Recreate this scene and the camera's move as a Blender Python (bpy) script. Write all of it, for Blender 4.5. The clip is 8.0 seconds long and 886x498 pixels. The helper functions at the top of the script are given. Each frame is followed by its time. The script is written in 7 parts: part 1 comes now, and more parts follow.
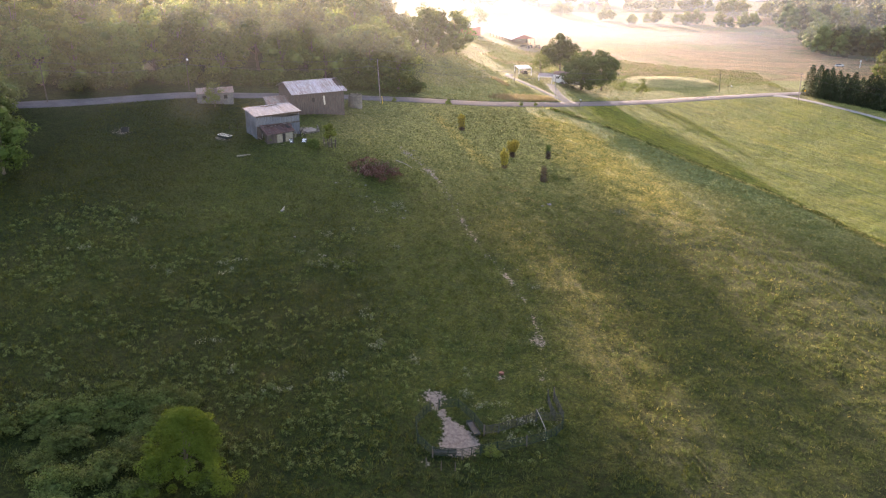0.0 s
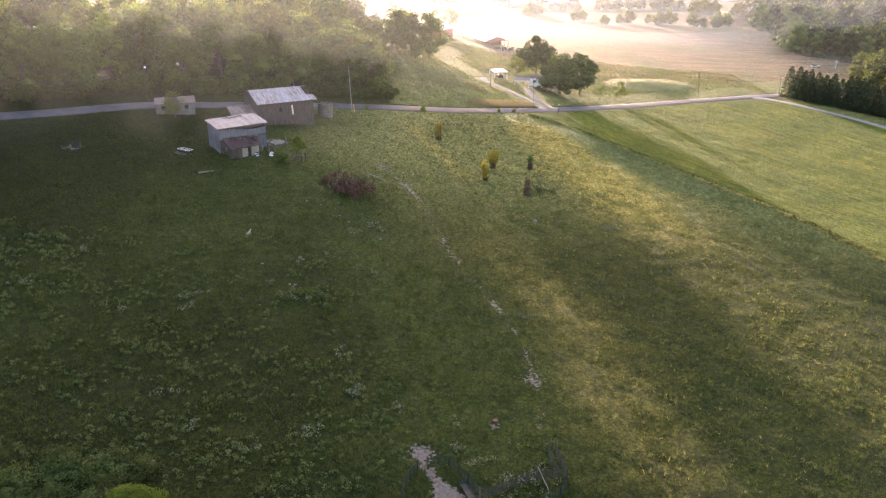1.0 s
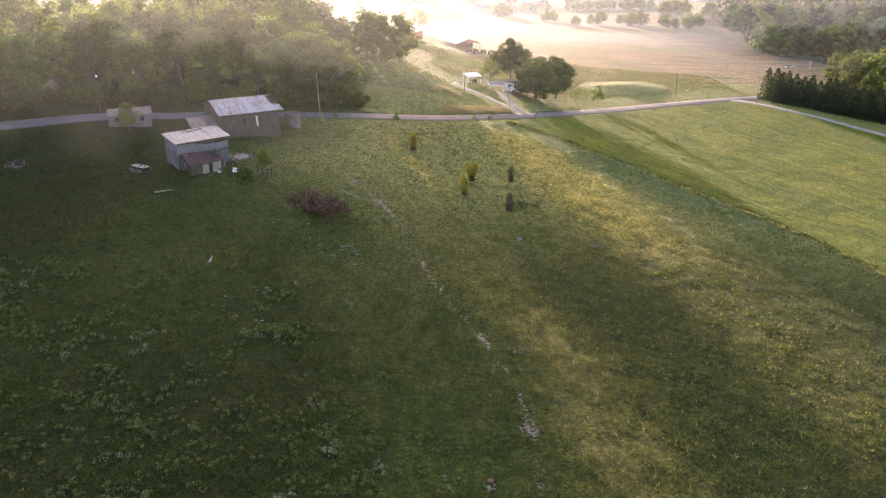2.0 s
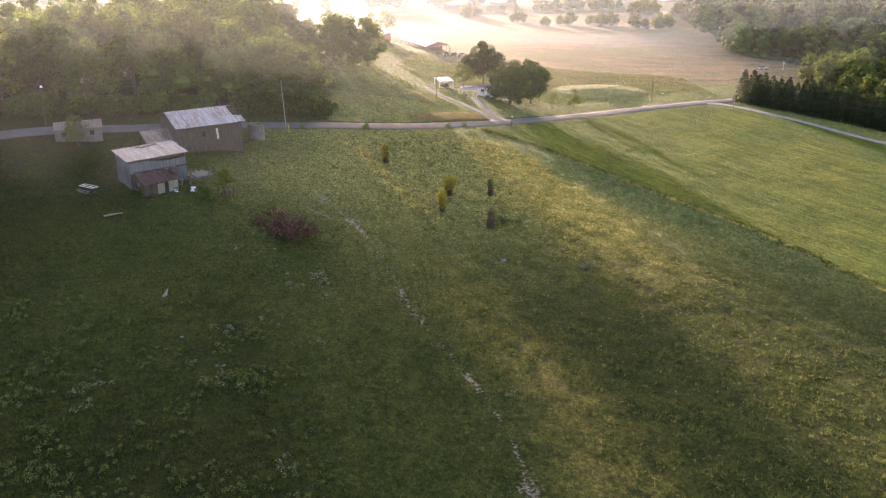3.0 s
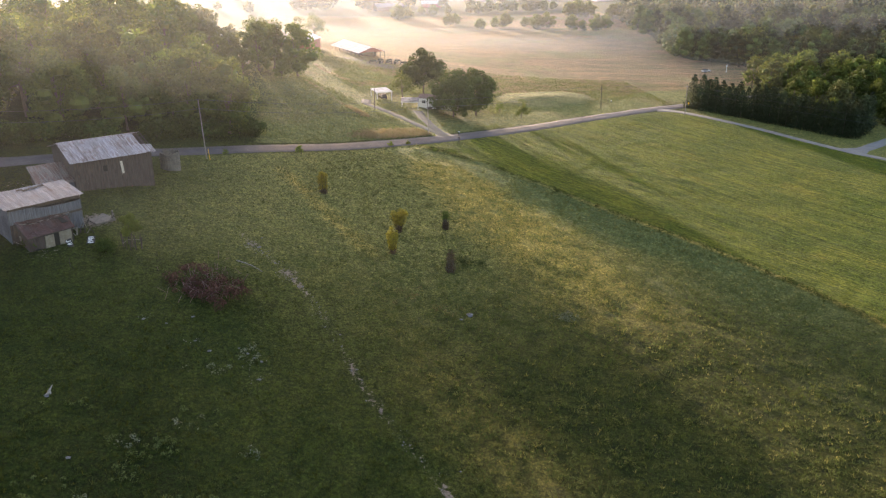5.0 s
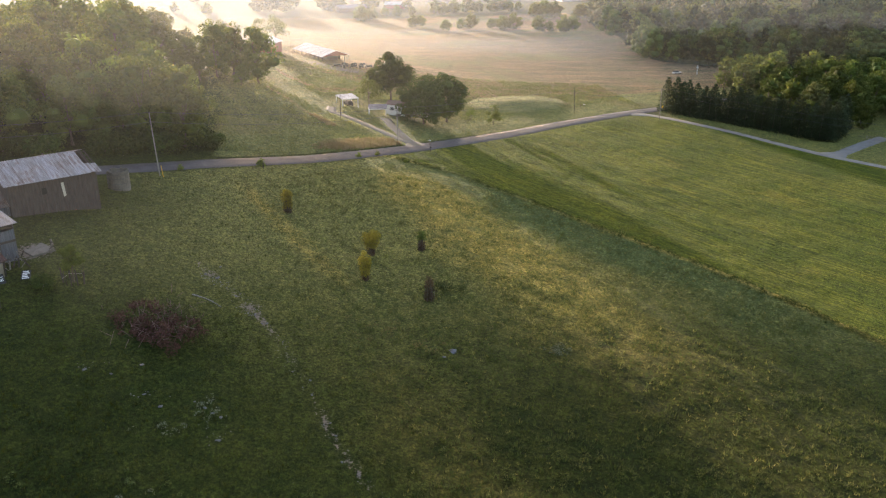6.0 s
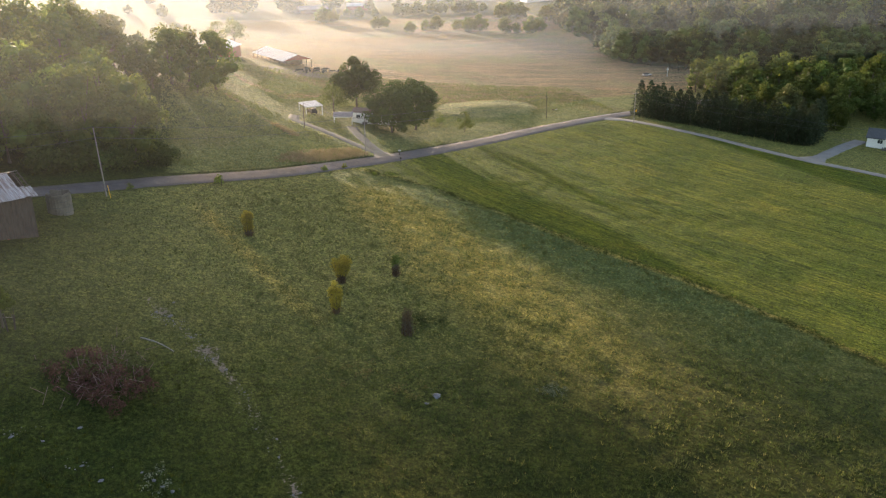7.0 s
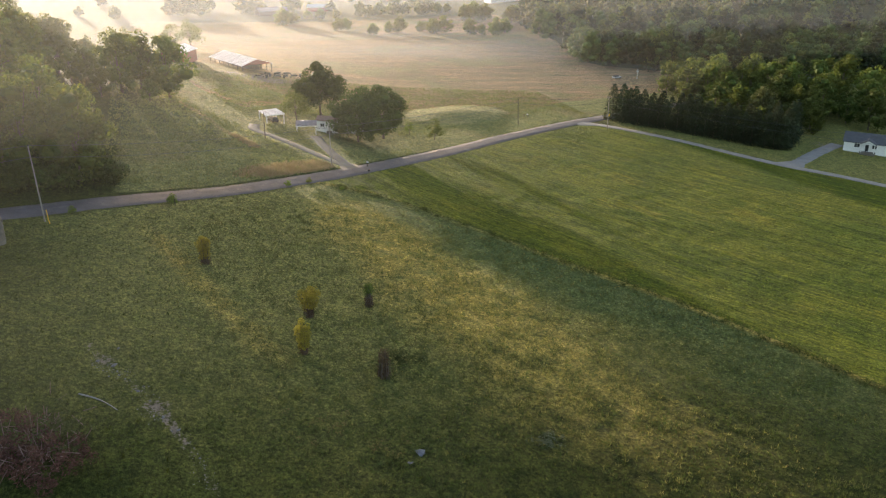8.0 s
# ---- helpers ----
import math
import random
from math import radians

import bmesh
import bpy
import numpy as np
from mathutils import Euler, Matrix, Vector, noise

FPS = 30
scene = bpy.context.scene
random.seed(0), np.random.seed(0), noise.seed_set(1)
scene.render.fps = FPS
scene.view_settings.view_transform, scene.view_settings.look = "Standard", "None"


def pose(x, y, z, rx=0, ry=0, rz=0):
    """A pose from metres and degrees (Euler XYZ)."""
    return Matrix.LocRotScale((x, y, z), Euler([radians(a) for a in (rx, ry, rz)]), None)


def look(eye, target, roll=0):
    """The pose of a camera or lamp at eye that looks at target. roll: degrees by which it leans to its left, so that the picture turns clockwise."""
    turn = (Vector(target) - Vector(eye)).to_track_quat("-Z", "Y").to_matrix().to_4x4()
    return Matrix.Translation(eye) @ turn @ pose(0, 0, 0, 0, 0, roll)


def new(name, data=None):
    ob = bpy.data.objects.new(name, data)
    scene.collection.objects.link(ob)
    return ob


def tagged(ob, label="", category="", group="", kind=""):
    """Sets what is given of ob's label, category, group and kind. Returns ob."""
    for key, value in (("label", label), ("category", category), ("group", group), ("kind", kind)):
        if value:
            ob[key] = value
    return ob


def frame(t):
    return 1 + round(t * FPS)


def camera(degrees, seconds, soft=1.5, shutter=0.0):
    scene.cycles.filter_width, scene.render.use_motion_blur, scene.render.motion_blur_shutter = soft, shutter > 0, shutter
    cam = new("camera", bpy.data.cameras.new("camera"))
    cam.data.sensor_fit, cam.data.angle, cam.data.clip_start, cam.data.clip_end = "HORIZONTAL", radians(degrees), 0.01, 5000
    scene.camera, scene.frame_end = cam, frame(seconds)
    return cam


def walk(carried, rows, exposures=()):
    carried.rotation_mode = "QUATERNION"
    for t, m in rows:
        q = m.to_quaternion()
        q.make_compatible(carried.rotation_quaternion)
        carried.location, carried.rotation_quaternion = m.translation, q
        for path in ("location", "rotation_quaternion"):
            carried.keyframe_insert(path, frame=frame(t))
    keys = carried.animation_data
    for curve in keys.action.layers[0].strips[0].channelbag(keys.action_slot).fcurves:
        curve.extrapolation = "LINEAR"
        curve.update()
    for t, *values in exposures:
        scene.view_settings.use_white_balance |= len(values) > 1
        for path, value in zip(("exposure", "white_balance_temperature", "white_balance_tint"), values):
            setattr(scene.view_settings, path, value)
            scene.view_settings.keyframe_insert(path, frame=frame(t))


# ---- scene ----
# ---- camera ----
cam = camera(57.0, 8.0, 1.25)
# seconds, place in metres, heading, pitch and lean in degrees
ROWS = [
    (0.0, 0.000, 0.000, 61.880, 0.000, -21.406, 0.039),
    (0.5, -0.843, 5.849, 61.776, -1.077, -21.414, 0.037),
    (1.0, -1.587, 11.713, 61.661, -2.183, -21.420, 0.038),
    (1.5, -2.231, 17.592, 61.535, -3.318, -21.425, 0.043),
    (2.0, -2.770, 23.483, 61.399, -4.479, -21.427, 0.051),
    (2.5, -3.203, 29.386, 61.252, -5.664, -21.427, 0.062),
    (3.0, -3.526, 35.299, 61.095, -6.873, -21.425, 0.076),
    (3.5, -3.736, 41.222, 60.926, -8.103, -21.420, 0.093),
    (4.0, -3.831, 47.153, 60.747, -9.354, -21.414, 0.114),
    (4.5, -3.807, 53.092, 60.558, -10.623, -21.406, 0.138),
    (5.0, -3.661, 59.037, 60.358, -11.908, -21.395, 0.165),
    (5.5, -3.391, 64.986, 60.147, -13.209, -21.382, 0.196),
    (6.0, -2.994, 70.940, 59.925, -14.524, -21.368, 0.229),
    (6.5, -2.466, 76.896, 59.693, -15.850, -21.351, 0.266),
    (7.0, -1.805, 82.854, 59.450, -17.187, -21.332, 0.306),
    (7.5, -1.008, 88.812, 59.196, -18.533, -21.311, 0.349),
    (8.0, -0.072, 94.770, 58.932, -19.886, -21.287, 0.396),
]
walk(cam, [(t, pose(x, y, z, 0, 0, yaw) @ pose(0, 0, 0, 90 + pitch) @ pose(0, 0, 0, 0, 0, lean)) for t, x, y, z, yaw, pitch, lean in ROWS],
     [(0.0, 2.83, 6500, 31), (4.0, 2.30, 6500, 26), (8.0, 1.83, 6600, 16)])
TERRAIN = [11.575, -20.66, 5.407, -0.636, -12.58, -0.705, 2.013, 9.643]
# ---- light ----
SUN_ELEVATION, SUN_AZIMUTH = radians(5.4), math.atan2(-0.17, 1.0)
world = bpy.data.worlds.new("world")
scene.world = world
world.use_nodes = True
sky = world.node_tree.nodes.new("ShaderNodeTexSky")
sky.sky_type = "NISHITA"
sky.sun_disc = False
sky.sun_elevation, sky.sun_rotation = SUN_ELEVATION, SUN_AZIMUTH
sky.dust_density = 2.5
background = world.node_tree.nodes["Background"]
background.inputs["Strength"].default_value = 0.235
world.node_tree.links.new(sky.outputs["Color"], background.inputs["Color"])
sun = new("sun", bpy.data.lights.new("sun", "SUN"))
sun.data.energy, sun.data.angle, sun.data.color = 5.0, radians(1.6), (1.0, 0.84, 0.62)
SUN_WAY = Vector((math.sin(SUN_AZIMUTH) * math.cos(SUN_ELEVATION), math.cos(SUN_AZIMUTH) * math.cos(SUN_ELEVATION), math.sin(SUN_ELEVATION)))
sun.matrix_world = look(SUN_WAY * 300, (0, 0, 0))


# ---- terrain ----
def smooth(a, b, v):
    k = np.clip((v - a) / (b - a), 0, 1)
    return k * k * (3 - 2 * k)


def height(x, y):
    """Height of the land at x, y (numbers or arrays)."""
    X, Y = np.tanh(x / 143), np.tanh((y - 182) / 169)
    a = TERRAIN
    near = a[0] + a[1] * X + a[2] * Y + a[3] * X * X + a[4] * X * Y + a[5] * Y * Y + a[6] * X * X * Y + a[7] * X * Y * Y
    near = near + 1.95 * np.exp(-((x + 26) / 22) ** 2 - ((y - 192.4) / 31.2) ** 2)
    far = (3.25 + 3.9 * np.sin(x / 123.5 + 1.0) * np.sin(y / 156) + 44 * np.exp(-((x - 624) / 247) ** 2 - ((y - 832) / 221) ** 2)
           + 18 * np.exp(-((x + 195) / 260) ** 2 - ((y - 1170) / 325) ** 2))
    k = smooth(377, 559, y)
    return near * (1 - k) + far * k


def gz(x, y):
    return float(height(np.float64(x), np.float64(y)))


def near_line(x, y, points):
    """Distance from x, y (arrays) to a line through points, and how far along it the foot lies (0 to 1)."""
    best, along = np.full(np.shape(x), 1e9), np.zeros(np.shape(x))
    n = len(points) - 1
    for i in range(n):
        (ax, ay), (bx, by) = points[i], points[i + 1]
        dx, dy = bx - ax, by - ay
        k = np.clip(((x - ax) * dx + (y - ay) * dy) / (dx * dx + dy * dy), 0, 1)
        d = np.hypot(x - ax - k * dx, y - ay - k * dy)
        along = np.where(d < best, (i + k) / n, along)
        best = np.minimum(best, d)
    return best, along


def curve_points(points, step):
    """Points along a smooth line through the given ones."""
    out = []
    p = [Vector(q) for q in points]
    p = [2 * p[0] - p[1]] + p + [2 * p[-1] - p[-2]]
    for i in range(1, len(p) - 2):
        n = max(1, int((p[i + 1] - p[i]).length / step))
        for j in range(n):
            t = j / n
            a, b, c, d = p[i - 1], p[i], p[i + 1], p[i + 2]
            out.append(0.5 * ((2 * b) + (c - a) * t + (2 * a - 5 * b + 4 * c - d) * t * t + (3 * b - a - 3 * c + d) * t ** 3))
    out.append(p[-2])
    return out


ROAD = [(-247.0, 124.8), (-156.0, 158.6), (-92.6, 190.3), (-66.3, 209.6), (-50.3, 217.0), (-25.4, 230.6), (-8.2, 241.2), (11.8, 251.8), (23.9, 260.0), (38.2, 270.3), (55.6, 283.8), (76.7, 300.3), (103.0, 320.8), (132.9, 340.2), (154.7, 351.0), (195.0, 369.2), (260.0, 390.0), (338.0, 429.0)]
LANE = [(139.1, 342.6), (149.0, 336.1), (162.4, 316.6), (170.7, 298.5), (178.1, 283.7), (186.8, 271.1), (197.0, 252.9), (214.5, 223.6), (247.0, 178.1)]
DRIVE = [(43.7, 274.0), (41.6, 282.5), (40.4, 296.4), (40.3, 306.8)]
BACK_DRIVE = [(41.6, 277.6), (38.0, 284.0), (33.6, 293.0), (28.6, 302.4), (24.8, 308.0), (25.6, 315.0)]
LAWN_LANE = [(18.0, 376.0), (11.5, 352.0), (17.0, 333.0), (23.0, 319.0), (31.0, 324.0)]
HOUSE_LAWN = [(31.0, 324.0), (42.0, 326.0), (48.0, 300.0), (59.0, 304.0), (77.0, 311.0), (104.0, 332.0), (140.0, 356.0)]
DRY_RIDGE = [(8.0, 335.0), (12.0, 323.0), (16.0, 306.0), (19.0, 298.0), (22.5, 289.0)]
ROAD_FRINGE = [(15.0, 254.5), (19.0, 257.6), (26.0, 259.6), (31.0, 262.0), (35.0, 260.2), (42.0, 256.6)]
HOUSE_DRIVE = [(179.4, 283.9), (186.6, 287.3), (196.3, 292.9), (208.0, 299.3), (217.1, 303.6)]
COW_PATH = [(-9.8, 187.2), (-8.5, 183.8), (-3.0, 174.5), (1.5, 160.2), (4.3, 143.8), (7.8, 132.0), (10.9, 122.8), (13.5, 112.7), (13.7, 104.3), (12.9, 91.7)]
FIELD_EDGE = [(22.1, 263.9), (35.0, 260.4), (41.6, 255.8), (48.1, 250.2), (58.4, 234.8), (68.9, 216.3), (80.0, 199.0), (87.4, 181.7), (92.7, 165.1), (96.2, 145.6), (101.4, 117.0), (109.2, 71.5), (117.0, 0.0), (123.5, -78.0)]


# ---- materials ----
def material(name, rough=0.8, metal=0.0):
    m = bpy.data.materials.new(name)
    m.use_nodes = True
    n = m.node_tree
    b = n.nodes["Principled BSDF"]
    b.inputs["Roughness"].default_value, b.inputs["Metallic"].default_value = rough, metal
    b.inputs["Specular IOR Level"].default_value = 0.3
    return m, n, b


def add(n, kind, **values):
    node = n.nodes.new(kind)
    for key, value in values.items():
        node.inputs[key].default_value = value
    return node


def noise_of(n, where, scale, detail=4.0, rough=0.6):
    node = add(n, "ShaderNodeTexNoise", Scale=scale, Detail=detail, Roughness=rough)
    n.links.new(where, node.inputs["Vector"])
    return node.outputs["Fac"]


def ramp_of(n, fac, low, high, a=(0, 0, 0), b=(1, 1, 1)):
    node = n.nodes.new("ShaderNodeValToRGB")
    e = node.color_ramp.elements
    e[0].position, e[1].position = low, high
    e[0].color, e[1].color = (*a, 1), (*b, 1)
    n.links.new(fac, node.inputs["Fac"])
    return node.outputs["Color"]


def mix_of(n, fac, a, b, blend="MIX"):
    node = n.nodes.new("ShaderNodeMix")
    node.data_type, node.blend_type = "RGBA", blend
    for value, socket in ((fac, node.inputs[0]), (a, node.inputs[6]), (b, node.inputs[7])):
        if isinstance(value, (int, float)):
            socket.default_value = value
        elif isinstance(value, tuple):
            socket.default_value = (*value, 1)
        else:
            n.links.new(value, socket)
    return node.outputs[2]


def bump_of(n, b, fac, strength, distance):
    node = add(n, "ShaderNodeBump", Strength=strength, Distance=distance)
    n.links.new(fac, node.inputs["Height"])
    n.links.new(node.outputs["Normal"], b.inputs["Normal"])


def coords(n):
    return n.nodes.new("ShaderNodeTexCoord").outputs["Object"]


def place(n):
    return n.nodes.new("ShaderNodeNewGeometry").outputs["Position"]


def mapped(n, where, scale=(1, 1, 1), turn=(0, 0, 0)):
    node = n.nodes.new("ShaderNodeMapping")
    node.inputs["Scale"].default_value, node.inputs["Rotation"].default_value = scale, turn
    n.links.new(where, node.inputs["Vector"])
    return node.outputs["Vector"]


def attribute(n, name):
    node = n.nodes.new("ShaderNodeAttribute")
    node.attribute_name = name
    return node.outputs["Fac"]


def math_of(n, op, a, b=0.0, clamp=False):
    node = n.nodes.new("ShaderNodeMath")
    node.operation, node.use_clamp = op, clamp
    for value, socket in ((a, node.inputs[0]), (b, node.inputs[1])):
        if isinstance(value, (int, float)):
            socket.default_value = value
        else:
            n.links.new(value, socket)
    return node.outputs[0]


def worn(name, base, second, scale=1.5, rough=0.8, metal=0.0, grain=18.0, relief=0.3, stretch=(1, 1, 1), dirt=None, amount=0.5):
    """A worn surface: two tones in patches, fine grain, stains and relief."""
    m, n, b = material(name, rough, metal)
    p = mapped(n, coords(n), stretch)
    patch = ramp_of(n, noise_of(n, p, scale, 5, 0.65), 0.36, 0.64)
    col = mix_of(n, patch, base, second)
    fine = noise_of(n, p, grain, 3, 0.7)
    col = mix_of(n, 0.45, col, ramp_of(n, fine, 0.3, 0.75, (0.45, 0.45, 0.45), (1, 1, 1)), "MULTIPLY")
    if dirt:
        col = mix_of(n, ramp_of(n, noise_of(n, p, scale * 2.7, 6, 0.7), 0.62 - 0.25 * amount, 0.7), col, dirt)
    n.links.new(col, b.inputs["Base Color"])
    bump_of(n, b, fine, relief, 0.02)
    return m


def foliage(name, a, b_col, c_col, through_light=0.3, clump_scale=0.35):
    """Leaves: colour varies leaf by leaf, clump by clump and tree by tree; light shines through."""
    m, n, b = material(name, 0.75)
    b.inputs["Specular IOR Level"].default_value = 0.06
    g = n.nodes.new("ShaderNodeNewGeometry")
    info = n.nodes.new("ShaderNodeObjectInfo")
    clump = noise_of(n, place(n), clump_scale, 3, 0.6)
    col = mix_of(n, ramp_of(n, clump, 0.35, 0.65), a, b_col)
    col = mix_of(n, math_of(n, "MULTIPLY", g.outputs["Random Per Island"], 0.75), col, c_col)
    hue = add(n, "ShaderNodeHueSaturation", Saturation=1.0)
    n.links.new(math_of(n, "ADD", math_of(n, "MULTIPLY", info.outputs["Random"], 0.034), 0.472), hue.inputs["Hue"])
    n.links.new(math_of(n, "ADD", math_of(n, "MULTIPLY", info.outputs["Random"], 0.6), 0.7), hue.inputs["Value"])
    n.links.new(col, hue.inputs["Color"])
    col = hue.outputs["Color"]
    n.links.new(col, b.inputs["Base Color"])
    leaf = n.nodes.new("ShaderNodeBsdfTranslucent")
    n.links.new(mix_of(n, 0.28, col, (0.30, 0.36, 0.05)), leaf.inputs["Color"])
    mix = n.nodes.new("ShaderNodeMixShader")
    mix.inputs[0].default_value = through_light
    n.links.new(b.outputs[0], mix.inputs[1])
    n.links.new(leaf.outputs[0], mix.inputs[2])
    n.links.new(mix.outputs[0], n.nodes["Material Output"].inputs["Surface"])
    return m


def ground_material():
    m, n, b = material("pasture", 0.95)
    b.inputs["Specular IOR Level"].default_value = 0.08
    p = place(n)
    big, mid = noise_of(n, p, 0.035, 4, 0.55), noise_of(n, p, 0.28, 5, 0.62)
    fine = noise_of(n, p, 2.3, 5, 0.7)
    blade = noise_of(n, mapped(n, p, (5.0, 2.4, 3.0)), 1.8, 3, 0.7)
    # rank green goes near-black to paint the near pasture's dimness as well
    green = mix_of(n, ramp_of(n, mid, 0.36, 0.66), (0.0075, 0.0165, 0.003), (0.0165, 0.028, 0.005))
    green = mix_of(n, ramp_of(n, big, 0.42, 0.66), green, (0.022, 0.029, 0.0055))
    # turf is lifted to paint haze brightening over the middle ground too
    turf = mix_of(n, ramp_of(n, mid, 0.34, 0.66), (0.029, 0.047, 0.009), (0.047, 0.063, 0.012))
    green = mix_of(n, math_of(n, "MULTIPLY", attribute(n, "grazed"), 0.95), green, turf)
    # pale tone puts the bright haze below the road into the grass colour
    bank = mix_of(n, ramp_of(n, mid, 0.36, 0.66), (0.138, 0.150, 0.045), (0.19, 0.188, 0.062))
    green = mix_of(n, attribute(n, "haze_pale"), green, bank)
    # blue-green tone paints hazy shade onto the standing grass
    hazed = mix_of(n, ramp_of(n, mid, 0.36, 0.66), (0.060, 0.094, 0.032), (0.098, 0.132, 0.048))
    tussock = noise_of(n, p, 0.85, 3, 0.55)
    patchy = noise_of(n, mapped(n, p, (1, 0.6, 1), (0, 0, radians(27))), 0.06, 5, 0.62)
    mown = mix_of(n, ramp_of(n, patchy, 0.38, 0.64), (0.054, 0.088, 0.008), (0.104, 0.126, 0.013))
    mown = mix_of(n, ramp_of(n, noise_of(n, p, 0.05, 5, 0.7), 0.56, 0.76), mown, (0.165, 0.16, 0.02))
    rows = noise_of(n, mapped(n, mapped(n, p, (1, 1, 1), (0, 0, radians(63))), (0.025, 1.3, 1)), 1.0, 4, 0.65)
    mown = mix_of(n, 1.0, mown, ramp_of(n, rows, 0.38, 0.62, (0.55, 0.62, 0.55), (1.35, 1.25, 1.05)), "MULTIPLY")
    meadow = mix_of(n, ramp_of(n, mid, 0.36, 0.66), (0.115, 0.136, 0.044), (0.185, 0.194, 0.073))
    meadow = mix_of(n, ramp_of(n, big, 0.5, 0.62), meadow, (0.15, 0.145, 0.058))
    tall = mix_of(n, ramp_of(n, mid, 0.4, 0.62), (0.016, 0.027, 0.0045), (0.033, 0.044, 0.0075))
    tall = mix_of(n, attribute(n, "haze_pale"), tall, bank)
    tall = mix_of(n, attribute(n, "hazed"), tall, hazed)
    swath = noise_of(n, mapped(n, p, (0.16, 1.5, 1), (0, 0, radians(12))), 0.22, 6, 0.68)
    hay = mix_of(n, ramp_of(n, swath, 0.38, 0.62), (0.285, 0.180, 0.100), (0.148, 0.128, 0.063))
    hay = mix_of(n, ramp_of(n, noise_of(n, p, 0.02, 4, 0.6), 0.5, 0.62), hay, (0.165, 0.158, 0.066))
    soil = mix_of(n, ramp_of(n, fine, 0.35, 0.65), (0.115, 0.092, 0.078), (0.20, 0.168, 0.15))
    ragged = math_of(n, "MULTIPLY", math_of(n, "SUBTRACT", mid, 0.5), 1.2)
    ragged_fine = math_of(n, "MULTIPLY", math_of(n, "SUBTRACT", fine, 0.5), 2.2)

    def cover(name, low, high, jag):
        return ramp_of(n, math_of(n, "ADD", attribute(n, name), jag), low, high)
    col = mix_of(n, cover("tall", 0.35, 0.65, ragged), green, tall)
    # gold colour paints the sunlit patch and streaks; straw at the edges
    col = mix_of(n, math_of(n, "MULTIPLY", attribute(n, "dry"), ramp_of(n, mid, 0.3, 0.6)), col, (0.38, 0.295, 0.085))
    col = mix_of(n, cover("mown", 0.4, 0.6, math_of(n, "MULTIPLY", ragged, 0.2)), col, mown)
    col = mix_of(n, cover("meadow", 0.35, 0.65, math_of(n, "MULTIPLY", ragged, 0.3)), col, meadow)
    col = mix_of(n, cover("hay", 0.4, 0.6, math_of(n, "MULTIPLY", ragged, 0.25)), col, hay)
    uncut = mix_of(n, ramp_of(n, swath, 0.38, 0.62), (0.23, 0.215, 0.098), (0.165, 0.178, 0.072))
    col = mix_of(n, attribute(n, "mound"), col, uncut)
    grit = noise_of(n, mapped(n, p, (1.0, 0.7, 1)), 3.6, 2, 0.6)
    col = mix_of(n, 0.72, col, ramp_of(n, fine, 0.38, 0.64, (0.34, 0.36, 0.38), (1.55, 1.5, 1.4)), "MULTIPLY")
    col = mix_of(n, 0.5, col, ramp_of(n, grit, 0.39, 0.61, (0.5, 0.5, 0.52), (1.5, 1.48, 1.42)), "MULTIPLY")
    col = mix_of(n, 0.42, col, ramp_of(n, tussock, 0.42, 0.60, (0.5, 0.54, 0.56), (1.35, 1.28, 1.1)), "MULTIPLY")
    col = mix_of(n, 0.7, col, ramp_of(n, blade, 0.32, 0.68, (0.5, 0.5, 0.5), (1.3, 1.3, 1.3)), "MULTIPLY")
    col = mix_of(n, cover("soil", 0.42, 0.6, ragged_fine), col, soil)
    n.links.new(col, b.inputs["Base Color"])
    bump_of(n, b, math_of(n, "ADD", math_of(n, "ADD", math_of(n, "MULTIPLY", fine, 0.7), blade), math_of(n, "MULTIPLY", tussock, 1.1)), 0.9, 0.38)
    return m


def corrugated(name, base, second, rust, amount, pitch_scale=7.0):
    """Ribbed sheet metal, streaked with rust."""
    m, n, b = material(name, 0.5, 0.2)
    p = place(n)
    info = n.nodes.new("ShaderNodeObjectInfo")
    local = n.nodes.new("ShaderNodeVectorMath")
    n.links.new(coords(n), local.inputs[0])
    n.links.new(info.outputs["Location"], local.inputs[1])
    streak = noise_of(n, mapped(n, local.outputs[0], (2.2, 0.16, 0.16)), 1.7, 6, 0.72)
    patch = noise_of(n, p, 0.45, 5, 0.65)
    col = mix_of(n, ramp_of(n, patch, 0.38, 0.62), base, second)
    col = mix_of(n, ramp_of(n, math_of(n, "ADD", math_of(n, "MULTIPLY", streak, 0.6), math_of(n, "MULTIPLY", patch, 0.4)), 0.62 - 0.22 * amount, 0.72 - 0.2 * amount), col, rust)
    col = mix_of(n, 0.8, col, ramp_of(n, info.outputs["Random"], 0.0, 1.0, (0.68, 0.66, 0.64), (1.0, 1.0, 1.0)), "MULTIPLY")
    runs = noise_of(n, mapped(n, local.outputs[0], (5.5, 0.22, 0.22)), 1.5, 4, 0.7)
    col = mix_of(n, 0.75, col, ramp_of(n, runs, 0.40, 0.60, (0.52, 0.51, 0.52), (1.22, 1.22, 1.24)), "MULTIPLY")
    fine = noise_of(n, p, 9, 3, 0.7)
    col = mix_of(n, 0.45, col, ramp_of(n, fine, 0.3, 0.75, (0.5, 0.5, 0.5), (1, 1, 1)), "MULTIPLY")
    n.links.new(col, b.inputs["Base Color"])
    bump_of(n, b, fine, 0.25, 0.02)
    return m


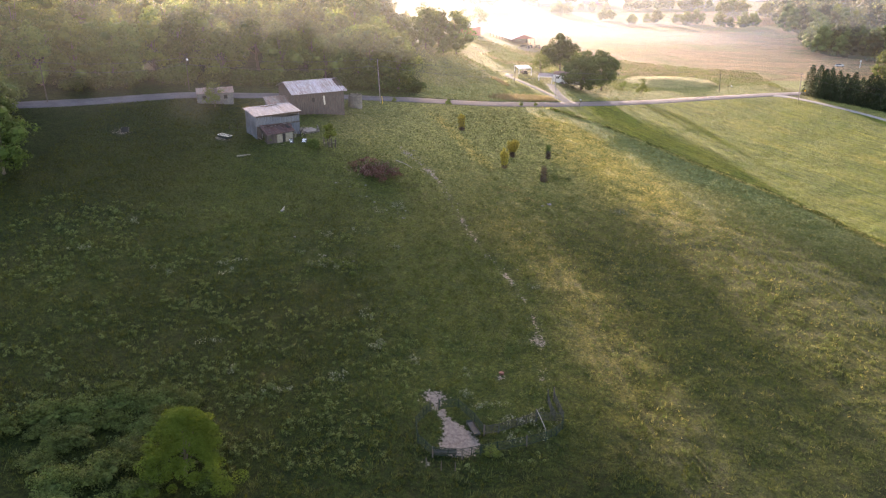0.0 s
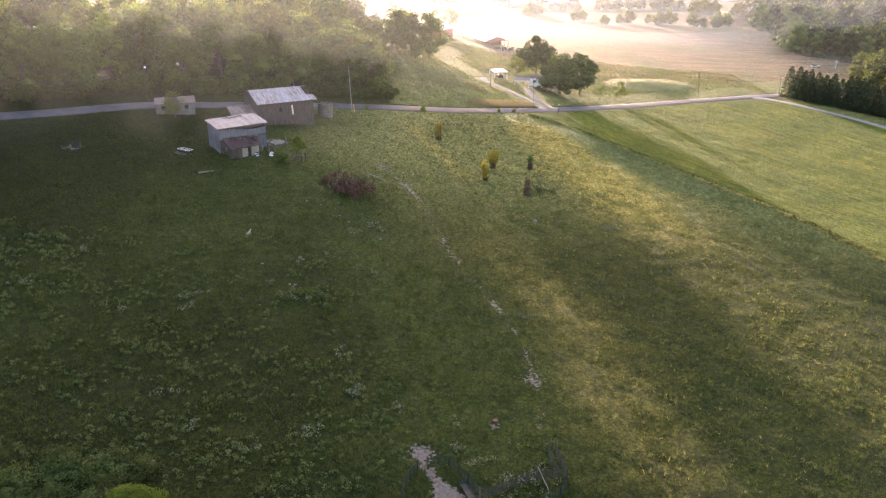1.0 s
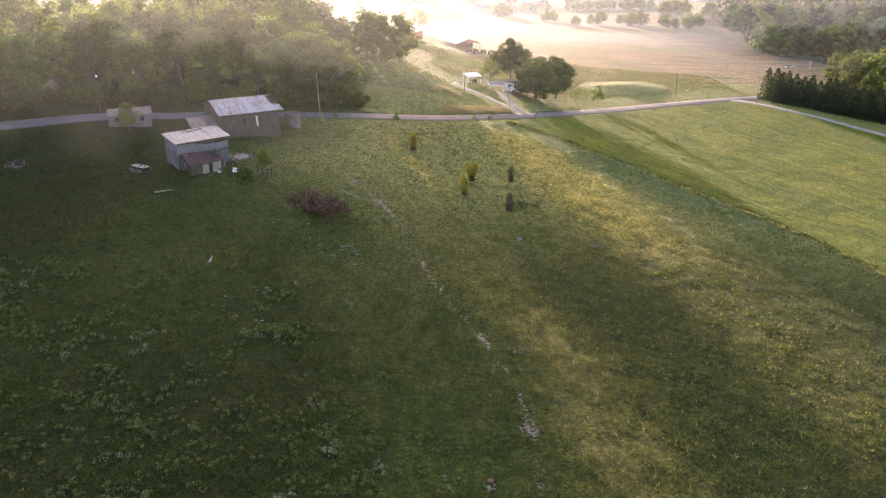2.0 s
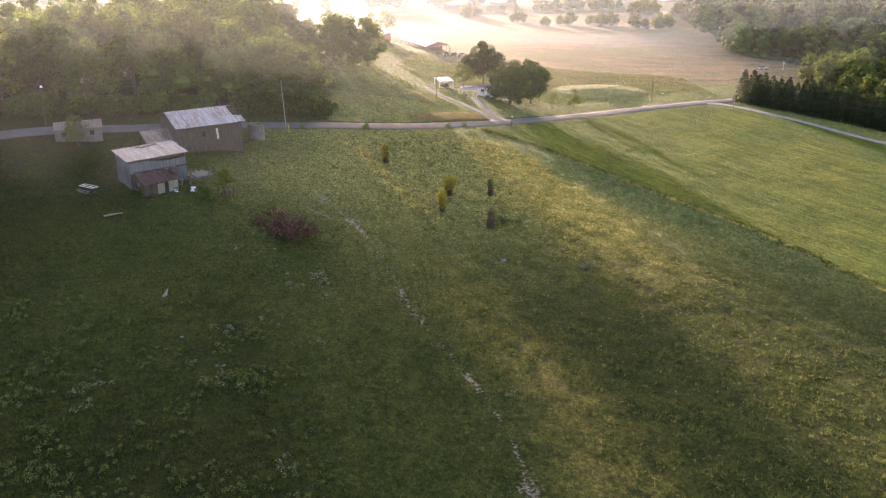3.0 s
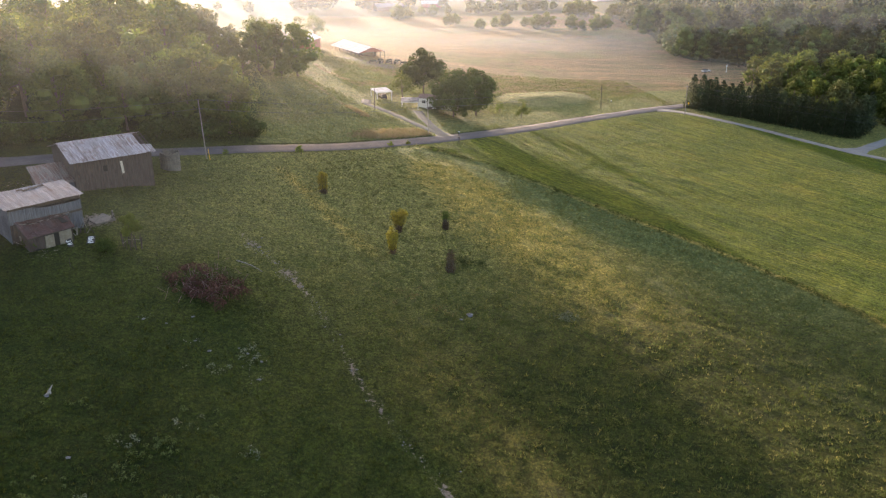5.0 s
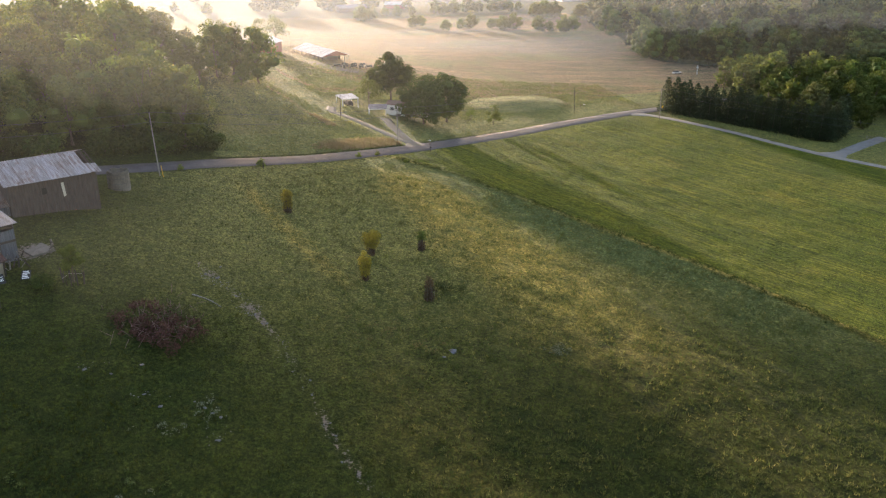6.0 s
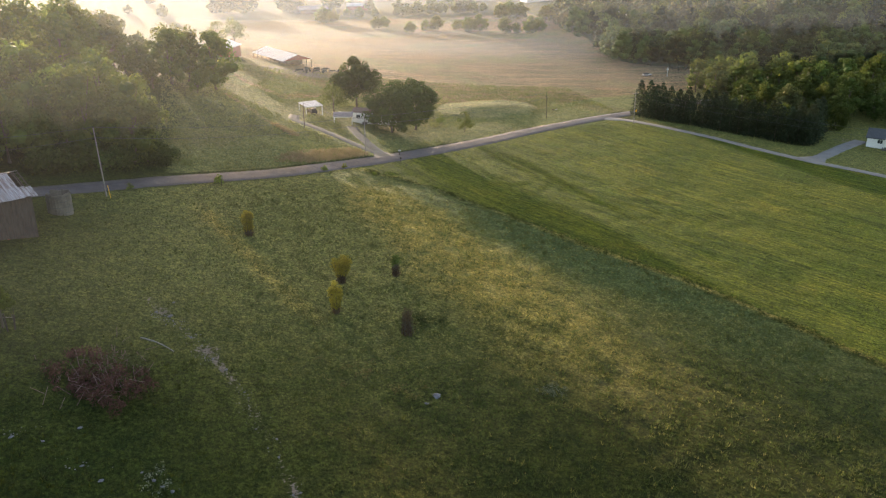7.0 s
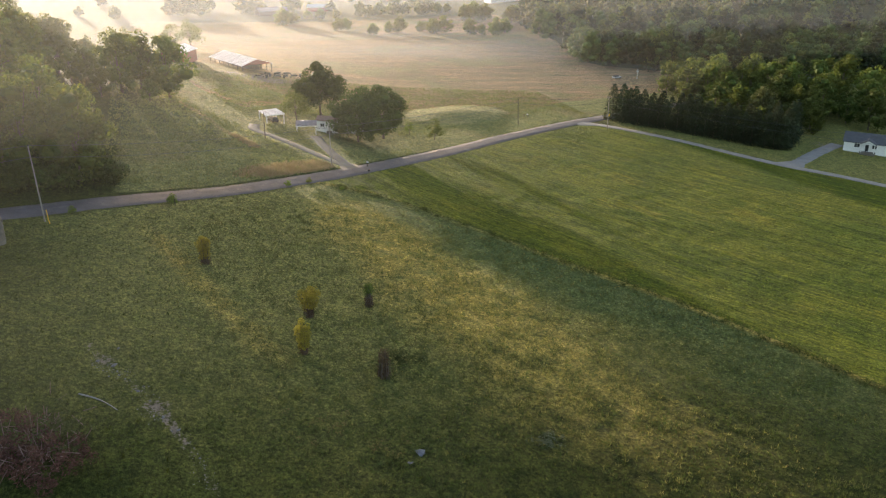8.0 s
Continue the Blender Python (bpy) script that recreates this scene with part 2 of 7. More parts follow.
MAT = {}
MAT["ground"] = ground_material()
MAT["asphalt"] = worn("asphalt", (0.050, 0.046, 0.054), (0.076, 0.070, 0.080), 0.25, 0.75, grain=6, dirt=(0.10, 0.095, 0.085), amount=0.3)
MAT["gravel"] = worn("gravel", (0.15, 0.145, 0.147), (0.21, 0.202, 0.20), 0.4, 0.9, grain=7, relief=0.7, dirt=(0.16, 0.15, 0.1), amount=0.4)
MAT["track"] = worn("worn_track", (0.085, 0.08, 0.08), (0.125, 0.118, 0.115), 0.5, 0.95, grain=7, relief=0.7, dirt=(0.10, 0.10, 0.05), amount=0.6)
MAT["leaf"] = foliage("oak_leaf", (0.030, 0.055, 0.013), (0.062, 0.092, 0.021), (0.105, 0.132, 0.030), 0.3)
MAT["far_leaf"] = foliage("hillside_leaf", (0.027, 0.052, 0.018), (0.050, 0.082, 0.024), (0.068, 0.10, 0.03), 0.15, 0.07)
MAT["far_dark"] = foliage("hillside_dark_leaf", (0.013, 0.028, 0.014), (0.024, 0.044, 0.019), (0.034, 0.056, 0.022), 0.1, 0.07)
MAT["far_light"] = foliage("hillside_light_leaf", (0.06, 0.10, 0.022), (0.095, 0.142, 0.03), (0.12, 0.165, 0.04), 0.2, 0.07)
MAT["grove_leaf"] = foliage("grove_leaf", (0.017, 0.032, 0.008), (0.038, 0.058, 0.012), (0.065, 0.088, 0.02), 0.13)
MAT["leaf_bright"] = foliage("young_leaf", (0.042, 0.078, 0.012), (0.082, 0.125, 0.018), (0.14, 0.175, 0.028), 0.3)
# yellow-green leaf, brightened in colour as though the sun caught the bushes
MAT["leaf_gold"] = foliage("sunlit_leaf", (0.20, 0.19, 0.022), (0.27, 0.24, 0.03), (0.38, 0.32, 0.06), 0.4)
MAT["needle"] = foliage("conifer_needle", (0.015, 0.025, 0.014), (0.023, 0.036, 0.018), (0.036, 0.052, 0.024), 0.1)
MAT["pine"] = foliage("pine_needle", (0.04, 0.05, 0.02), (0.07, 0.075, 0.03), (0.10, 0.10, 0.04), 0.25)
MAT["bark"] = worn("bark", (0.09, 0.07, 0.05), (0.14, 0.115, 0.09), 2.0, 0.95, grain=12, relief=0.8, stretch=(3, 3, 0.6))
MAT["brush"] = foliage("dead_brush", (0.038, 0.017, 0.013), (0.070, 0.031, 0.024), (0.125, 0.068, 0.05), 0.1, 1.2)
MAT["leaf_lime"] = foliage("willow_leaf", (0.026, 0.056, 0.007), (0.046, 0.084, 0.011), (0.092, 0.135, 0.02), 0.35)
MAT["weed"] = foliage("weed_leaf", (0.021, 0.035, 0.009), (0.042, 0.060, 0.018), (0.105, 0.122, 0.055), 0.25)
MAT["white_weed"] = foliage("flowering_weed", (0.03, 0.05, 0.013), (0.06, 0.08, 0.027), (0.30, 0.31, 0.26), 0.2)
MAT["gold_weed"] = foliage("yellow_weed", (0.050, 0.068, 0.016), (0.080, 0.094, 0.026), (0.15, 0.145, 0.055), 0.25)
MAT["grass"] = foliage("grass_blade", (0.010, 0.018, 0.0035), (0.022, 0.031, 0.006), (0.046, 0.053, 0.014), 0.3, 1.1)
MAT["turf_blade"] = foliage("grazed_turf_blade", (0.028, 0.046, 0.009), (0.044, 0.062, 0.013), (0.066, 0.080, 0.021), 0.3, 1.1)
MAT["tall_blade"] = foliage("tall_green_blade", (0.023, 0.040, 0.009), (0.043, 0.060, 0.015), (0.070, 0.082, 0.026), 0.25, 1.1)
MAT["hazed_blade"] = foliage("hazed_grass_blade", (0.050, 0.084, 0.028), (0.080, 0.115, 0.040), (0.12, 0.15, 0.06), 0.25, 1.1)
MAT["field_grass"] = foliage("field_grass_blade", (0.06, 0.095, 0.014), (0.10, 0.125, 0.02), (0.14, 0.15, 0.04), 0.3, 1.1)
MAT["straw"] = foliage("seeding_grass", (0.105, 0.10, 0.024), (0.20, 0.172, 0.045), (0.30, 0.25, 0.09), 0.3, 0.9)
MAT["straw_red"] = foliage("dry_bank_grass", (0.24, 0.17, 0.09), (0.32, 0.23, 0.13), (0.38, 0.29, 0.18), 0.35)
MAT["bramble"] = foliage("bramble_leaf", (0.008, 0.016, 0.0035), (0.020, 0.034, 0.0075), (0.095, 0.12, 0.035), 0.2, 0.9)
MAT["meadow"] = foliage("meadow_grass_blade", (0.095, 0.118, 0.042), (0.155, 0.172, 0.06), (0.24, 0.24, 0.10), 0.3)
MAT["brush_stick"] = worn("dead_stick", (0.13, 0.075, 0.065), (0.22, 0.15, 0.13), 2.0, 0.9)
MAT["asphalt"].node_tree.nodes["Principled BSDF"].inputs["Specular IOR Level"].default_value = 0.22
MAT["twig"] = foliage("bare_twig", (0.06, 0.036, 0.02), (0.085, 0.052, 0.03), (0.12, 0.08, 0.05), 0.15)
MAT["tussock"] = foliage("tussock_blade", (0.032, 0.048, 0.013), (0.060, 0.074, 0.024), (0.12, 0.12, 0.045), 0.25, 0.6)
MAT["tussock_green"] = foliage("pasture_tussock_blade", (0.015, 0.024, 0.006), (0.030, 0.040, 0.011), (0.062, 0.070, 0.027), 0.25, 0.5)
MAT["dead_weed"] = foliage("dead_weed_stalk", (0.075, 0.05, 0.022), (0.12, 0.08, 0.035), (0.19, 0.14, 0.07), 0.2, 0.6)
MAT["clay"] = worn("faded_red_plastic", (0.075, 0.026, 0.018), (0.10, 0.042, 0.03), 2.0, 0.8)


# ---- mesh helpers ----
def mesh_from(name, verts, faces, mat, loops=4):
    """A mesh from arrays of corners and faces that all have the same number of corners."""
    verts, faces = np.asarray(verts, np.float32).reshape(-1, 3), np.asarray(faces, np.int32).reshape(-1, loops)
    me = bpy.data.meshes.new(name)
    me.vertices.add(len(verts))
    me.vertices.foreach_set("co", verts.ravel())
    me.loops.add(faces.size)
    me.loops.foreach_set("vertex_index", faces.ravel())
    me.polygons.add(len(faces))
    me.polygons.foreach_set("loop_start", np.arange(0, faces.size, loops, dtype=np.int32))
    me.polygons.foreach_set("loop_total", np.full(len(faces), loops, np.int32))
    me.update(calc_edges=True)
    me.materials.append(mat)
    return me


def part(name, bm, mat, parent=None, label=""):
    me = bpy.data.meshes.new(name)
    bm.to_mesh(me)
    bm.free()
    me.materials.append(mat)
    ob = new(name, me)
    ob.parent = parent
    if label:
        tagged(ob, label)
    return ob


def part_mesh(name, me, parent=None, label=""):
    ob = new(name, me)
    ob.parent = parent
    if label:
        tagged(ob, label)
    return ob


def thing(name, m, label, category, group="", kind=""):
    ob = new(name)
    ob.empty_display_size = 0.3
    ob.matrix_world = m
    return tagged(ob, label, category, group, kind)


def on_ground(x, y, turn=0.0, sink=0.0):
    return pose(x, y, land(x, y) - sink, 0, 0, turn)


def box(bm, x0, x1, y0, y1, z0, z1, bevel=0.0):
    made = bmesh.ops.create_cube(bm, size=1.0, matrix=Matrix.LocRotScale(((x0 + x1) / 2, (y0 + y1) / 2, (z0 + z1) / 2), None, (x1 - x0, y1 - y0, z1 - z0)))
    if bevel:
        edges = list({e for v in made["verts"] for e in v.link_edges})
        bmesh.ops.bevel(bm, geom=edges, offset=bevel, segments=1, affect="EDGES")
    return bm


def tube(bm, a, b, r0, r1=None, sides=8):
    """A tapered rod from a to b."""
    a, b = Vector(a), Vector(b)
    r1 = r0 if r1 is None else r1
    turn = (b - a).to_track_quat("Z", "Y").to_matrix().to_4x4()
    bmesh.ops.create_cone(bm, cap_ends=True, segments=sides, radius1=r0, radius2=r1, depth=(b - a).length,
                          matrix=Matrix.Translation((a + b) / 2) @ turn)
    return bm


def bar(bm, a, b, w, h):
    """A squared beam from a to b."""
    a, b = Vector(a), Vector(b)
    turn = (b - a).to_track_quat("Z", "Y").to_matrix().to_4x4()
    bmesh.ops.create_cube(bm, size=1.0, matrix=Matrix.Translation((a + b) / 2) @ turn @ Matrix.Diagonal((w, h, (b - a).length, 1)))
    return bm


def slab(bm, corners, thick):
    """A plate under four corners."""
    top = [Vector(c) for c in corners]
    down = (top[1] - top[0]).cross(top[3] - top[0]).normalized() * -thick
    vs = [bm.verts.new(c) for c in top] + [bm.verts.new(c + down) for c in top]
    for f in ((0, 1, 2, 3), (7, 6, 5, 4), (0, 4, 5, 1), (1, 5, 6, 2), (2, 6, 7, 3), (3, 7, 4, 0)):
        bm.faces.new([vs[i] for i in f])
    return bm


def rod_mesh(bm, pts, radius, sides=5):
    for a, b in zip(pts[:-1], pts[1:]):
        tube(bm, a, b, radius, radius, sides)
    return bm


# ---- ground ----
def spaced(fine, *stretches):
    """Grid lines: (start, end, step) stretches one after another."""
    out = []
    for a, b, step in stretches:
        out += list(np.linspace(a, b, max(2, int(round((b - a) / step)) + 1))[:-1])
    return np.array(out + [stretches[-1][1]])


def cover_masks(x, y):
    """What grows where: tall grass, mown field, hay and bare soil, 0 to 1."""
    edge_x = np.interp(y, [p[1] for p in FIELD_EDGE[::-1]], [p[0] for p in FIELD_EDGE[::-1]])
    road_y = np.interp(x, [p[0] for p in ROAD], [p[1] for p in ROAD])
    south = smooth(-2.6, -5, y - road_y)
    mown = smooth(-0.5, 0.8, x - edge_x) * south * (y < 358)
    lane_x = np.interp(y, [p[1] for p in LANE[::-1]], [p[0] for p in LANE[::-1]])
    mown = mown * (1 - 0.8 * smooth(0, 4, x - lane_x))
    meadow = smooth(2.6, 6, y - road_y) * smooth(-12, -4, x) * smooth(430, 390, y)
    lawn = np.maximum(smooth(6.5, 4.0, near_line(x, y, LAWN_LANE)[0]), smooth(9.0, 6.0, near_line(x, y, HOUSE_LAWN)[0])) * smooth(2.6, 4.5, y - road_y)
    mown = np.maximum(mown, lawn * (y < 385))
    ridge_x = np.interp(y, [p[1] for p in DRY_RIDGE[::-1]], [p[0] for p in DRY_RIDGE[::-1]])
    meadow = meadow * (0.5 + 0.5 * smooth(-1.0, 1.5, x - ridge_x) * (y > 286) + 0.35 * (y <= 286))
    path_x = np.interp(y, [p[1] for p in COW_PATH[::-1]], [p[0] for p in COW_PATH[::-1]])
    tall = smooth(-5, 20, x - path_x) * (1 - mown) * south * (0.5 + 0.5 * smooth(58, 120, y)) * (1 - 0.55 * smooth(215, 250, y))
    tall = np.maximum(tall, np.exp(-(np.minimum(near_line(x, y, FIELD_EDGE)[0], near_line(x, y, ROAD_FRINGE)[0]) / 1.5) ** 2) * 0.85 * south)
    north = smooth(2.6, 6, y - road_y)
    # hay fields beyond the road: a knoll first, then the wide slope
    line = np.interp(x, [-52, 16, 52, 80, 117, 153, 390], [430, 396, 352, 352, 352, 378, 440])
    hay = north * smooth(-2, 5, y - line) * (x > 22 - 0.1 * (y - 390))
    hay = hay * (1 - smooth(-4, 12, x - 205 - 0.18 * (y - 470)) * smooth(-2, 8, y - np.interp(x, [193, 205, 240, 300, 420], [470, 448, 428, 415, 400])))
    verge = north * np.exp(-((x - 29) / 10) ** 2 - ((y - 272.5 - 0.6 * (x - 29)) / 4) ** 2) * 1.7
    rim = y - np.interp(x, [10, 13, 17, 25, 30, 37, 46], [380, 366, 354, 336, 339, 346, 362])
    strip = north * smooth(-0.6, 1.2, rim) * smooth(402, 392, y) * smooth(10, 14, x) * smooth(52, 44, x) * (0.42 + 0.4 * np.exp(-(rim / 7) ** 2))
    strip = np.maximum(strip, north * 0.8 * np.exp(-(near_line(x, y, DRY_RIDGE)[0] / 1.3) ** 2))
    far_green = smooth(640, 720, y + 0.2 * x)
    hay = np.clip(np.maximum(hay * (1 - 0.75 * far_green), np.maximum(verge, strip)), 0, 1)
    d, k = near_line(x, y, COW_PATH)
    soil = np.exp(-(d / 0.55) ** 2) * (0.43 + 0.17 * np.sin(k * 31) + 0.15 * np.sin(k * 77 + 1))
    for px, py, r, s in ((-1.1, 86.0, 1.7, 0.85), (13.5, 102.5, 1.7, 0.6), (-49.0, 177.8, 2.3, 0.66), (-31.6, 187.2, 2.8, 0.8), (-3.2, 174.3, 1.6, 0.7), (-8.2, 183.7, 1.3, 0.65),
                         (7.5, 91.9, 0.7, 0.8), (-70.5, 176.0, 2.4, 0.6), (-47, 203, 4, 0.32), (-37, 176.5, 4, 0.3), (212, 303, 7, 0.45), (222, 300, 6, 0.4), (-1.9, 73.3, 0.8, 0.5), (40, 394, 9, 1.0), (30, 400, 7, 0.8)):
        soil = np.maximum(soil, s * np.exp(-((x - px) ** 2 + (y - py) ** 2) / (r * r)))
    pen, _ = near_line(x, y, [(-0.9, 84.4), (0.2, 82.3), (1.8, 79.3), (1.9, 77.0)])
    soil = np.maximum(soil, np.exp(-(pen / np.clip(0.45 + 0.42 * (82.0 - y), 0.45, 2.25)) ** 4) * 1.1 * (y > 74.9))
    return np.clip(tall, 0, 1), np.clip(mown, 0, 1), hay, np.clip(soil, 0, 1.2), np.clip(meadow, 0, 1)


def sun_and_straw(x, y):
    """Where the tall grass turns gold: sun through the gap in the trees painted as a broad patch, a strip along the
    cattle path and a thin line, and real straw along the field edge and road fringe.
    """
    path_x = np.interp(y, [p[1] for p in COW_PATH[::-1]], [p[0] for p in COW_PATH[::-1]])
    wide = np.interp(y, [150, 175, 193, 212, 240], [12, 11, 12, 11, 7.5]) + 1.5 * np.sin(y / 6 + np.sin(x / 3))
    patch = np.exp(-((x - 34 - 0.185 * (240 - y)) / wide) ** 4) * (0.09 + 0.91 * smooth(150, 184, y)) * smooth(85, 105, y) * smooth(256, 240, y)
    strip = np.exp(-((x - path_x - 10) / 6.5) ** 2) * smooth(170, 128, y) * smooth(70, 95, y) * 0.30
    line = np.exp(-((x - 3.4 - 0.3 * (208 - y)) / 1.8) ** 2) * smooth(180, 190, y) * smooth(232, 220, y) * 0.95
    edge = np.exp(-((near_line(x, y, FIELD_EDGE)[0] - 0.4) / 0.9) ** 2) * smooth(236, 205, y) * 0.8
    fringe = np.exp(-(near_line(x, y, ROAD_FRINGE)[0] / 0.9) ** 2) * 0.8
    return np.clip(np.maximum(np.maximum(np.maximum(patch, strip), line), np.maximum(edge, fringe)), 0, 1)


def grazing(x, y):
    """Short olive turf that cattle keep down: round the path and below the barn, not in the rank weeds near the pen.
    The turf colour also carries haze brightening, the rank green the near ground's dimness.
    """
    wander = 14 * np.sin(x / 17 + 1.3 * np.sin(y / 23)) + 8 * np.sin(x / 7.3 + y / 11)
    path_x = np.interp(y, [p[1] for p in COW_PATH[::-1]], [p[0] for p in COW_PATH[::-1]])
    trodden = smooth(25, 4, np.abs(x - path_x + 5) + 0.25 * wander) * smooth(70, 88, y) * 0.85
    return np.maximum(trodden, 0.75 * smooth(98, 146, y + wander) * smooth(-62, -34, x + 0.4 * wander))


def haze_pale_bank(x, y):
    """Where haze brightens the rise between the bushes, the barn and the road, painted as pale grass; also the lawn
    along the lane.
    """
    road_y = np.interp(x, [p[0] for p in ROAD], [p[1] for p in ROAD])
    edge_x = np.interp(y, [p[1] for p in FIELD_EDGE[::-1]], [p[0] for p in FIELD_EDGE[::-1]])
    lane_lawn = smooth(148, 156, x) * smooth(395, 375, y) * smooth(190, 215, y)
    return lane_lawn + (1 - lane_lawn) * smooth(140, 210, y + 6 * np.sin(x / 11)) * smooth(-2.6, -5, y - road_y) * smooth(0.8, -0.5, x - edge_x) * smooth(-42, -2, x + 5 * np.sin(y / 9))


def hazed_strip(x, y):
    """Hazy shade painted blue-green on the grass left standing along the edge of the mown field."""
    edge_x = np.interp(y, [p[1] for p in FIELD_EDGE[::-1]], [p[0] for p in FIELD_EDGE[::-1]])
    gap = edge_x - x
    return smooth(0.6, 2.2, gap) * smooth(26, 12, gap + 3 * np.sin(y / 7) + 2 * np.sin(y / 2.9 + x / 5)) * smooth(262, 248, y) * (0.15 + 0.85 * smooth(145, 200, y))


def mound(x, y):
    """A low rise of pale uncut grass beyond the road, 0 outside to 1 on top."""
    u, v = ((x - 97) * 0.83 + (y - 350) * 0.56) / 26, ((y - 350) * 0.83 - (x - 97) * 0.56) / 12
    return np.clip(1 - np.hypot(u, v) + 0.03 * np.sin(x / 2.1) + 0.03 * np.sin(y / 1.7), 0, 1)


def relief(x, y):
    """Low swells and hummocks on top of the land."""
    n = (0.09 * np.sin(x * 0.61 + 2.3 * np.sin(y * 0.23 + 0.4 * np.sin(x * 0.19))) * np.sin(y * 0.57 + 1.9 * np.sin(x * 0.27 + 1))
         + 0.12 * np.sin(x * 0.17 + 1.3 * np.sin(y * 0.11)) * np.sin(y * 0.14 + 1.1 * np.sin(x * 0.09)))
    edge, _ = near_line(x, y, FIELD_EDGE)
    n = n + 0.13 * np.exp(-((edge) / 0.9) ** 2) * (y < 266) - 0.04 * np.exp(-((edge - 2.3) / 1.0) ** 2) * (y < 266)
    rise = mound(x, y)
    n = n + 0.5 * smooth(0, 0.1, rise) + 1.1 * smooth(0, 1, rise)
    road = np.minimum(near_line(x, y, ROAD)[0], near_line(x, y, LANE)[0])
    for line in (DRIVE, BACK_DRIVE, HOUSE_DRIVE):
        road = np.minimum(road, near_line(x, y, line)[0] + 1.0)
    k = smooth(3.2, 6.5, road)
    d, _ = near_line(x, y, COW_PATH)
    return n * k - 0.015 * (1 - k) - 0.10 * np.exp(-(d / 0.7) ** 2)


def land(x, y):
    """The ground's surface, swells included."""
    a, b = np.float64(x), np.float64(y)
    return float(height(a, b) + relief(a, b))


def build_ground():
    xs = spaced(0, (-3000, -500, 180), (-500, -115, 14), (-115, -60, 1.6), (-60, 110, 0.75), (110, 235, 2.0), (235, 550, 9), (550, 3200, 140))
    ys = spaced(0, (-700, -25, 70), (-25, 60, 4), (60, 268, 0.75), (268, 390, 1.9), (390, 620, 5), (620, 1200, 17), (1200, 4800, 200))
    gx, gy = np.meshgrid(xs, ys)
    gh = height(gx, gy) + relief(gx, gy)
    nx, ny = len(xs), len(ys)
    i = (np.arange(ny - 1)[:, None] * nx + np.arange(nx - 1)[None, :]).ravel()
    faces = np.stack([i, i + 1, i + nx + 1, i + nx], 1)
    me = mesh_from("ground", np.stack([gx, gy, gh], -1), faces, MAT["ground"])
    for name, values in zip(("tall", "mown", "hay", "soil", "meadow", "dry", "grazed", "haze_pale", "hazed", "mound"), (*cover_masks(gx.ravel(), gy.ravel()), sun_and_straw(gx.ravel(), gy.ravel()), grazing(gx.ravel(), gy.ravel()), haze_pale_bank(gx.ravel(), gy.ravel()), hazed_strip(gx.ravel(), gy.ravel()), smooth(0, 0.1, mound(gx.ravel(), gy.ravel())))):
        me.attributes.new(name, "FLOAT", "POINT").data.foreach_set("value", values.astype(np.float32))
    me.polygons.foreach_set("use_smooth", np.ones(len(faces), bool))
    return tagged(new("ground", me), "green rolling pasture with tall grass, mown and hay fields", "ground", kind="structure")


def ribbon(name, points, width, mat, label, category, lift=0.05, flare=0.0):
    """A road surface laid over the land, slightly crowned, with ragged edges."""
    pts = curve_points(points, 1.5)
    verts, rng = [], random.Random(len(pts))
    for i, p in enumerate(pts):
        d = (pts[min(i + 1, len(pts) - 1)] - pts[max(i - 1, 0)]).normalized()
        s = Vector((d.y, -d.x))
        w = width / 2 + rng.uniform(-0.14, 0.14) + flare * max(0, 1 - i / 4)
        for k in (-1, -0.97, -0.4, 0.4, 0.97, 1):
            q = p + s * (w * k)
            drop = -0.1 if abs(k) == 1 else lift + 0.02 * (1 - abs(k))
            verts.append((q.x, q.y, gz(q.x, q.y) + drop))
    faces = [(i * 6 + j, i * 6 + j + 1, i * 6 + j + 7, i * 6 + j + 6) for i in range(len(pts) - 1) for j in range(5)]
    return tagged(new(name, mesh_from(name, verts, faces, mat)), label, category, kind="structure")


ground = build_ground()
ribbon("road", ROAD, 5.6, MAT["asphalt"], "narrow grey asphalt country road past the pasture", "road", -0.006)
ribbon("lane", LANE, 3.9, MAT["gravel"], "pale gravel lane branching off the road", "road", -0.007, 2.5)
ribbon("driveway", DRIVE, 3.1, MAT["track"], "pale gravel driveway up to the mobile home", "driveway", -0.009, 3.0)
ribbon("driveway", BACK_DRIVE, 2.8, MAT["track"], "thin gravel track to the open carport", "driveway", -0.01)
ribbon("driveway", HOUSE_DRIVE, 4.6, MAT["gravel"], "grey gravel driveway to the white house", "driveway", -0.008, 2.0)


# ---- trees ----
def leaf_cloud(rng, centres, radii, count, size, flat=0.75, jitter=0.32):
    """Leaf sprays on the outside of many clumps: quads, each bent to its own way."""
    n = len(centres) * count
    c = np.repeat(np.asarray(centres), count, 0)
    r = np.repeat(np.asarray(radii), count)[:, None]
    d = rng.normal(size=(n, 3))
    d[:, 2] = d[:, 2] + 0.35
    d /= np.linalg.norm(d, axis=1)[:, None]
    p = c + d * r * (0.76 + 0.3 * rng.random((n, 1))) * np.array([1, 1, flat])
    normal = d + rng.normal(size=(n, 3)) * jitter
    normal /= np.linalg.norm(normal, axis=1)[:, None]
    u = np.cross(normal, rng.normal(size=(n, 3)))
    u /= np.linalg.norm(u, axis=1)[:, None]
    v = np.cross(normal, u)
    s = size * (0.6 + 0.8 * rng.random((n, 1)))
    verts = np.stack([p - u * s, p - v * s * 0.55 + normal * s * 0.15, p + u * s, p + v * s * 0.55 + normal * s * 0.15], 1)
    return verts.reshape(-1, 3), np.arange(n * 4).reshape(-1, 4)


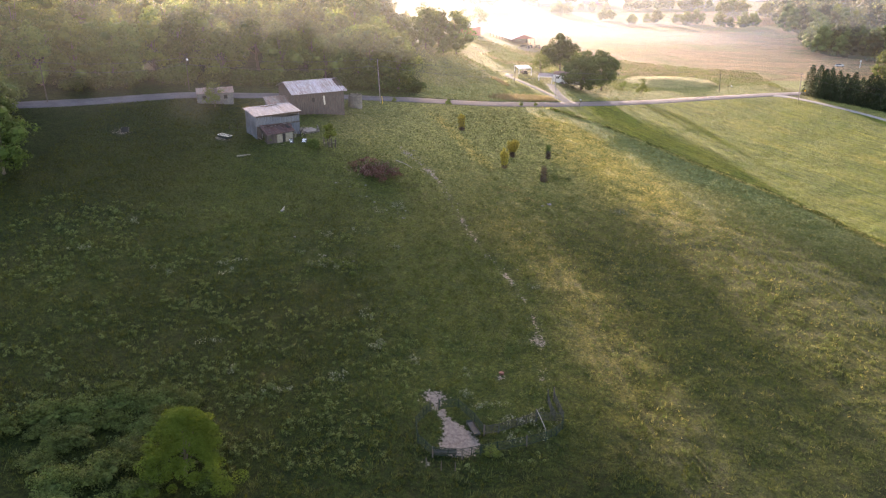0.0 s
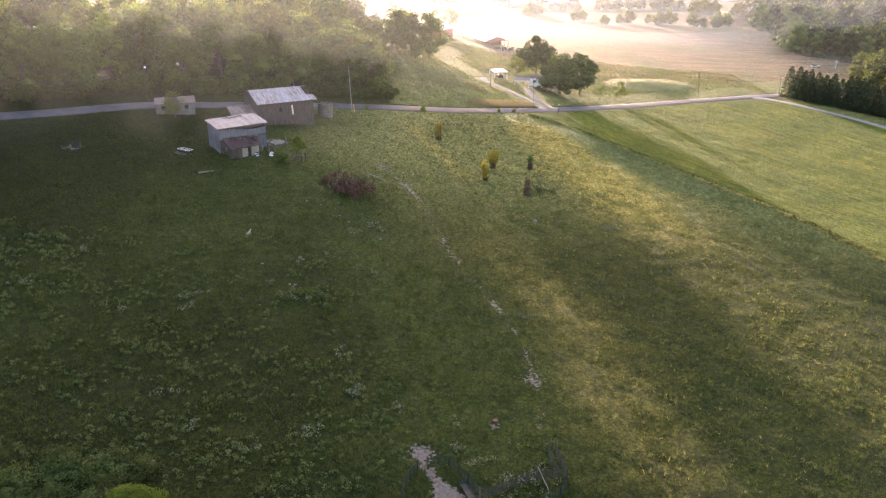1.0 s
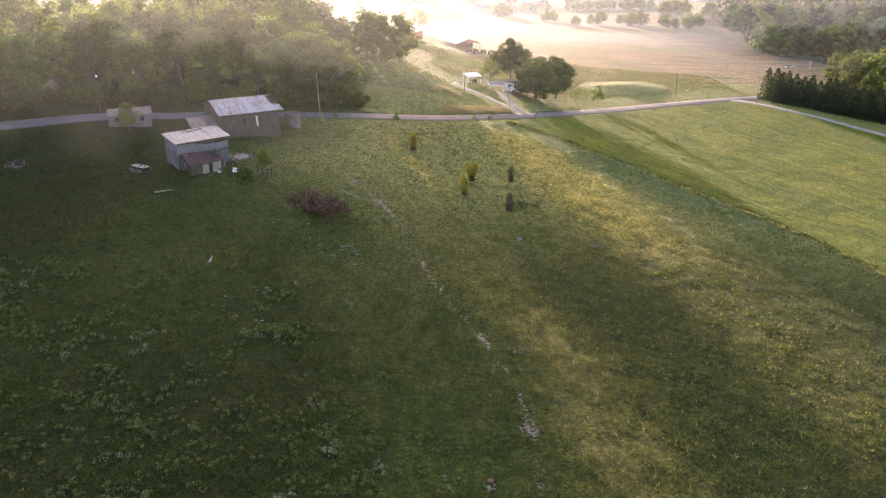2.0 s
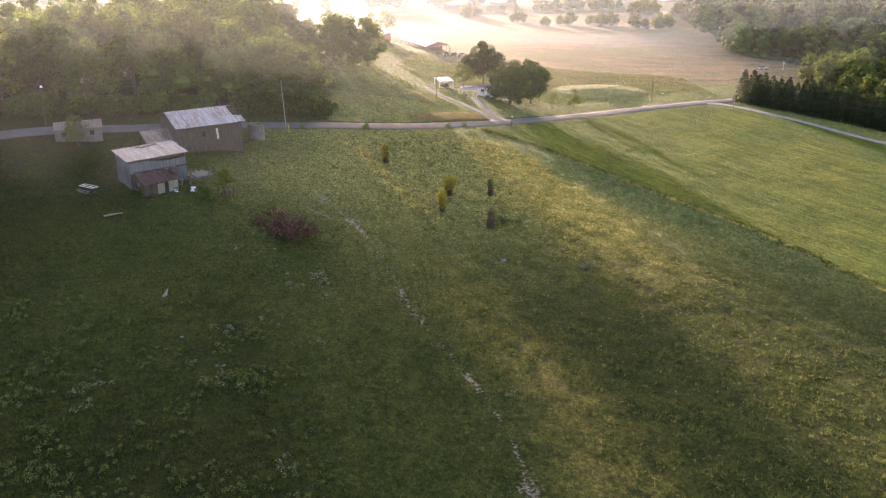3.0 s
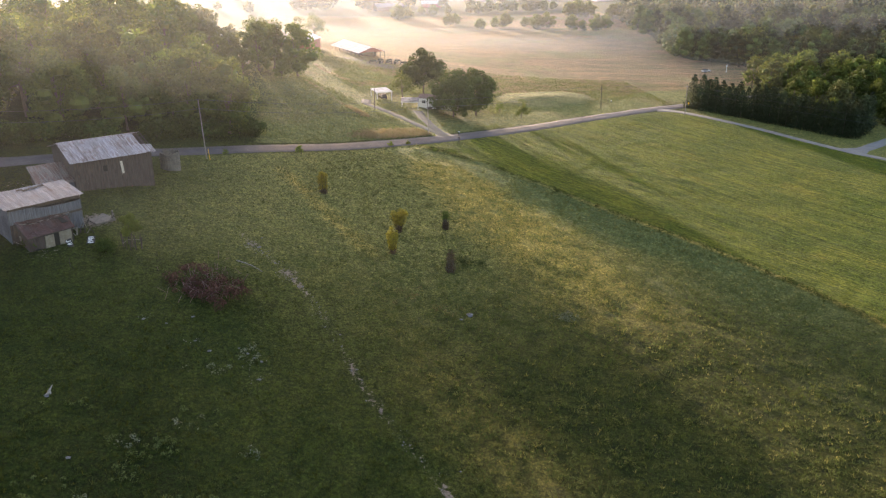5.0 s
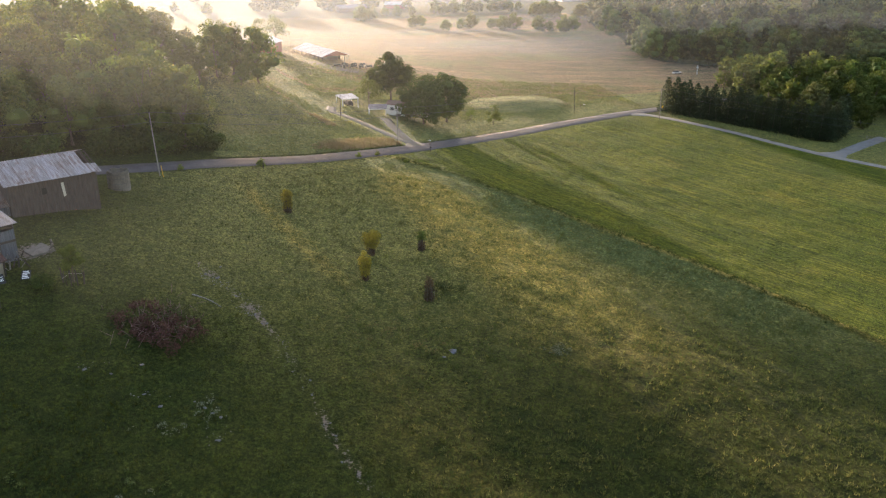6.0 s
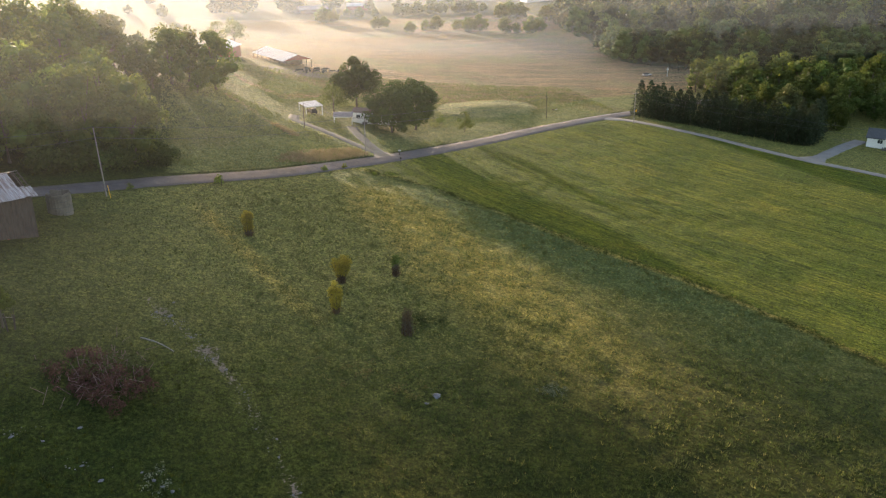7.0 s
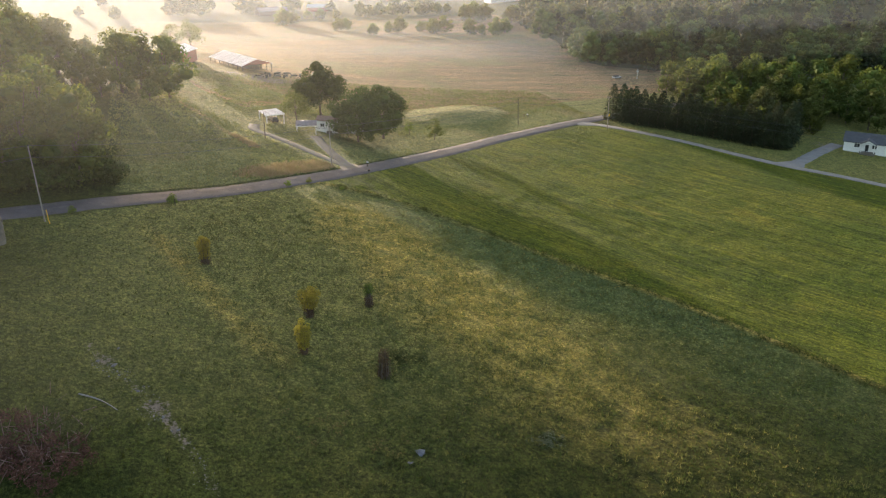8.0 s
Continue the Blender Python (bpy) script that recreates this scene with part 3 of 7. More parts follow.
def lobe_shells(lobes, squash=0.78, cuts=2):
    """Dense inner leafage of a crown: a bumpy closed shell of small faces for each lobe."""
    k = np.linspace(-1, 1, cuts + 1)
    quads = []
    for axis in range(3):
        for side in (-1, 1):
            for i in range(cuts):
                for j in range(cuts):
                    face = [(k[i], k[j]), (k[i + 1], k[j]), (k[i + 1], k[j + 1]), (k[i], k[j + 1])]
                    quads.append([np.roll((side, a, b), axis) for a, b in (face if side > 0 else face[::-1])])
    unit = np.array(quads).reshape(-1, 3)
    unit = unit / np.linalg.norm(unit, axis=1)[:, None]
    out = []
    for c, r in lobes:
        bump = 1 + 0.13 * np.sin(unit[:, 0] * 7 + c.x) * np.sin(unit[:, 1] * 6 + c.y) + 0.08 * np.sin(unit[:, 2] * 9 + c.z)
        out.append(unit * (r * bump)[:, None] * np.array([1, 1, squash]) + np.array(c))
    return np.concatenate(out)


def crown_form(rng, h, spread, clear, clumps):
    """Clump centres of a broad crown: billowing lobes, each set with smaller clumps, dark gaps between."""
    lobes = [(Vector((0, 0, h - 0.42 * spread)), 0.40 * spread)]
    turn, many = rng.uniform(0, 6.28), 9
    for k in range(many):
        t = (k + rng.random() * 0.9) / many
        turn += 2.4 + rng.uniform(-0.4, 0.4)
        prof = math.sin(math.pi * min(1, 0.24 + 0.7 * t)) ** 0.6
        rad = spread * 0.60 * prof * rng.uniform(0.75, 1.12)
        lobes.append((Vector((rad * math.cos(turn), rad * math.sin(turn), clear + 0.2 * spread + max(0.1, h - clear - 0.75 * spread) * t)), spread * rng.uniform(0.32, 0.46)))
    centres, radii, tries = [], [], 0
    while len(centres) < clumps:
        tries += 1
        c, r = rng.choice(lobes)
        d = Vector((rng.gauss(0, 1), rng.gauss(0, 1), rng.gauss(0.25, 0.9))).normalized()
        q = c + Vector((d.x, d.y, d.z * 0.8)) * (r * rng.uniform(0.78, 0.98))
        if q.z < clear * 0.7 or (tries < 4000 and any((q - b).length < 0.72 * w for b, w in lobes if b is not c)):
            continue
        centres.append(tuple(q))
        radii.append(spread * rng.uniform(0.11, 0.21) * math.sqrt(120 / clumps))
    return centres, radii, lobes


def wood_mesh(rng, h, clear, centres, girth, limbs=9):
    bm = bmesh.new()
    lean = Vector((rng.uniform(-0.03, 0.03) * h, rng.uniform(-0.03, 0.03) * h, 0))
    top = Vector((0, 0, h * 0.72)) + lean
    fork = Vector((0, 0, clear * 0.9)) + lean * 0.4
    tube(bm, (0, 0, -0.6), (0, 0, 0.35), girth * 1.5, girth, 8)
    tube(bm, (0, 0, 0.3), fork, girth, girth * 0.72, 8)
    tube(bm, fork, top, girth * 0.72, girth * 0.12, 6)
    for c in rng.sample(centres, min(limbs, len(centres))):
        start = fork.lerp(top, rng.uniform(0.0, 0.55))
        mid = start.lerp(Vector(c), 0.5) + Vector((0, 0, 0.03 * h))
        tube(bm, start, mid, girth * 0.34, girth * 0.2, 5)
        tube(bm, mid, c, girth * 0.2, girth * 0.05, 5)
    return bm


def tree_kind(seed, h, spread, clear, mat, clumps=46, count=85, size=0.30, girth=None, jitter=0.4, core=0.6):
    rng, nrng = random.Random(seed), np.random.default_rng(seed)
    centres, radii, lobes = crown_form(rng, h, spread, clear, clumps)
    bm = wood_mesh(rng, h, clear, centres, girth or h * 0.022)
    trunk = bpy.data.meshes.new("trunk")
    bm.to_mesh(trunk)
    bm.free()
    trunk.materials.append(MAT["bark"])
    v, f = leaf_cloud(nrng, centres, radii, count, size, 0.75, jitter)
    if core:
        v = np.concatenate([v, lobe_shells([(c, r * core) for c, r in lobes])])
    return trunk, mesh_from("crown", v, np.arange(len(v)).reshape(-1, 4), mat)


def conifer_kind(seed, h, spread, mat, tiers=26, count=46):
    """A spruce: whorls of drooping boughs that shorten to the tip."""
    rng = np.random.default_rng(seed)
    bm = bmesh.new()
    tube(bm, (0, 0, -0.5), (0, 0, h * 0.98), h * 0.016, 0.02, 7)
    trunk = bpy.data.meshes.new("trunk")
    bm.to_mesh(trunk)
    bm.free()
    trunk.materials.append(MAT["bark"])
    V = []
    for i in range(tiers):
        t = (i + rng.random() * 0.6) / tiers
        z = h * (0.05 + 0.95 * t)
        reach = spread * (1 - t) ** 0.6 * (0.8 + 0.4 * rng.random()) + 0.12
        n = count
        a = rng.random(n) * 6.283
        k = np.sqrt(rng.random(n))
        d = np.stack([np.cos(a), np.sin(a), 0 * a], 1)
        p = d * (reach * k)[:, None] + np.array([0, 0, z]) + np.array([0, 0, -1]) * (reach * k * 0.35 + rng.random(n) * 0.25)[:, None]
        s = (0.20 + 0.22 * rng.random(n))[:, None] * (0.7 + 0.4 * (1 - t))
        side = np.stack([-d[:, 1], d[:, 0], rng.normal(size=n) * 0.5], 1)
        tip = d + np.array([0, 0, -0.35]) + rng.normal(size=(n, 3)) * 0.25
        V.append(np.stack([p - tip * s, p - side * s * 0.45, p + tip * s * 1.3, p + side * s * 0.45], 1).reshape(-1, 3))
    V = np.concatenate(V)
    return trunk, mesh_from("crown", V, np.arange(len(V)).reshape(-1, 4), mat)


def plant_tree(kind, name, x, y, label, group="", scale=1.0, turn=None, squash=1.0, category="tree"):
    trunk, crown = kind
    rng = random.Random(int(x * 131 + y * 977))
    turn = rng.uniform(0, 360) if turn is None else turn
    ob = thing(name, on_ground(x, y, turn) @ Matrix.Diagonal((scale, scale, scale * squash, 1)), label, category, group)
    part_mesh("trunk", trunk, ob)
    part_mesh("crown", crown, ob)
    return ob


OAK = [tree_kind(s, 17, 7.4, 1.0, MAT["leaf"], 84, 46, 0.36) for s in (1, 2, 3)]
TALL = [tree_kind(s, 22, 6.8, 3.5, MAT["leaf"], 56, 34, 0.44) for s in (4, 5)]
BRIGHT = [tree_kind(s, 16, 6.8, 1.0, MAT["leaf_bright"], 66, 42, 0.36) for s in (6, 7)]
GROVE = [tree_kind(s, 16, 6.8, 1.0, MAT["grove_leaf"], 68, 48, 0.33) for s in (26, 27)]
AIRY = [tree_kind(s, 10, 4.4, 1.8, MAT["leaf"], 34, 60, 0.24, core=0.0) for s in (12, 13)]
DEEP = [tree_kind(s, 19, 7.2, 1.5, MAT["leaf" if s < 54 else "leaf_bright"], 50, 20, 0.58) for s in (51, 52, 54)]
SPRUCE = [conifer_kind(s, 13, 3.7, MAT["needle"], 34, 74) for s in (8, 9, 10)]
SHADE = [tree_kind(17, 16, 8.6, 3.4, MAT["grove_leaf"], 110, 110, 0.27), tree_kind(18, 15, 9.2, 0.7, MAT["grove_leaf"], 120, 110, 0.27), tree_kind(19, 15.5, 7.2, 2.2, MAT["grove_leaf"], 100, 110, 0.27)]
PINE = [tree_kind(11, 15, 6.0, 2.5, MAT["pine"], 55, 95, 0.30)]


def willow_kind(seed, h, spread):
    """A young willow: feathery sprays, broad below and drawn to an uneven tip."""
    rng, nrng = random.Random(seed), np.random.default_rng(seed)
    centres, radii = [], []
    for i in range(170):
        t = rng.random() ** 1.05
        a = rng.uniform(0, 6.28)
        r = spread * (1 - t) ** 0.55 * (0.75 + 0.25 * math.sin(3 * a + 5 * t)) * math.sqrt(rng.uniform(0.35, 1))
        centres.append((r * math.cos(a) + 0.5 * t, r * math.sin(a), 0.3 + (h - 0.7) * t))
        radii.append(rng.uniform(0.3, 0.65))
    bm = wood_mesh(rng, h, 1.0, centres, 0.13, 14)
    trunk = bpy.data.meshes.new("trunk")
    bm.to_mesh(trunk)
    bm.free()
    trunk.materials.append(MAT["bark"])
    v, f = leaf_cloud(nrng, centres, radii, 250, 0.062, 1.0, 0.8)
    return trunk, mesh_from("crown", v, np.arange(len(v)).reshape(-1, 4), MAT["leaf_lime"])


WILLOW = [willow_kind(14, 6.4, 4.3)]
SHRUB = [tree_kind(s, 2.4, 2.0, 0.1, MAT["grove_leaf"], 18, 44, 0.2, 0.06, core=0.45) for s in (15, 16)]

# the wood beyond the road
wood_rng = random.Random(21)
WOOD_EDGE = [(-250, 134), (-156, 170), (-101, 196), (-68, 220), (-50, 229), (-24, 243), (-9, 251)]
spots = []


def clear_of(x, y, gap):
    return all((x - a) ** 2 + (y - b) ** 2 > gap * gap for a, b in spots)


tries = 0
while len(spots) < 185 and tries < 9000:
    tries += 1
    x = wood_rng.uniform(-225, -11.5)
    edge = np.interp(x, [p[0] for p in WOOD_EDGE], [p[1] for p in WOOD_EDGE])
    y = edge + 4 + wood_rng.random() ** 1.3 * 120
    if (x > -14 and y > 262) or (x > -30 and y > 285):
        continue
    if clear_of(x, y, 6.3):
        spots.append((x, y))
for i, (x, y) in enumerate(spots):
    edge = np.interp(x, [p[0] for p in WOOD_EDGE], [p[1] for p in WOOD_EDGE])
    front = y < edge + 16
    pick = wood_rng.random()
    kind = OAK[i % 3] if front or pick > 0.7 else (TALL[i % 2] if pick < 0.5 else BRIGHT[i % 2])
    if y > edge + 34:
        kind = DEEP[i % 3]
    plant_tree(kind, "broadleaf_tree", x, y, "leafy green broadleaf tree in the hazy wood", "trees of the wood", wood_rng.uniform(0.84, 1.06) * (0.62 if -112 < x < -74 and y > 268 else 1.0))
# misty trees between the wood and the clump past the meadow
for x, y, s in ((-43, 297, 0.95), (-37, 308, 0.8), (-50, 311, 1.05), (-44, 322, 1.0), (-56, 325, 1.0), (-40, 334, 0.9), (-52, 339, 1.05), (-47, 352, 1.0), (-60, 345, 1.0), (-33, 299, 0.45), (-30, 311, 0.4), (-46, 366, 1.0), (-58, 360, 1.05), (-20, 346, 0.66), (-24, 359, 0.85), (-16, 354, 0.66), (-26, 338, 0.6), (-17, 369, 0.75), (-32, 366, 1.0), (-26, 386, 1.0), (-38, 380, 1.05)):
    plant_tree(TALL[int(-x) % 2] if s > 1.0 else OAK[int(-x) % 3], "broadleaf_tree", x, y, "hazy green tree at the back of the wood", "trees of the wood", s * 0.86)
# the hazy clump past the meadow
for x, y, s in ((5.5, 340, 1.05), (-2, 349, 1.0), (-7, 340, 1.05), (-31, 352, 0.95), (-6, 362, 0.9), (-36, 343, 0.9), (-27, 372, 0.9), (-38, 357, 1.0), (-12, 330, 0.5), (0, 331, 0.4), (-24, 326, 0.35), (-29, 322, 0.4)):
    plant_tree(OAK[int(x * 3) % 3], "broadleaf_tree", x, y, "dark leafy tree at the end of the meadow", "trees past the meadow", s)
plant_tree(AIRY[0], "broadleaf_tree", 22, 520, "tall airy tree standing alone in the mist", "trees past the meadow", 1.45)
plant_tree(AIRY[1], "broadleaf_tree", 13, 505, "tall airy tree standing alone in the mist", "trees past the meadow", 1.25)
for x, y, s in ((-94, 164, 0.95), (-82.0, 147, 0.95), (-99, 178, 1.0), (-80, 137, 0.55), (-104, 158, 1.0), (-87, 157, 0.95)):
    plant_tree(GROVE[int(-y) % 2], "broadleaf_tree", x, y, "dense dark green tree at the pasture's edge", "trees at the pasture's edge", s)
# undergrowth along the wood
for i in range(90):
    x = wood_rng.uniform(-128, -6)
    y = np.interp(x, [p[0] for p in WOOD_EDGE], [p[1] for p in WOOD_EDGE]) + wood_rng.uniform(-0.5, 9)
    plant_tree(SHRUB[i % 2], "shrub", x, y, "low leafy shrub along the edge of the wood", "undergrowth", wood_rng.uniform(0.9, 1.9), category="shrub")

# trees round the mobile home
plant_tree(SHADE[0], "broadleaf_tree", 47.2, 333, "large dark green shade tree behind the mobile home", "shade trees", 1.0)
plant_tree(SHADE[1], "broadleaf_tree", 51.3, 304, "round green shade tree beside the mobile home", "shade trees", 1.0)
plant_tree(SHADE[2], "broadleaf_tree", 59.8, 309.5, "green shade tree with a bare trunk by the road", "shade trees", 1.0)
plant_tree(AIRY[0], "broadleaf_tree", 38.3, 323, "small airy tree beside the open carport", "shade trees", 0.95)
plant_tree(AIRY[1], "broadleaf_tree", 75.5, 311.5, "small thin tree on the roadside grass", "shade trees", 0.62)
plant_tree(AIRY[0], "broadleaf_tree", 69.9, 317.5, "young sapling on the roadside grass", "shade trees", 0.36)

# spruce row along the lane, broadleaf trees behind it
row_rng = random.Random(5)
for i in range(18):
    k = i / 17
    x, y = 156.0 + 34.5 * k, 348 - 44 * k
    plant_tree(SPRUCE[i % 3], "spruce", x + row_rng.uniform(-0.6, 0.6), y + row_rng.uniform(-0.6, 0.6), "dark green spruce in a dense windbreak row", "spruce windbreak", row_rng.uniform(0.78, 1.06))
    if i > 0:
        plant_tree(SPRUCE[(i + 1) % 3], "spruce", x + 3.0, y + 2.0, "dark green spruce in a dense windbreak row", "spruce windbreak", row_rng.uniform(0.85, 1.0))
for x, y, s, kind in ((203, 352, 0.85, GROVE[0]), (214, 360, 1.0, GROVE[1]), (212, 338, 0.95, PINE[0]), (225, 346, 1.05, GROVE[0]), (238, 358, 1.05, GROVE[1]), (228, 330, 0.9, GROVE[1]), (243, 342, 1.1, GROVE[0]),
                      (255, 352, 1.05, OAK[2]), (262, 338, 1.0, GROVE[1]), (250, 325, 0.95, GROVE[0]), (200, 325, 0.62, OAK[1]), (275, 350, 1.1, OAK[0]), (270, 328, 1.0, GROVE[0]),
                      (288, 340, 1.0, OAK[1]), (222, 372, 1.05, PINE[0]), (246, 374, 1.1, OAK[2]), (268, 372, 1.1, GROVE[1])):
    plant_tree(kind, "broadleaf_tree", x - 5, y - 7, "full green tree behind the dark spruces", "trees behind the spruces", s)

for x, y, k in ((192.5, 302.5, 0.9), (195.5, 305.0, 1.0), (199, 307.5, 0.95), (202.5, 311, 1.05), (206.5, 314, 0.95), (210.5, 317.5, 1.0), (197, 311, 1.0), (201, 316, 1.0)):
    plant_tree(SPRUCE[int(x) % 3], "spruce", x, y, "dark green spruce at the end of the windbreak", "spruce windbreak", k)
fill_rng = random.Random(14)
behind = [(200, 345), (214, 353), (207, 331), (220, 339), (233, 351)]
while len(behind) < 44:
    x = fill_rng.uniform(204, 300)
    y = fill_rng.uniform(max(315, 352 - 1.0 * (x - 172)) + 4, 398 - 0.1 * (x - 176))
    if x < 196 and y > 362 or (x > 222 and y < 316 + 0.1 * (x - 222)):
        continue
    if all((x - a) ** 2 + (y - b) ** 2 > 49 for a, b in behind):
        behind.append((x, y))
        kind = fill_rng.choice((OAK[0], GROVE[1], OAK[2], GROVE[0], PINE[0]))
        kind = DEEP[len(behind) % 2] if y > 366 else kind
        plant_tree(kind, "broadleaf_tree", x, y, "full green tree in the grove behind the spruces", "trees behind the spruces", fill_rng.uniform(0.6, 0.9) * (0.8 if x < 200 else 1.0))

# trees far across the fields: a line in the mist, and the wooded hillside
FAR = [tree_kind(s, 10, 5.8, 0.0, MAT["leaf"], 44, 34, 0.5) for s in (31, 32)]
far_rng = random.Random(9)
for x, y in ((88, 464), (92, 466), (108, 447), (113, 446), (123, 446), (127, 443), (139, 424), (143, 420), (149, 417), (106, 562), (96, 575), (84, 590), (120, 548), (149, 523), (156, 517), (163, 520), (190, 470), (196, 466),
             (59, 560), (66, 565), (30, 600), (40, 592), (20, 640), (-12, 545), (-30, 560), (-45, 500), (-60, 520), (-20, 610), (130, 610), (150, 600), (175, 585), (70, 660), (95, 650), (215, 500), (222, 496)):
    plant_tree(FAR[int(x + y) % 2], "broadleaf_tree", x * 1.3, y * 1.3, "round tree far off in the misty fields", "trees in the misty fields", far_rng.uniform(0.6, 0.95))
for x, y, s in ((88, 651, 1.1), (96, 655, 0.8), (111, 686, 0.6), (120, 683, 0.75), (132, 685, 0.6), (148, 685, 0.6), (153, 675, 0.9), (164, 685, 1.0), (175, 686, 1.2), (182, 682, 0.9), (192, 675, 1.1), (199, 678, 1.0), (30, 728, 1.5), (40, 732, 1.5), (22, 735, 1.3), (73, 740, 1.3), (80, 744, 1.1), (109, 730, 1.4), (204, 722, 1.3), (204, 619, 1.1), (211, 622, 1.2), (218, 618, 1.1), (228, 597, 1.1), (234, 601, 1.0), (128, 572, 0.7), (163, 563, 0.9), (170, 566, 1.0), (195, 545, 1.0), (202, 549, 0.9)):
    plant_tree(FAR[int(x + y) % 2], "broadleaf_tree", x, y, "round tree far off in the misty fields", "trees in the misty fields", s)


WOODED = [tree_kind(s, 12, 4.9, 0.0, MAT["far_leaf"], 26, 18, 0.36, jitter=0.3, core=0.74) for s in (34, 35, 36)]
WOODED_DEEP = [tree_kind(s, 12, 4.9, 0.0, MAT["far_leaf"], 16, 11, 0.5, jitter=0.3, core=0.8) for s in (37, 38, 39)]


def far_wood():
    """The wooded hillside, beyond counting: one mesh."""
    bases, picks = [], []
    edge = [(188, 560), (198, 515), (193, 470), (205, 448), (240, 428), (300, 415), (420, 400)]
    while len(bases) < 1100:
        x = far_rng.uniform(185, 760)
        y0 = np.interp(x, [p[0] for p in edge[2:]], [p[1] for p in edge[2:]])
        y = y0 + far_rng.random() ** 1.6 * 420
        if x < 205 + 0.18 * (y - 470) or (y > 640 and x < 330 + 0.35 * (y - 640)):
            continue
        bases.append((x, y))
    depth = [y - np.interp(x, [p[0] for p in edge[2:]], [p[1] for p in edge[2:]]) for x, y in bases]
    for kind in range(6):
        deep = kind > 2
        me = (WOODED_DEEP if deep else WOODED)[kind % 3][1]
        base = np.empty(len(me.vertices) * 3, np.float32)
        me.vertices.foreach_get("co", base)
        base = base.reshape(-1, 3)
        V = []
        for i, (x, y) in enumerate(bases):
            if i % 7 not in ((0, 2, 4), (1, 3, 5), (6,))[kind % 3] or (depth[i] > 110) != deep:
                continue
            a, s = far_rng.uniform(0, 6.28), far_rng.uniform(1.05, 1.5)
            c, n = math.cos(a) * s, math.sin(a) * s
            V.append(np.stack([base[:, 0] * c - base[:, 1] * n + x, base[:, 0] * n + base[:, 1] * c + y, base[:, 2] * s + gz(x, y)], 1))
        V = np.concatenate(V)
        ob = new("far_wood", mesh_from("far_wood", V, np.arange(len(V)).reshape(-1, 4), MAT[("far_dark", "far_leaf", "far_light")[kind % 3]]))
        tagged(ob, "dense green wood on the far hillside", "wood", kind="stuff")


far_wood()


# ---- grass and weeds ----
def blades(name, spots, sizes, mat, label, count=6, spread=0.5, lean=0.55, seed=1, width=0.11):
    """Tufts of grass blades, one mesh: spots are (n, 2), sizes the blade lengths."""
    rng = np.random.default_rng(seed)
    n = len(spots)
    x, y = spots[:, 0], spots[:, 1]
    z = height(x, y) + relief(x, y) - 0.04
    base = np.repeat(np.stack([x, y, z], 1), count, 0)
    s = np.repeat(sizes, count) * (0.6 + 0.7 * rng.random(n * count))
    a = rng.random(n * count) * 6.283
    out = np.stack([np.cos(a), np.sin(a), 0 * a], 1)
    side = np.stack([-np.sin(a), np.cos(a), 0 * a], 1)
    foot = base + out * (s * spread * rng.random(n * count))[:, None]
    tip = foot + out * (s * lean * (0.4 + rng.random(n * count)))[:, None] + np.array([0, 0, 1.0]) * s[:, None]
    w = (s * width)[:, None]
    V = np.stack([foot - side * w, foot + side * w, tip], 1).reshape(-1, 3)
    return tagged(new(name, mesh_from(name, V, np.arange(len(V)).reshape(-1, 3), mat, 3)), label, "grass", kind="stuff")


grass_rng = np.random.default_rng(77)


def scattered(n, x0, x1, y0, y1, chance):
    """Random spots, kept where chance(x, y) is high, in loose patches."""
    x, y = grass_rng.uniform(x0, x1, n), grass_rng.uniform(y0, y1, n)
    patch = 0.5 + 0.5 * np.sin(x * 0.43 + 2.1 * np.sin(y * 0.31)) * np.sin(y * 0.37 + 1.7 * np.sin(x * 0.29))
    keep = grass_rng.random(n) < chance(x, y) * (0.35 + 0.65 * patch)
    return np.stack([x[keep], y[keep]], 1)


def off_road(x, y):
    road_y = np.interp(x, [p[0] for p in ROAD], [p[1] for p in ROAD])
    t, m, h, s, _ = cover_masks(x, y)
    return (y < road_y - 4) * (s < 0.35), t, m


def tall_chance(x, y):
    ok, t, m = off_road(x, y)
    return ok * np.clip(np.maximum(t, sun_and_straw(x, y) * (1 - m)) * 1.4 - 0.2, 0, 1)


def low_chance(x, y):
    ok, t, m = off_road(x, y)
    return ok * np.clip(1 - t, 0.05, 1) * (1 - 0.75 * m)


def size_of(spots, a, b):
    return a + (b - a) * grass_rng.random(len(spots)) ** 1.5


# straw blades gather where sunlit gold is painted, thickening the bright streaks
s = scattered(110000, -5, 105, 66, 262, lambda x, y: tall_chance(x, y) * (0.03 + 0.97 * sun_and_straw(x, y)))
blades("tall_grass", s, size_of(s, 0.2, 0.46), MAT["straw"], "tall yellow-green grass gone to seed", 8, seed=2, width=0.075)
s = scattered(75000, -5, 105, 66, 262, tall_chance)
# blades in the haze-painted strip and bank take the paler blue-green colour
paled = np.maximum(hazed_strip(s[:, 0], s[:, 1]), haze_pale_bank(s[:, 0], s[:, 1])) > grass_rng.random(len(s))
blades("tall_grass", s[~paled], size_of(s[~paled], 0.2, 0.42), MAT["tall_blade"], "tall green grass under the seed heads", seed=3, width=0.08)
blades("tall_grass", s[paled], size_of(s[paled], 0.2, 0.42), MAT["hazed_blade"], "grass beside the mown field, hazy shade painted blue-green", seed=13, width=0.08)
s = scattered(90000, -80, 30, 66, 235, low_chance)
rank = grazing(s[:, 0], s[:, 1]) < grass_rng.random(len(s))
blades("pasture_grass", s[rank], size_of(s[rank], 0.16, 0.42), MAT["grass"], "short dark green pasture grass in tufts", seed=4)
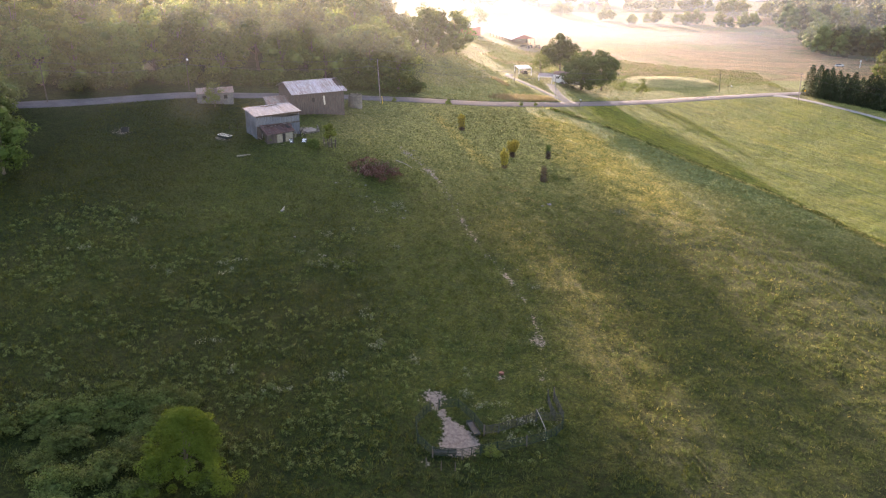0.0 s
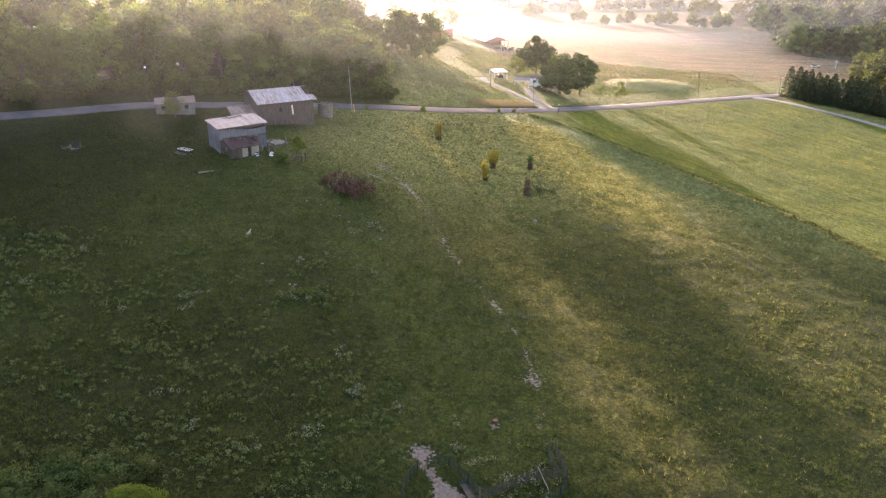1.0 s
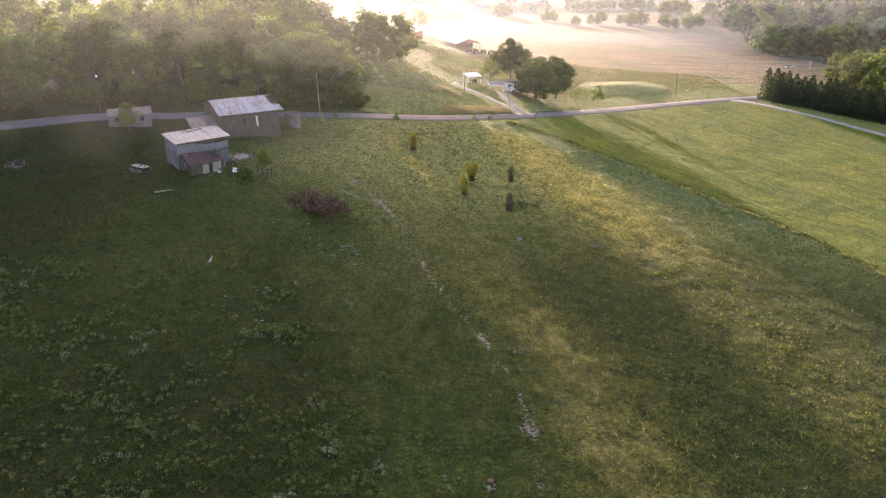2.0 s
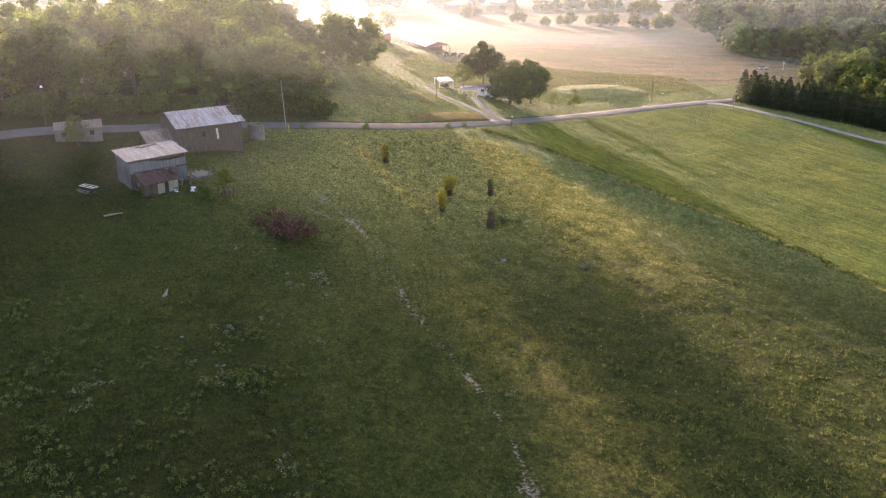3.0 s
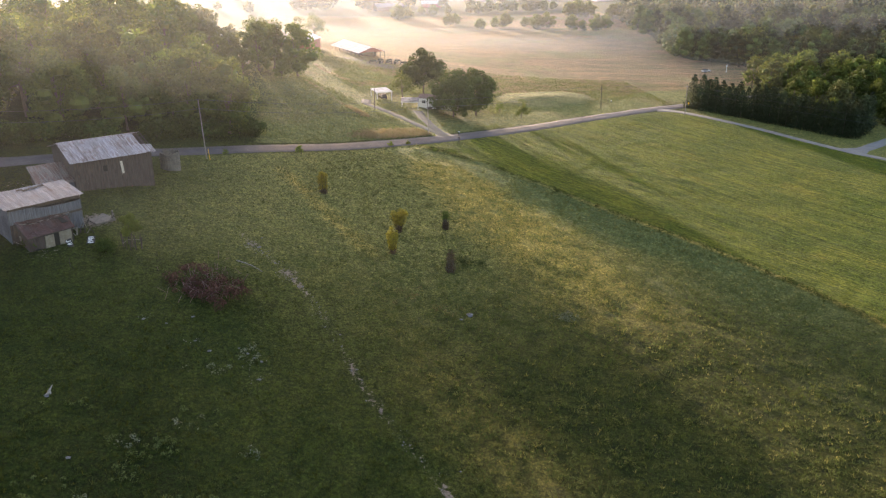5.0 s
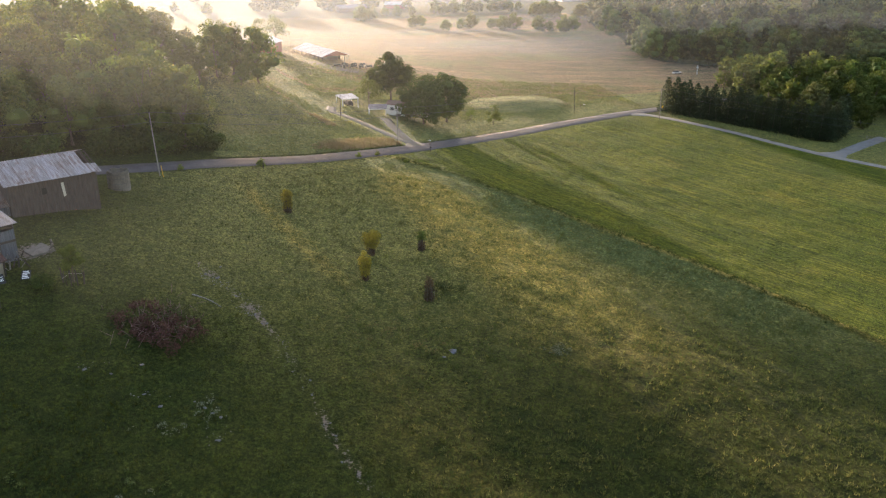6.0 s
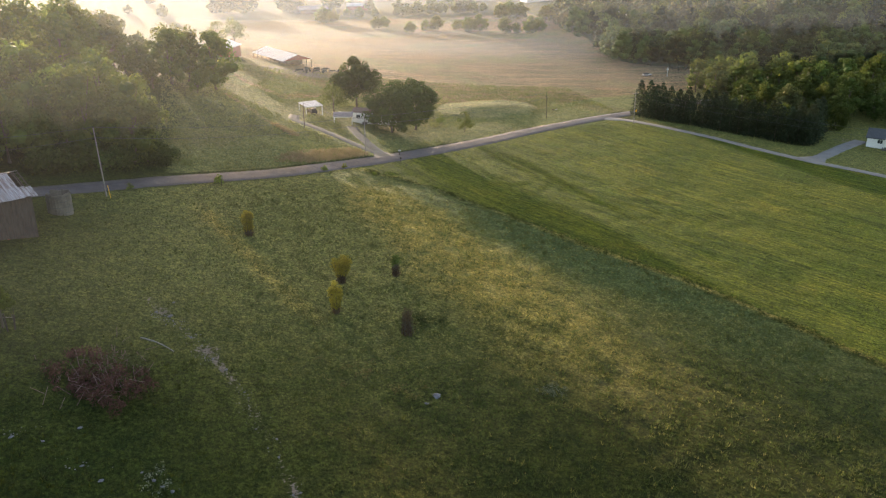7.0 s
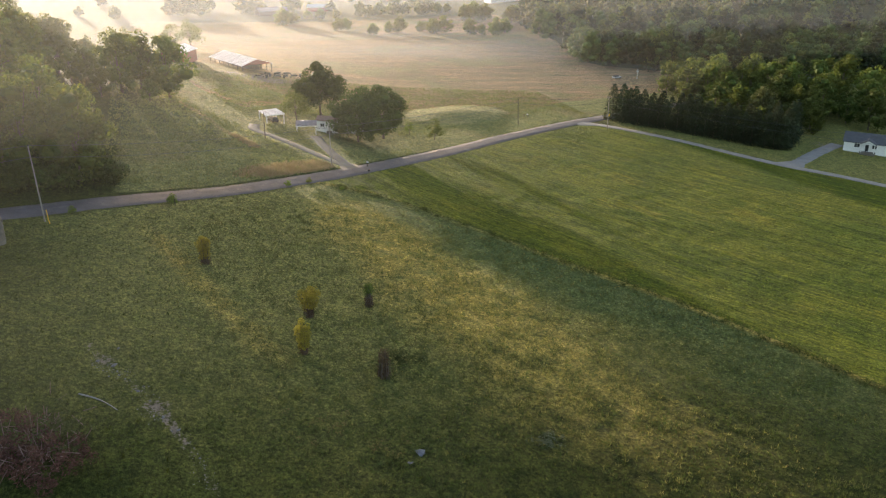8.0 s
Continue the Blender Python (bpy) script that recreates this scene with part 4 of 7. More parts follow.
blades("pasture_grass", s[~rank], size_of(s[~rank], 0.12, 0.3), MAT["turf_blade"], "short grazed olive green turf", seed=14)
s = scattered(16000, -75, 26, 66, 225, lambda x, y: low_chance(x, y) * (0.04 + 0.96 * smooth(150, 115, y)))
blades("pasture_tussocks", s, size_of(s, 0.24, 0.55), MAT["tussock_green"], "coarse pale green tussocks in the pasture", 16, 1.3, 0.9, 8, 0.07)
s = scattered(14000, 2, 105, 66, 250, tall_chance)
blades("tall_tussocks", s, size_of(s, 0.22, 0.5), MAT["tussock"], "olive green tussocks in the tall grass", 16, 1.3, 0.9, 9, 0.07)
s = scattered(60000, 30, 150, 90, 330, lambda x, y: off_road(x, y)[0] * off_road(x, y)[2])
blades("field_grass", s, size_of(s, 0.12, 0.3), MAT["field_grass"], "short yellow-green grass of the mown field", seed=5)


def meadow_chance(x, y):
    road_y = np.interp(x, [p[0] for p in ROAD], [p[1] for p in ROAD])
    off = np.minimum(near_line(x, y, DRIVE)[0], near_line(x, y, BACK_DRIVE)[0])
    return (y > road_y + 4) * (off > 3) * (x > -8 - 0.1 * (y - 260)) * (1 - 0.8 * cover_masks(x, y)[3]) * (1 - 0.9 * cover_masks(x, y)[1]) * (mound(x, y) <= 0)


s = scattered(70000, -10, 150, 252, 400, meadow_chance)
blades("meadow_grass", s, size_of(s, 0.25, 0.6), MAT["meadow"], "rough green meadow grass beyond the road", seed=6)
s = scattered(40000, 10, 60, 260, 300, lambda x, y: meadow_chance(x, y) * np.clip(cover_masks(x, y)[2] * 1.5 - 0.2, 0, 1))
blades("dry_grass", s, size_of(s, 0.3, 0.7), MAT["straw_red"], "reddish dry grass on the road bank", seed=7)


def weed_patch(name, count, where, mat, size, height_m, label, seed):
    """Leafy weeds in clumps, one mesh."""
    rng = np.random.default_rng(seed)
    centres, radii = [], []
    for x, y in where:
        for _ in range(rng.integers(2, 6)):
            px, py = x + rng.normal() * 0.8, y + rng.normal() * 0.6
            centres.append((px, py, float(height(px, py) + relief(px, py)) + height_m * 0.35))
            radii.append(height_m * rng.uniform(0.6, 1.2))
    v, f = leaf_cloud(rng, centres, radii, count, size, 0.8)
    return tagged(new(name, mesh_from(name, v, f, mat)), label, "weeds", kind="stuff")


def patch_spots(n, x0, x1, y0, y1, seed):
    rng = np.random.default_rng(seed)
    out = []
    while len(out) < n:
        x, y = rng.uniform(x0, x1), rng.uniform(y0, y1)
        if rng.random() < 0.5 + 0.5 * math.sin(x * 0.21 + 2 * math.sin(y * 0.13)) * math.sin(y * 0.19 + 1.5 * math.sin(x * 0.15)):
            if not (-3.5 < x < 5 and 74 < y < 86):
                out.append((x, y))
    return out


left_weeds = [p for p in patch_spots(700, -70, 3, 70, 140, 41) + patch_spots(60, 0, 13, 74, 118, 42) if grazing(*p) < 0.25 + 0.65 * (p[0] * 7.31 % 1)] + patch_spots(14, -8, 10, 88, 104, 48)
weed_patch("broadleaf_weeds", 34, left_weeds, MAT["weed"], 0.085, 0.36, "pale green broadleaf weeds in loose clumps", 43)
weed_patch("flowering_weeds", 26, patch_spots(16, -60, 5, 78, 136, 44) + [(-20.5, 121), (-18.5, 122.5), (-17, 120), (-22, 124), (-19.4, 120.2), (-16.2, 122.0), (-34, 118), (-33, 115), (-9, 97), (-8.6, 98.5), (15, 120.5), (-9.4, 151.8), (-8.6, 149.2), (-8.2, 148.8), (-15.1, 146.3), (-12.4, 146.9), (7.5, 81.9), (8.8, 82.2), (10.0, 82.6), (11.5, 83), (8.2, 78.2), (10, 79), (12.4, 80.6), (6.8, 85), (4.6, 84.8)], MAT["white_weed"], 0.11, 0.55, "grey-green weeds with small white flowers", 45)
weed_patch("golden_weeds", 30, patch_spots(170, 10, 62, 84, 190, 46), MAT["gold_weed"], 0.075, 0.42, "yellow-green weeds among the tall grass", 47)

# brambles and the willow at the near fence line
bramble_rng = random.Random(3)
BRAMBLE = [tree_kind(s, 2.2, 2.3, 0.0, MAT["bramble"], 24, 110, 0.12, 0.05) for s in (21, 22)]
for x, y, s in ((-37.5, 81.5, 0.95), (-34, 80.5, 0.8), (-32, 82.5, 0.7), (-40.5, 78.5, 0.9), (-44, 77, 0.95), (-36.5, 77, 0.8), (-31.5, 78, 0.75), (-29, 81.5, 0.6), (-47.5, 74.5, 0.9), (-41, 72, 0.7), (-34.5, 68.5, 1.0), (-38, 66.5, 0.95),
                (-30, 66, 0.8), (-23.5, 68, 0.7), (-49, 68, 0.7), (-27.5, 74.5, 0.8)):
    plant_tree(BRAMBLE[bramble_rng.randrange(2)], "bramble_bush", x, y, "dark green bramble bush with pale leaf tips", "brambles", s * 1.15, squash=0.8, category="bush")
for i in range(20):
    plant_tree(BRAMBLE[i % 2], "bramble_bush", bramble_rng.uniform(-54, -29), bramble_rng.uniform(62, 82), "dark green bramble bush with pale leaf tips", "brambles", bramble_rng.uniform(0.7, 1.2), squash=0.6, category="bush")
FLOWERING = tree_kind(24, 2.2, 1.5, 0.1, MAT["leaf"], 26, 70, 0.06, 0.05, core=0.0)
plant_tree(FLOWERING, "bush", 5.3, 75.2, "small bright green bush against the pen", "", 0.62, squash=1.15, category="bush")
plant_tree(WILLOW[0], "willow", -26.2, 69.0, "bright lime green feathery young willow", "", 1.5, squash=0.78)


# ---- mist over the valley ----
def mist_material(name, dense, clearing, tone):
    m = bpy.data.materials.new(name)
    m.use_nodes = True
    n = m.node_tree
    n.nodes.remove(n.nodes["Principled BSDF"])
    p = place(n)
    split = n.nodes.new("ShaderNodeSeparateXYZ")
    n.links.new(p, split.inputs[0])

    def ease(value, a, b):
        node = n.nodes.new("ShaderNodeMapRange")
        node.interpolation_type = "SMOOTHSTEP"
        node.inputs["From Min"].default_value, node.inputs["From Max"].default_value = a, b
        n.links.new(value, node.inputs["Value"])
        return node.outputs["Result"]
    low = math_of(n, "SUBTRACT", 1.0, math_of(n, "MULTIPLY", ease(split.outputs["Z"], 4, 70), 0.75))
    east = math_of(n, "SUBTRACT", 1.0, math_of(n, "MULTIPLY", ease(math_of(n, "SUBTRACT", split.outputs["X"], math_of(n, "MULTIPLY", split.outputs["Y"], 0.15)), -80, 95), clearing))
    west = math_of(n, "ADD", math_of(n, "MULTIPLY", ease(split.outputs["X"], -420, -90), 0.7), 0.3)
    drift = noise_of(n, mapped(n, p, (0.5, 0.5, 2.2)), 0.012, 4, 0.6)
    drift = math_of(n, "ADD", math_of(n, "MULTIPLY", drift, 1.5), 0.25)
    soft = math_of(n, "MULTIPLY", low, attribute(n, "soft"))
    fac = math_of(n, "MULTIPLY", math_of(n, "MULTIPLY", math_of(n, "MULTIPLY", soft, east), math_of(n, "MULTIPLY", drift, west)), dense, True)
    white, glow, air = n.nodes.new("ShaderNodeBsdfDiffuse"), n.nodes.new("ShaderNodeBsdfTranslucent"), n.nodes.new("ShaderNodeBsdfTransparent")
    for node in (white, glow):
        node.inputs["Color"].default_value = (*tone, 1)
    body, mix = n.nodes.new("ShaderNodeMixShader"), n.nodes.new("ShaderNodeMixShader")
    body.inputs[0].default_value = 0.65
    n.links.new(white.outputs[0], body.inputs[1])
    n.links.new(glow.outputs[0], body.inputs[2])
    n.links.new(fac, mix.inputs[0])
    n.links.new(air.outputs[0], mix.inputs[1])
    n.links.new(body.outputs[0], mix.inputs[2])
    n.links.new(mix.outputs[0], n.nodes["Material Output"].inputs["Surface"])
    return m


# thin sunlit sheets hung across the valley to stand in for mist, thicker far off; their tones paint neutral or blue
# haze
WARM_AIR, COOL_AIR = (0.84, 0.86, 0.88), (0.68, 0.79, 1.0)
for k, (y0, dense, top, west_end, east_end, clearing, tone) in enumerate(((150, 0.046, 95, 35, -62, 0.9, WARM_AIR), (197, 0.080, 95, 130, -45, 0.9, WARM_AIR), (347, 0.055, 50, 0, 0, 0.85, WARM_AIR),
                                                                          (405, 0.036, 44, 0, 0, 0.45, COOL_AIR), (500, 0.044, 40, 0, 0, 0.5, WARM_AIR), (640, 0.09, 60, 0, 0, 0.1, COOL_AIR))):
    us, zs = np.linspace(-900, 900, 80), np.linspace(0, 1, 13) ** 1.5
    gu, gv = np.meshgrid(us, zs)
    gy = y0 + 9 * np.sin(gu / 47 + k) + 14 * np.sin(gu / 131 + 2 * k) + 0.12 * np.abs(gu) + 8 * gv
    foot = height(gu, gy) + (0 if y0 > 200 else 4)
    gh = foot + gv * (top - foot)
    i = (np.arange(12)[:, None] * 80 + np.arange(79)[None, :]).ravel()
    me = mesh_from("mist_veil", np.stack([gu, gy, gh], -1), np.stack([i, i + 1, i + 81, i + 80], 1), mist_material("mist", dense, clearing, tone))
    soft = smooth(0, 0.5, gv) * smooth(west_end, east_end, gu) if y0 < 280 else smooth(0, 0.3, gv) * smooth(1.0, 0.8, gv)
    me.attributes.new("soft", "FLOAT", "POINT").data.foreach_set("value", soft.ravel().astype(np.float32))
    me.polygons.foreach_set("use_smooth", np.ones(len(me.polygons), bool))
    tagged(new("mist_veil", me), "thin sheet standing in for bright morning mist over the valley", "mist", kind="stuff")


def ground_fog(lift, dense, seed):
    """A shallow layer of fog lying in the low fields, torn into drifts."""
    m = bpy.data.materials.new("ground_fog")
    m.use_nodes = True
    n = m.node_tree
    n.nodes.remove(n.nodes["Principled BSDF"])
    drift = ramp_of(n, noise_of(n, mapped(n, place(n), (0.35, 1.0, 1.0), (0, 0, radians(14 + seed))), 0.021, 5, 0.6), 0.34, 0.66)
    fac = math_of(n, "MULTIPLY", math_of(n, "MULTIPLY", attribute(n, "soft"), math_of(n, "ADD", math_of(n, "MULTIPLY", drift, 0.8), 0.2)), dense, True)
    white, air, mix = n.nodes.new("ShaderNodeBsdfDiffuse"), n.nodes.new("ShaderNodeBsdfTransparent"), n.nodes.new("ShaderNodeMixShader")
    white.inputs["Color"].default_value = (0.80, 0.80, 0.80, 1)
    n.links.new(fac, mix.inputs[0])
    n.links.new(air.outputs[0], mix.inputs[1])
    n.links.new(white.outputs[0], mix.inputs[2])
    n.links.new(mix.outputs[0], n.nodes["Material Output"].inputs["Surface"])
    xs, ys = np.linspace(-420, 420, 90), np.linspace(380, 1150, 80)
    gx, gy = np.meshgrid(xs, ys)
    gh = height(gx, gy) + lift + 0.6 * np.sin(gx / 31 + seed) * np.sin(gy / 43)
    i = (np.arange(79)[:, None] * 90 + np.arange(89)[None, :]).ravel()
    me = mesh_from("ground_fog", np.stack([gx, gy, gh], -1), np.stack([i, i + 1, i + 91, i + 90], 1), m)
    soft = smooth(400, 560, gy + 0.35 * gx) * smooth(330, 120, gx - 0.25 * (gy - 500)) * smooth(-420, -250, gx) * smooth(1150, 1000, gy)
    me.attributes.new("soft", "FLOAT", "POINT").data.foreach_set("value", soft.ravel().astype(np.float32))
    me.polygons.foreach_set("use_smooth", np.ones(len(me.polygons), bool))
    tagged(new("ground_fog", me), "low drifting layer of morning fog on the fields", "fog", kind="stuff")


ground_fog(3.0, 0.15, 1)

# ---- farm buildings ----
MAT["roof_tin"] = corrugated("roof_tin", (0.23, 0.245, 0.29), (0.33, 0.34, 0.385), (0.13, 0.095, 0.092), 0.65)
MAT["roof_pale"] = corrugated("pale_tin", (0.125, 0.152, 0.205), (0.175, 0.20, 0.255), (0.105, 0.10, 0.11), 0.5)
MAT["roof_rust"] = corrugated("rusty_tin", (0.085, 0.038, 0.034), (0.125, 0.058, 0.05), (0.09, 0.065, 0.065), 0.6)
MAT["wall_tin"] = corrugated("blue_grey_tin", (0.115, 0.13, 0.165), (0.155, 0.17, 0.205), (0.11, 0.09, 0.085), 0.35)
MAT["roof_brown"] = corrugated("brown_tin", (0.15, 0.135, 0.13), (0.21, 0.195, 0.195), (0.125, 0.072, 0.058), 0.85)
MAT["roof_new"] = corrugated("bright_tin", (0.62, 0.62, 0.63), (0.7, 0.7, 0.7), (0.55, 0.52, 0.5), 0.1)
MAT["boards"] = worn("weathered_boards", (0.048, 0.037, 0.034), (0.09, 0.073, 0.068), 0.9, 0.9, grain=9, stretch=(4, 4, 0.5), relief=0.6, dirt=(0.10, 0.055, 0.04), amount=0.4)
MAT["dark_wood"] = worn("dark_timber", (0.05, 0.042, 0.036), (0.085, 0.07, 0.06), 1.5, 0.9, stretch=(1, 1, 0.4))
MAT["pale_wood"] = worn("bleached_wood", (0.42, 0.38, 0.32), (0.55, 0.50, 0.43), 1.5, 0.85, stretch=(3, 3, 0.5))
MAT["block"] = worn("grey_block", (0.095, 0.09, 0.092), (0.145, 0.138, 0.138), 1.1, 0.9, grain=5, relief=0.5, dirt=(0.17, 0.15, 0.12), amount=0.5)
MAT["concrete"] = worn("old_concrete", (0.105, 0.092, 0.08), (0.18, 0.16, 0.14), 0.9, 0.9, grain=7, relief=0.5, dirt=(0.14, 0.12, 0.10), amount=0.6)
# near-black colour for plates that stand in for shade inside openings
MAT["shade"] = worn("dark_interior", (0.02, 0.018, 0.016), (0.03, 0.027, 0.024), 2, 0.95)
MAT["white_paint"] = worn("white_paint", (0.74, 0.74, 0.73), (0.8, 0.8, 0.79), 1.5, 0.6, relief=0.08, grain=5)
MAT["off_white"] = worn("dingy_white", (0.50, 0.48, 0.43), (0.62, 0.60, 0.55), 1.8, 0.7, relief=0.15, dirt=(0.3, 0.25, 0.2), amount=0.4)
MAT["dingy"] = worn("stained_door", (0.17, 0.15, 0.115), (0.25, 0.225, 0.18), 1.6, 0.8, dirt=(0.16, 0.12, 0.09), amount=0.5)
MAT["red_paint"] = worn("barn_red", (0.26, 0.055, 0.04), (0.32, 0.08, 0.06), 1.2, 0.75, stretch=(3, 3, 0.5))
MAT["shingle"] = worn("dark_shingle", (0.05, 0.055, 0.065), (0.075, 0.08, 0.09), 1.5, 0.85, grain=8, relief=0.5)
MAT["brown_shingle"] = worn("brown_shingle", (0.16, 0.10, 0.075), (0.22, 0.15, 0.12), 1.5, 0.85, grain=8)
MAT["gate_green"] = worn("green_gate_paint", (0.008, 0.020, 0.013), (0.013, 0.028, 0.019), 2.5, 0.9, 0.0, dirt=(0.05, 0.04, 0.035), amount=0.3)
MAT["gate_grey"] = worn("galvanised_gate", (0.022, 0.027, 0.022), (0.040, 0.044, 0.038), 2.5, 0.85, 0.0)
for gate in ("gate_green", "gate_grey"):
    MAT[gate].node_tree.nodes["Principled BSDF"].inputs["Specular IOR Level"].default_value = 0.12
MAT["rubber"] = worn("black_rubber", (0.02, 0.02, 0.02), (0.035, 0.035, 0.035), 2, 0.7)
MAT["pole_wood"] = worn("pole_wood", (0.20, 0.18, 0.165), (0.30, 0.275, 0.25), 1.0, 0.9, stretch=(6, 6, 0.4))
MAT["wire"] = worn("wire", (0.06, 0.06, 0.06), (0.08, 0.08, 0.08), 1, 0.6)
MAT["stone"] = worn("limestone", (0.10, 0.10, 0.12), (0.17, 0.17, 0.19), 1.2, 0.85, grain=6, relief=0.8, dirt=(0.12, 0.12, 0.09), amount=0.4)
MAT["pebble"] = worn("pale_pebble", (0.15, 0.14, 0.142), (0.235, 0.22, 0.222), 1.5, 0.9, grain=5, relief=0.5)
MAT["yellow"] = worn("sign_yellow", (0.75, 0.42, 0.02), (0.8, 0.46, 0.03), 2, 0.5, relief=0.05)
MAT["orange"] = worn("faded_orange", (0.42, 0.10, 0.05), (0.5, 0.16, 0.09), 2, 0.7)
MAT["car_white"] = worn("white_car_paint", (0.42, 0.42, 0.42), (0.46, 0.46, 0.46), 1, 0.3, relief=0.02)
MAT["car_dark"] = worn("dark_car_paint", (0.03, 0.03, 0.035), (0.05, 0.05, 0.055), 1, 0.85, relief=0.02)
MAT["implement"] = worn("farm_machine_paint", (0.16, 0.12, 0.10), (0.25, 0.2, 0.17), 1, 0.6)
glass_mat, glass_n, glass_b = material("window_glass", 0.08)
glass_b.inputs["Base Color"].default_value, glass_b.inputs["Specular IOR Level"].default_value = (0.03, 0.035, 0.04, 1), 0.6
MAT["glass"] = glass_mat


def ribbed(width, length, ribs, depth=0.035, thick=0.012):
    """One roofing sheet, x across, y up the slope, with raised ribs."""
    bm = bmesh.new()
    prof = []
    for i in range(ribs):
        a = width * i / ribs
        w = width / ribs
        prof += [(a, 0), (a + 0.40 * w, 0), (a + 0.55 * w, depth), (a + 0.75 * w, depth), (a + 0.90 * w, 0)]
    prof.append((width, 0))
    rows = [[bm.verts.new((x, y, z - d)) for x, z in prof] for d in (0, thick) for y in (0, length)]
    for i in range(len(prof) - 1):
        bm.faces.new((rows[0][i], rows[0][i + 1], rows[1][i + 1], rows[1][i]))
        bm.faces.new((rows[2][i + 1], rows[2][i], rows[3][i], rows[3][i + 1]))
        bm.faces.new((rows[0][i + 1], rows[0][i], rows[2][i], rows[2][i + 1]))
        bm.faces.new((rows[1][i], rows[1][i + 1], rows[3][i + 1], rows[3][i]))
    return bm


def sheet_roof(parent, a, b, c, count, mat, seed, skip=(), loose=0.02, ribs=4, name="roof_sheet"):
    """Sheets side by side on the slope a (eave start), b (eave end), c (ridge above a)."""
    a, b, c = Vector(a), Vector(b), Vector(c)
    u, v = (b - a), (c - a)
    w, rng = u.length / count, random.Random(seed)
    bm = ribbed(w + 0.02, v.length, ribs)
    me = bpy.data.meshes.new(name)
    bm.to_mesh(me)
    bm.free()
    me.materials.append(mat)
    un, vn = u.normalized(), v.normalized()
    turn = Matrix((un, vn, un.cross(vn))).transposed().to_4x4()
    for i in range(count):
        if i in skip:
            continue
        ob = new(name, me)
        ob.parent = parent
        ob.matrix_local = Matrix.Translation(a + un * (w * i) + vn * rng.uniform(-2, 2) * loose) @ turn @ pose(0, 0, rng.uniform(0.0, 0.008), rng.uniform(-6, 6) * loose, rng.uniform(-12, 12) * loose, rng.uniform(-10, 10) * loose)


def boarded(x0, x1, z0, z1, y, seed, width=0.28, gap=0.015, uneven=0.08, thick=0.05, top=None):
    """A wall of upright boards in the plane y, thick towards +y; top(x) gives a sloping upper edge."""
    bm, rng = bmesh.new(), random.Random(seed)
    x = x0
    while x < x1 - 0.02:
        w = min(width * rng.uniform(0.8, 1.25), x1 - x)
        upper = (top(x + w / 2) if top else z1)
        d = rng.uniform(0, 0.025)
        box(bm, x, x + w - gap, y - d, y + thick, z0 + rng.uniform(0, uneven), upper)
        x += w
    return bm


def turned(bm, m):
    bmesh.ops.transform(bm, matrix=m, verts=bm.verts)
    return bm


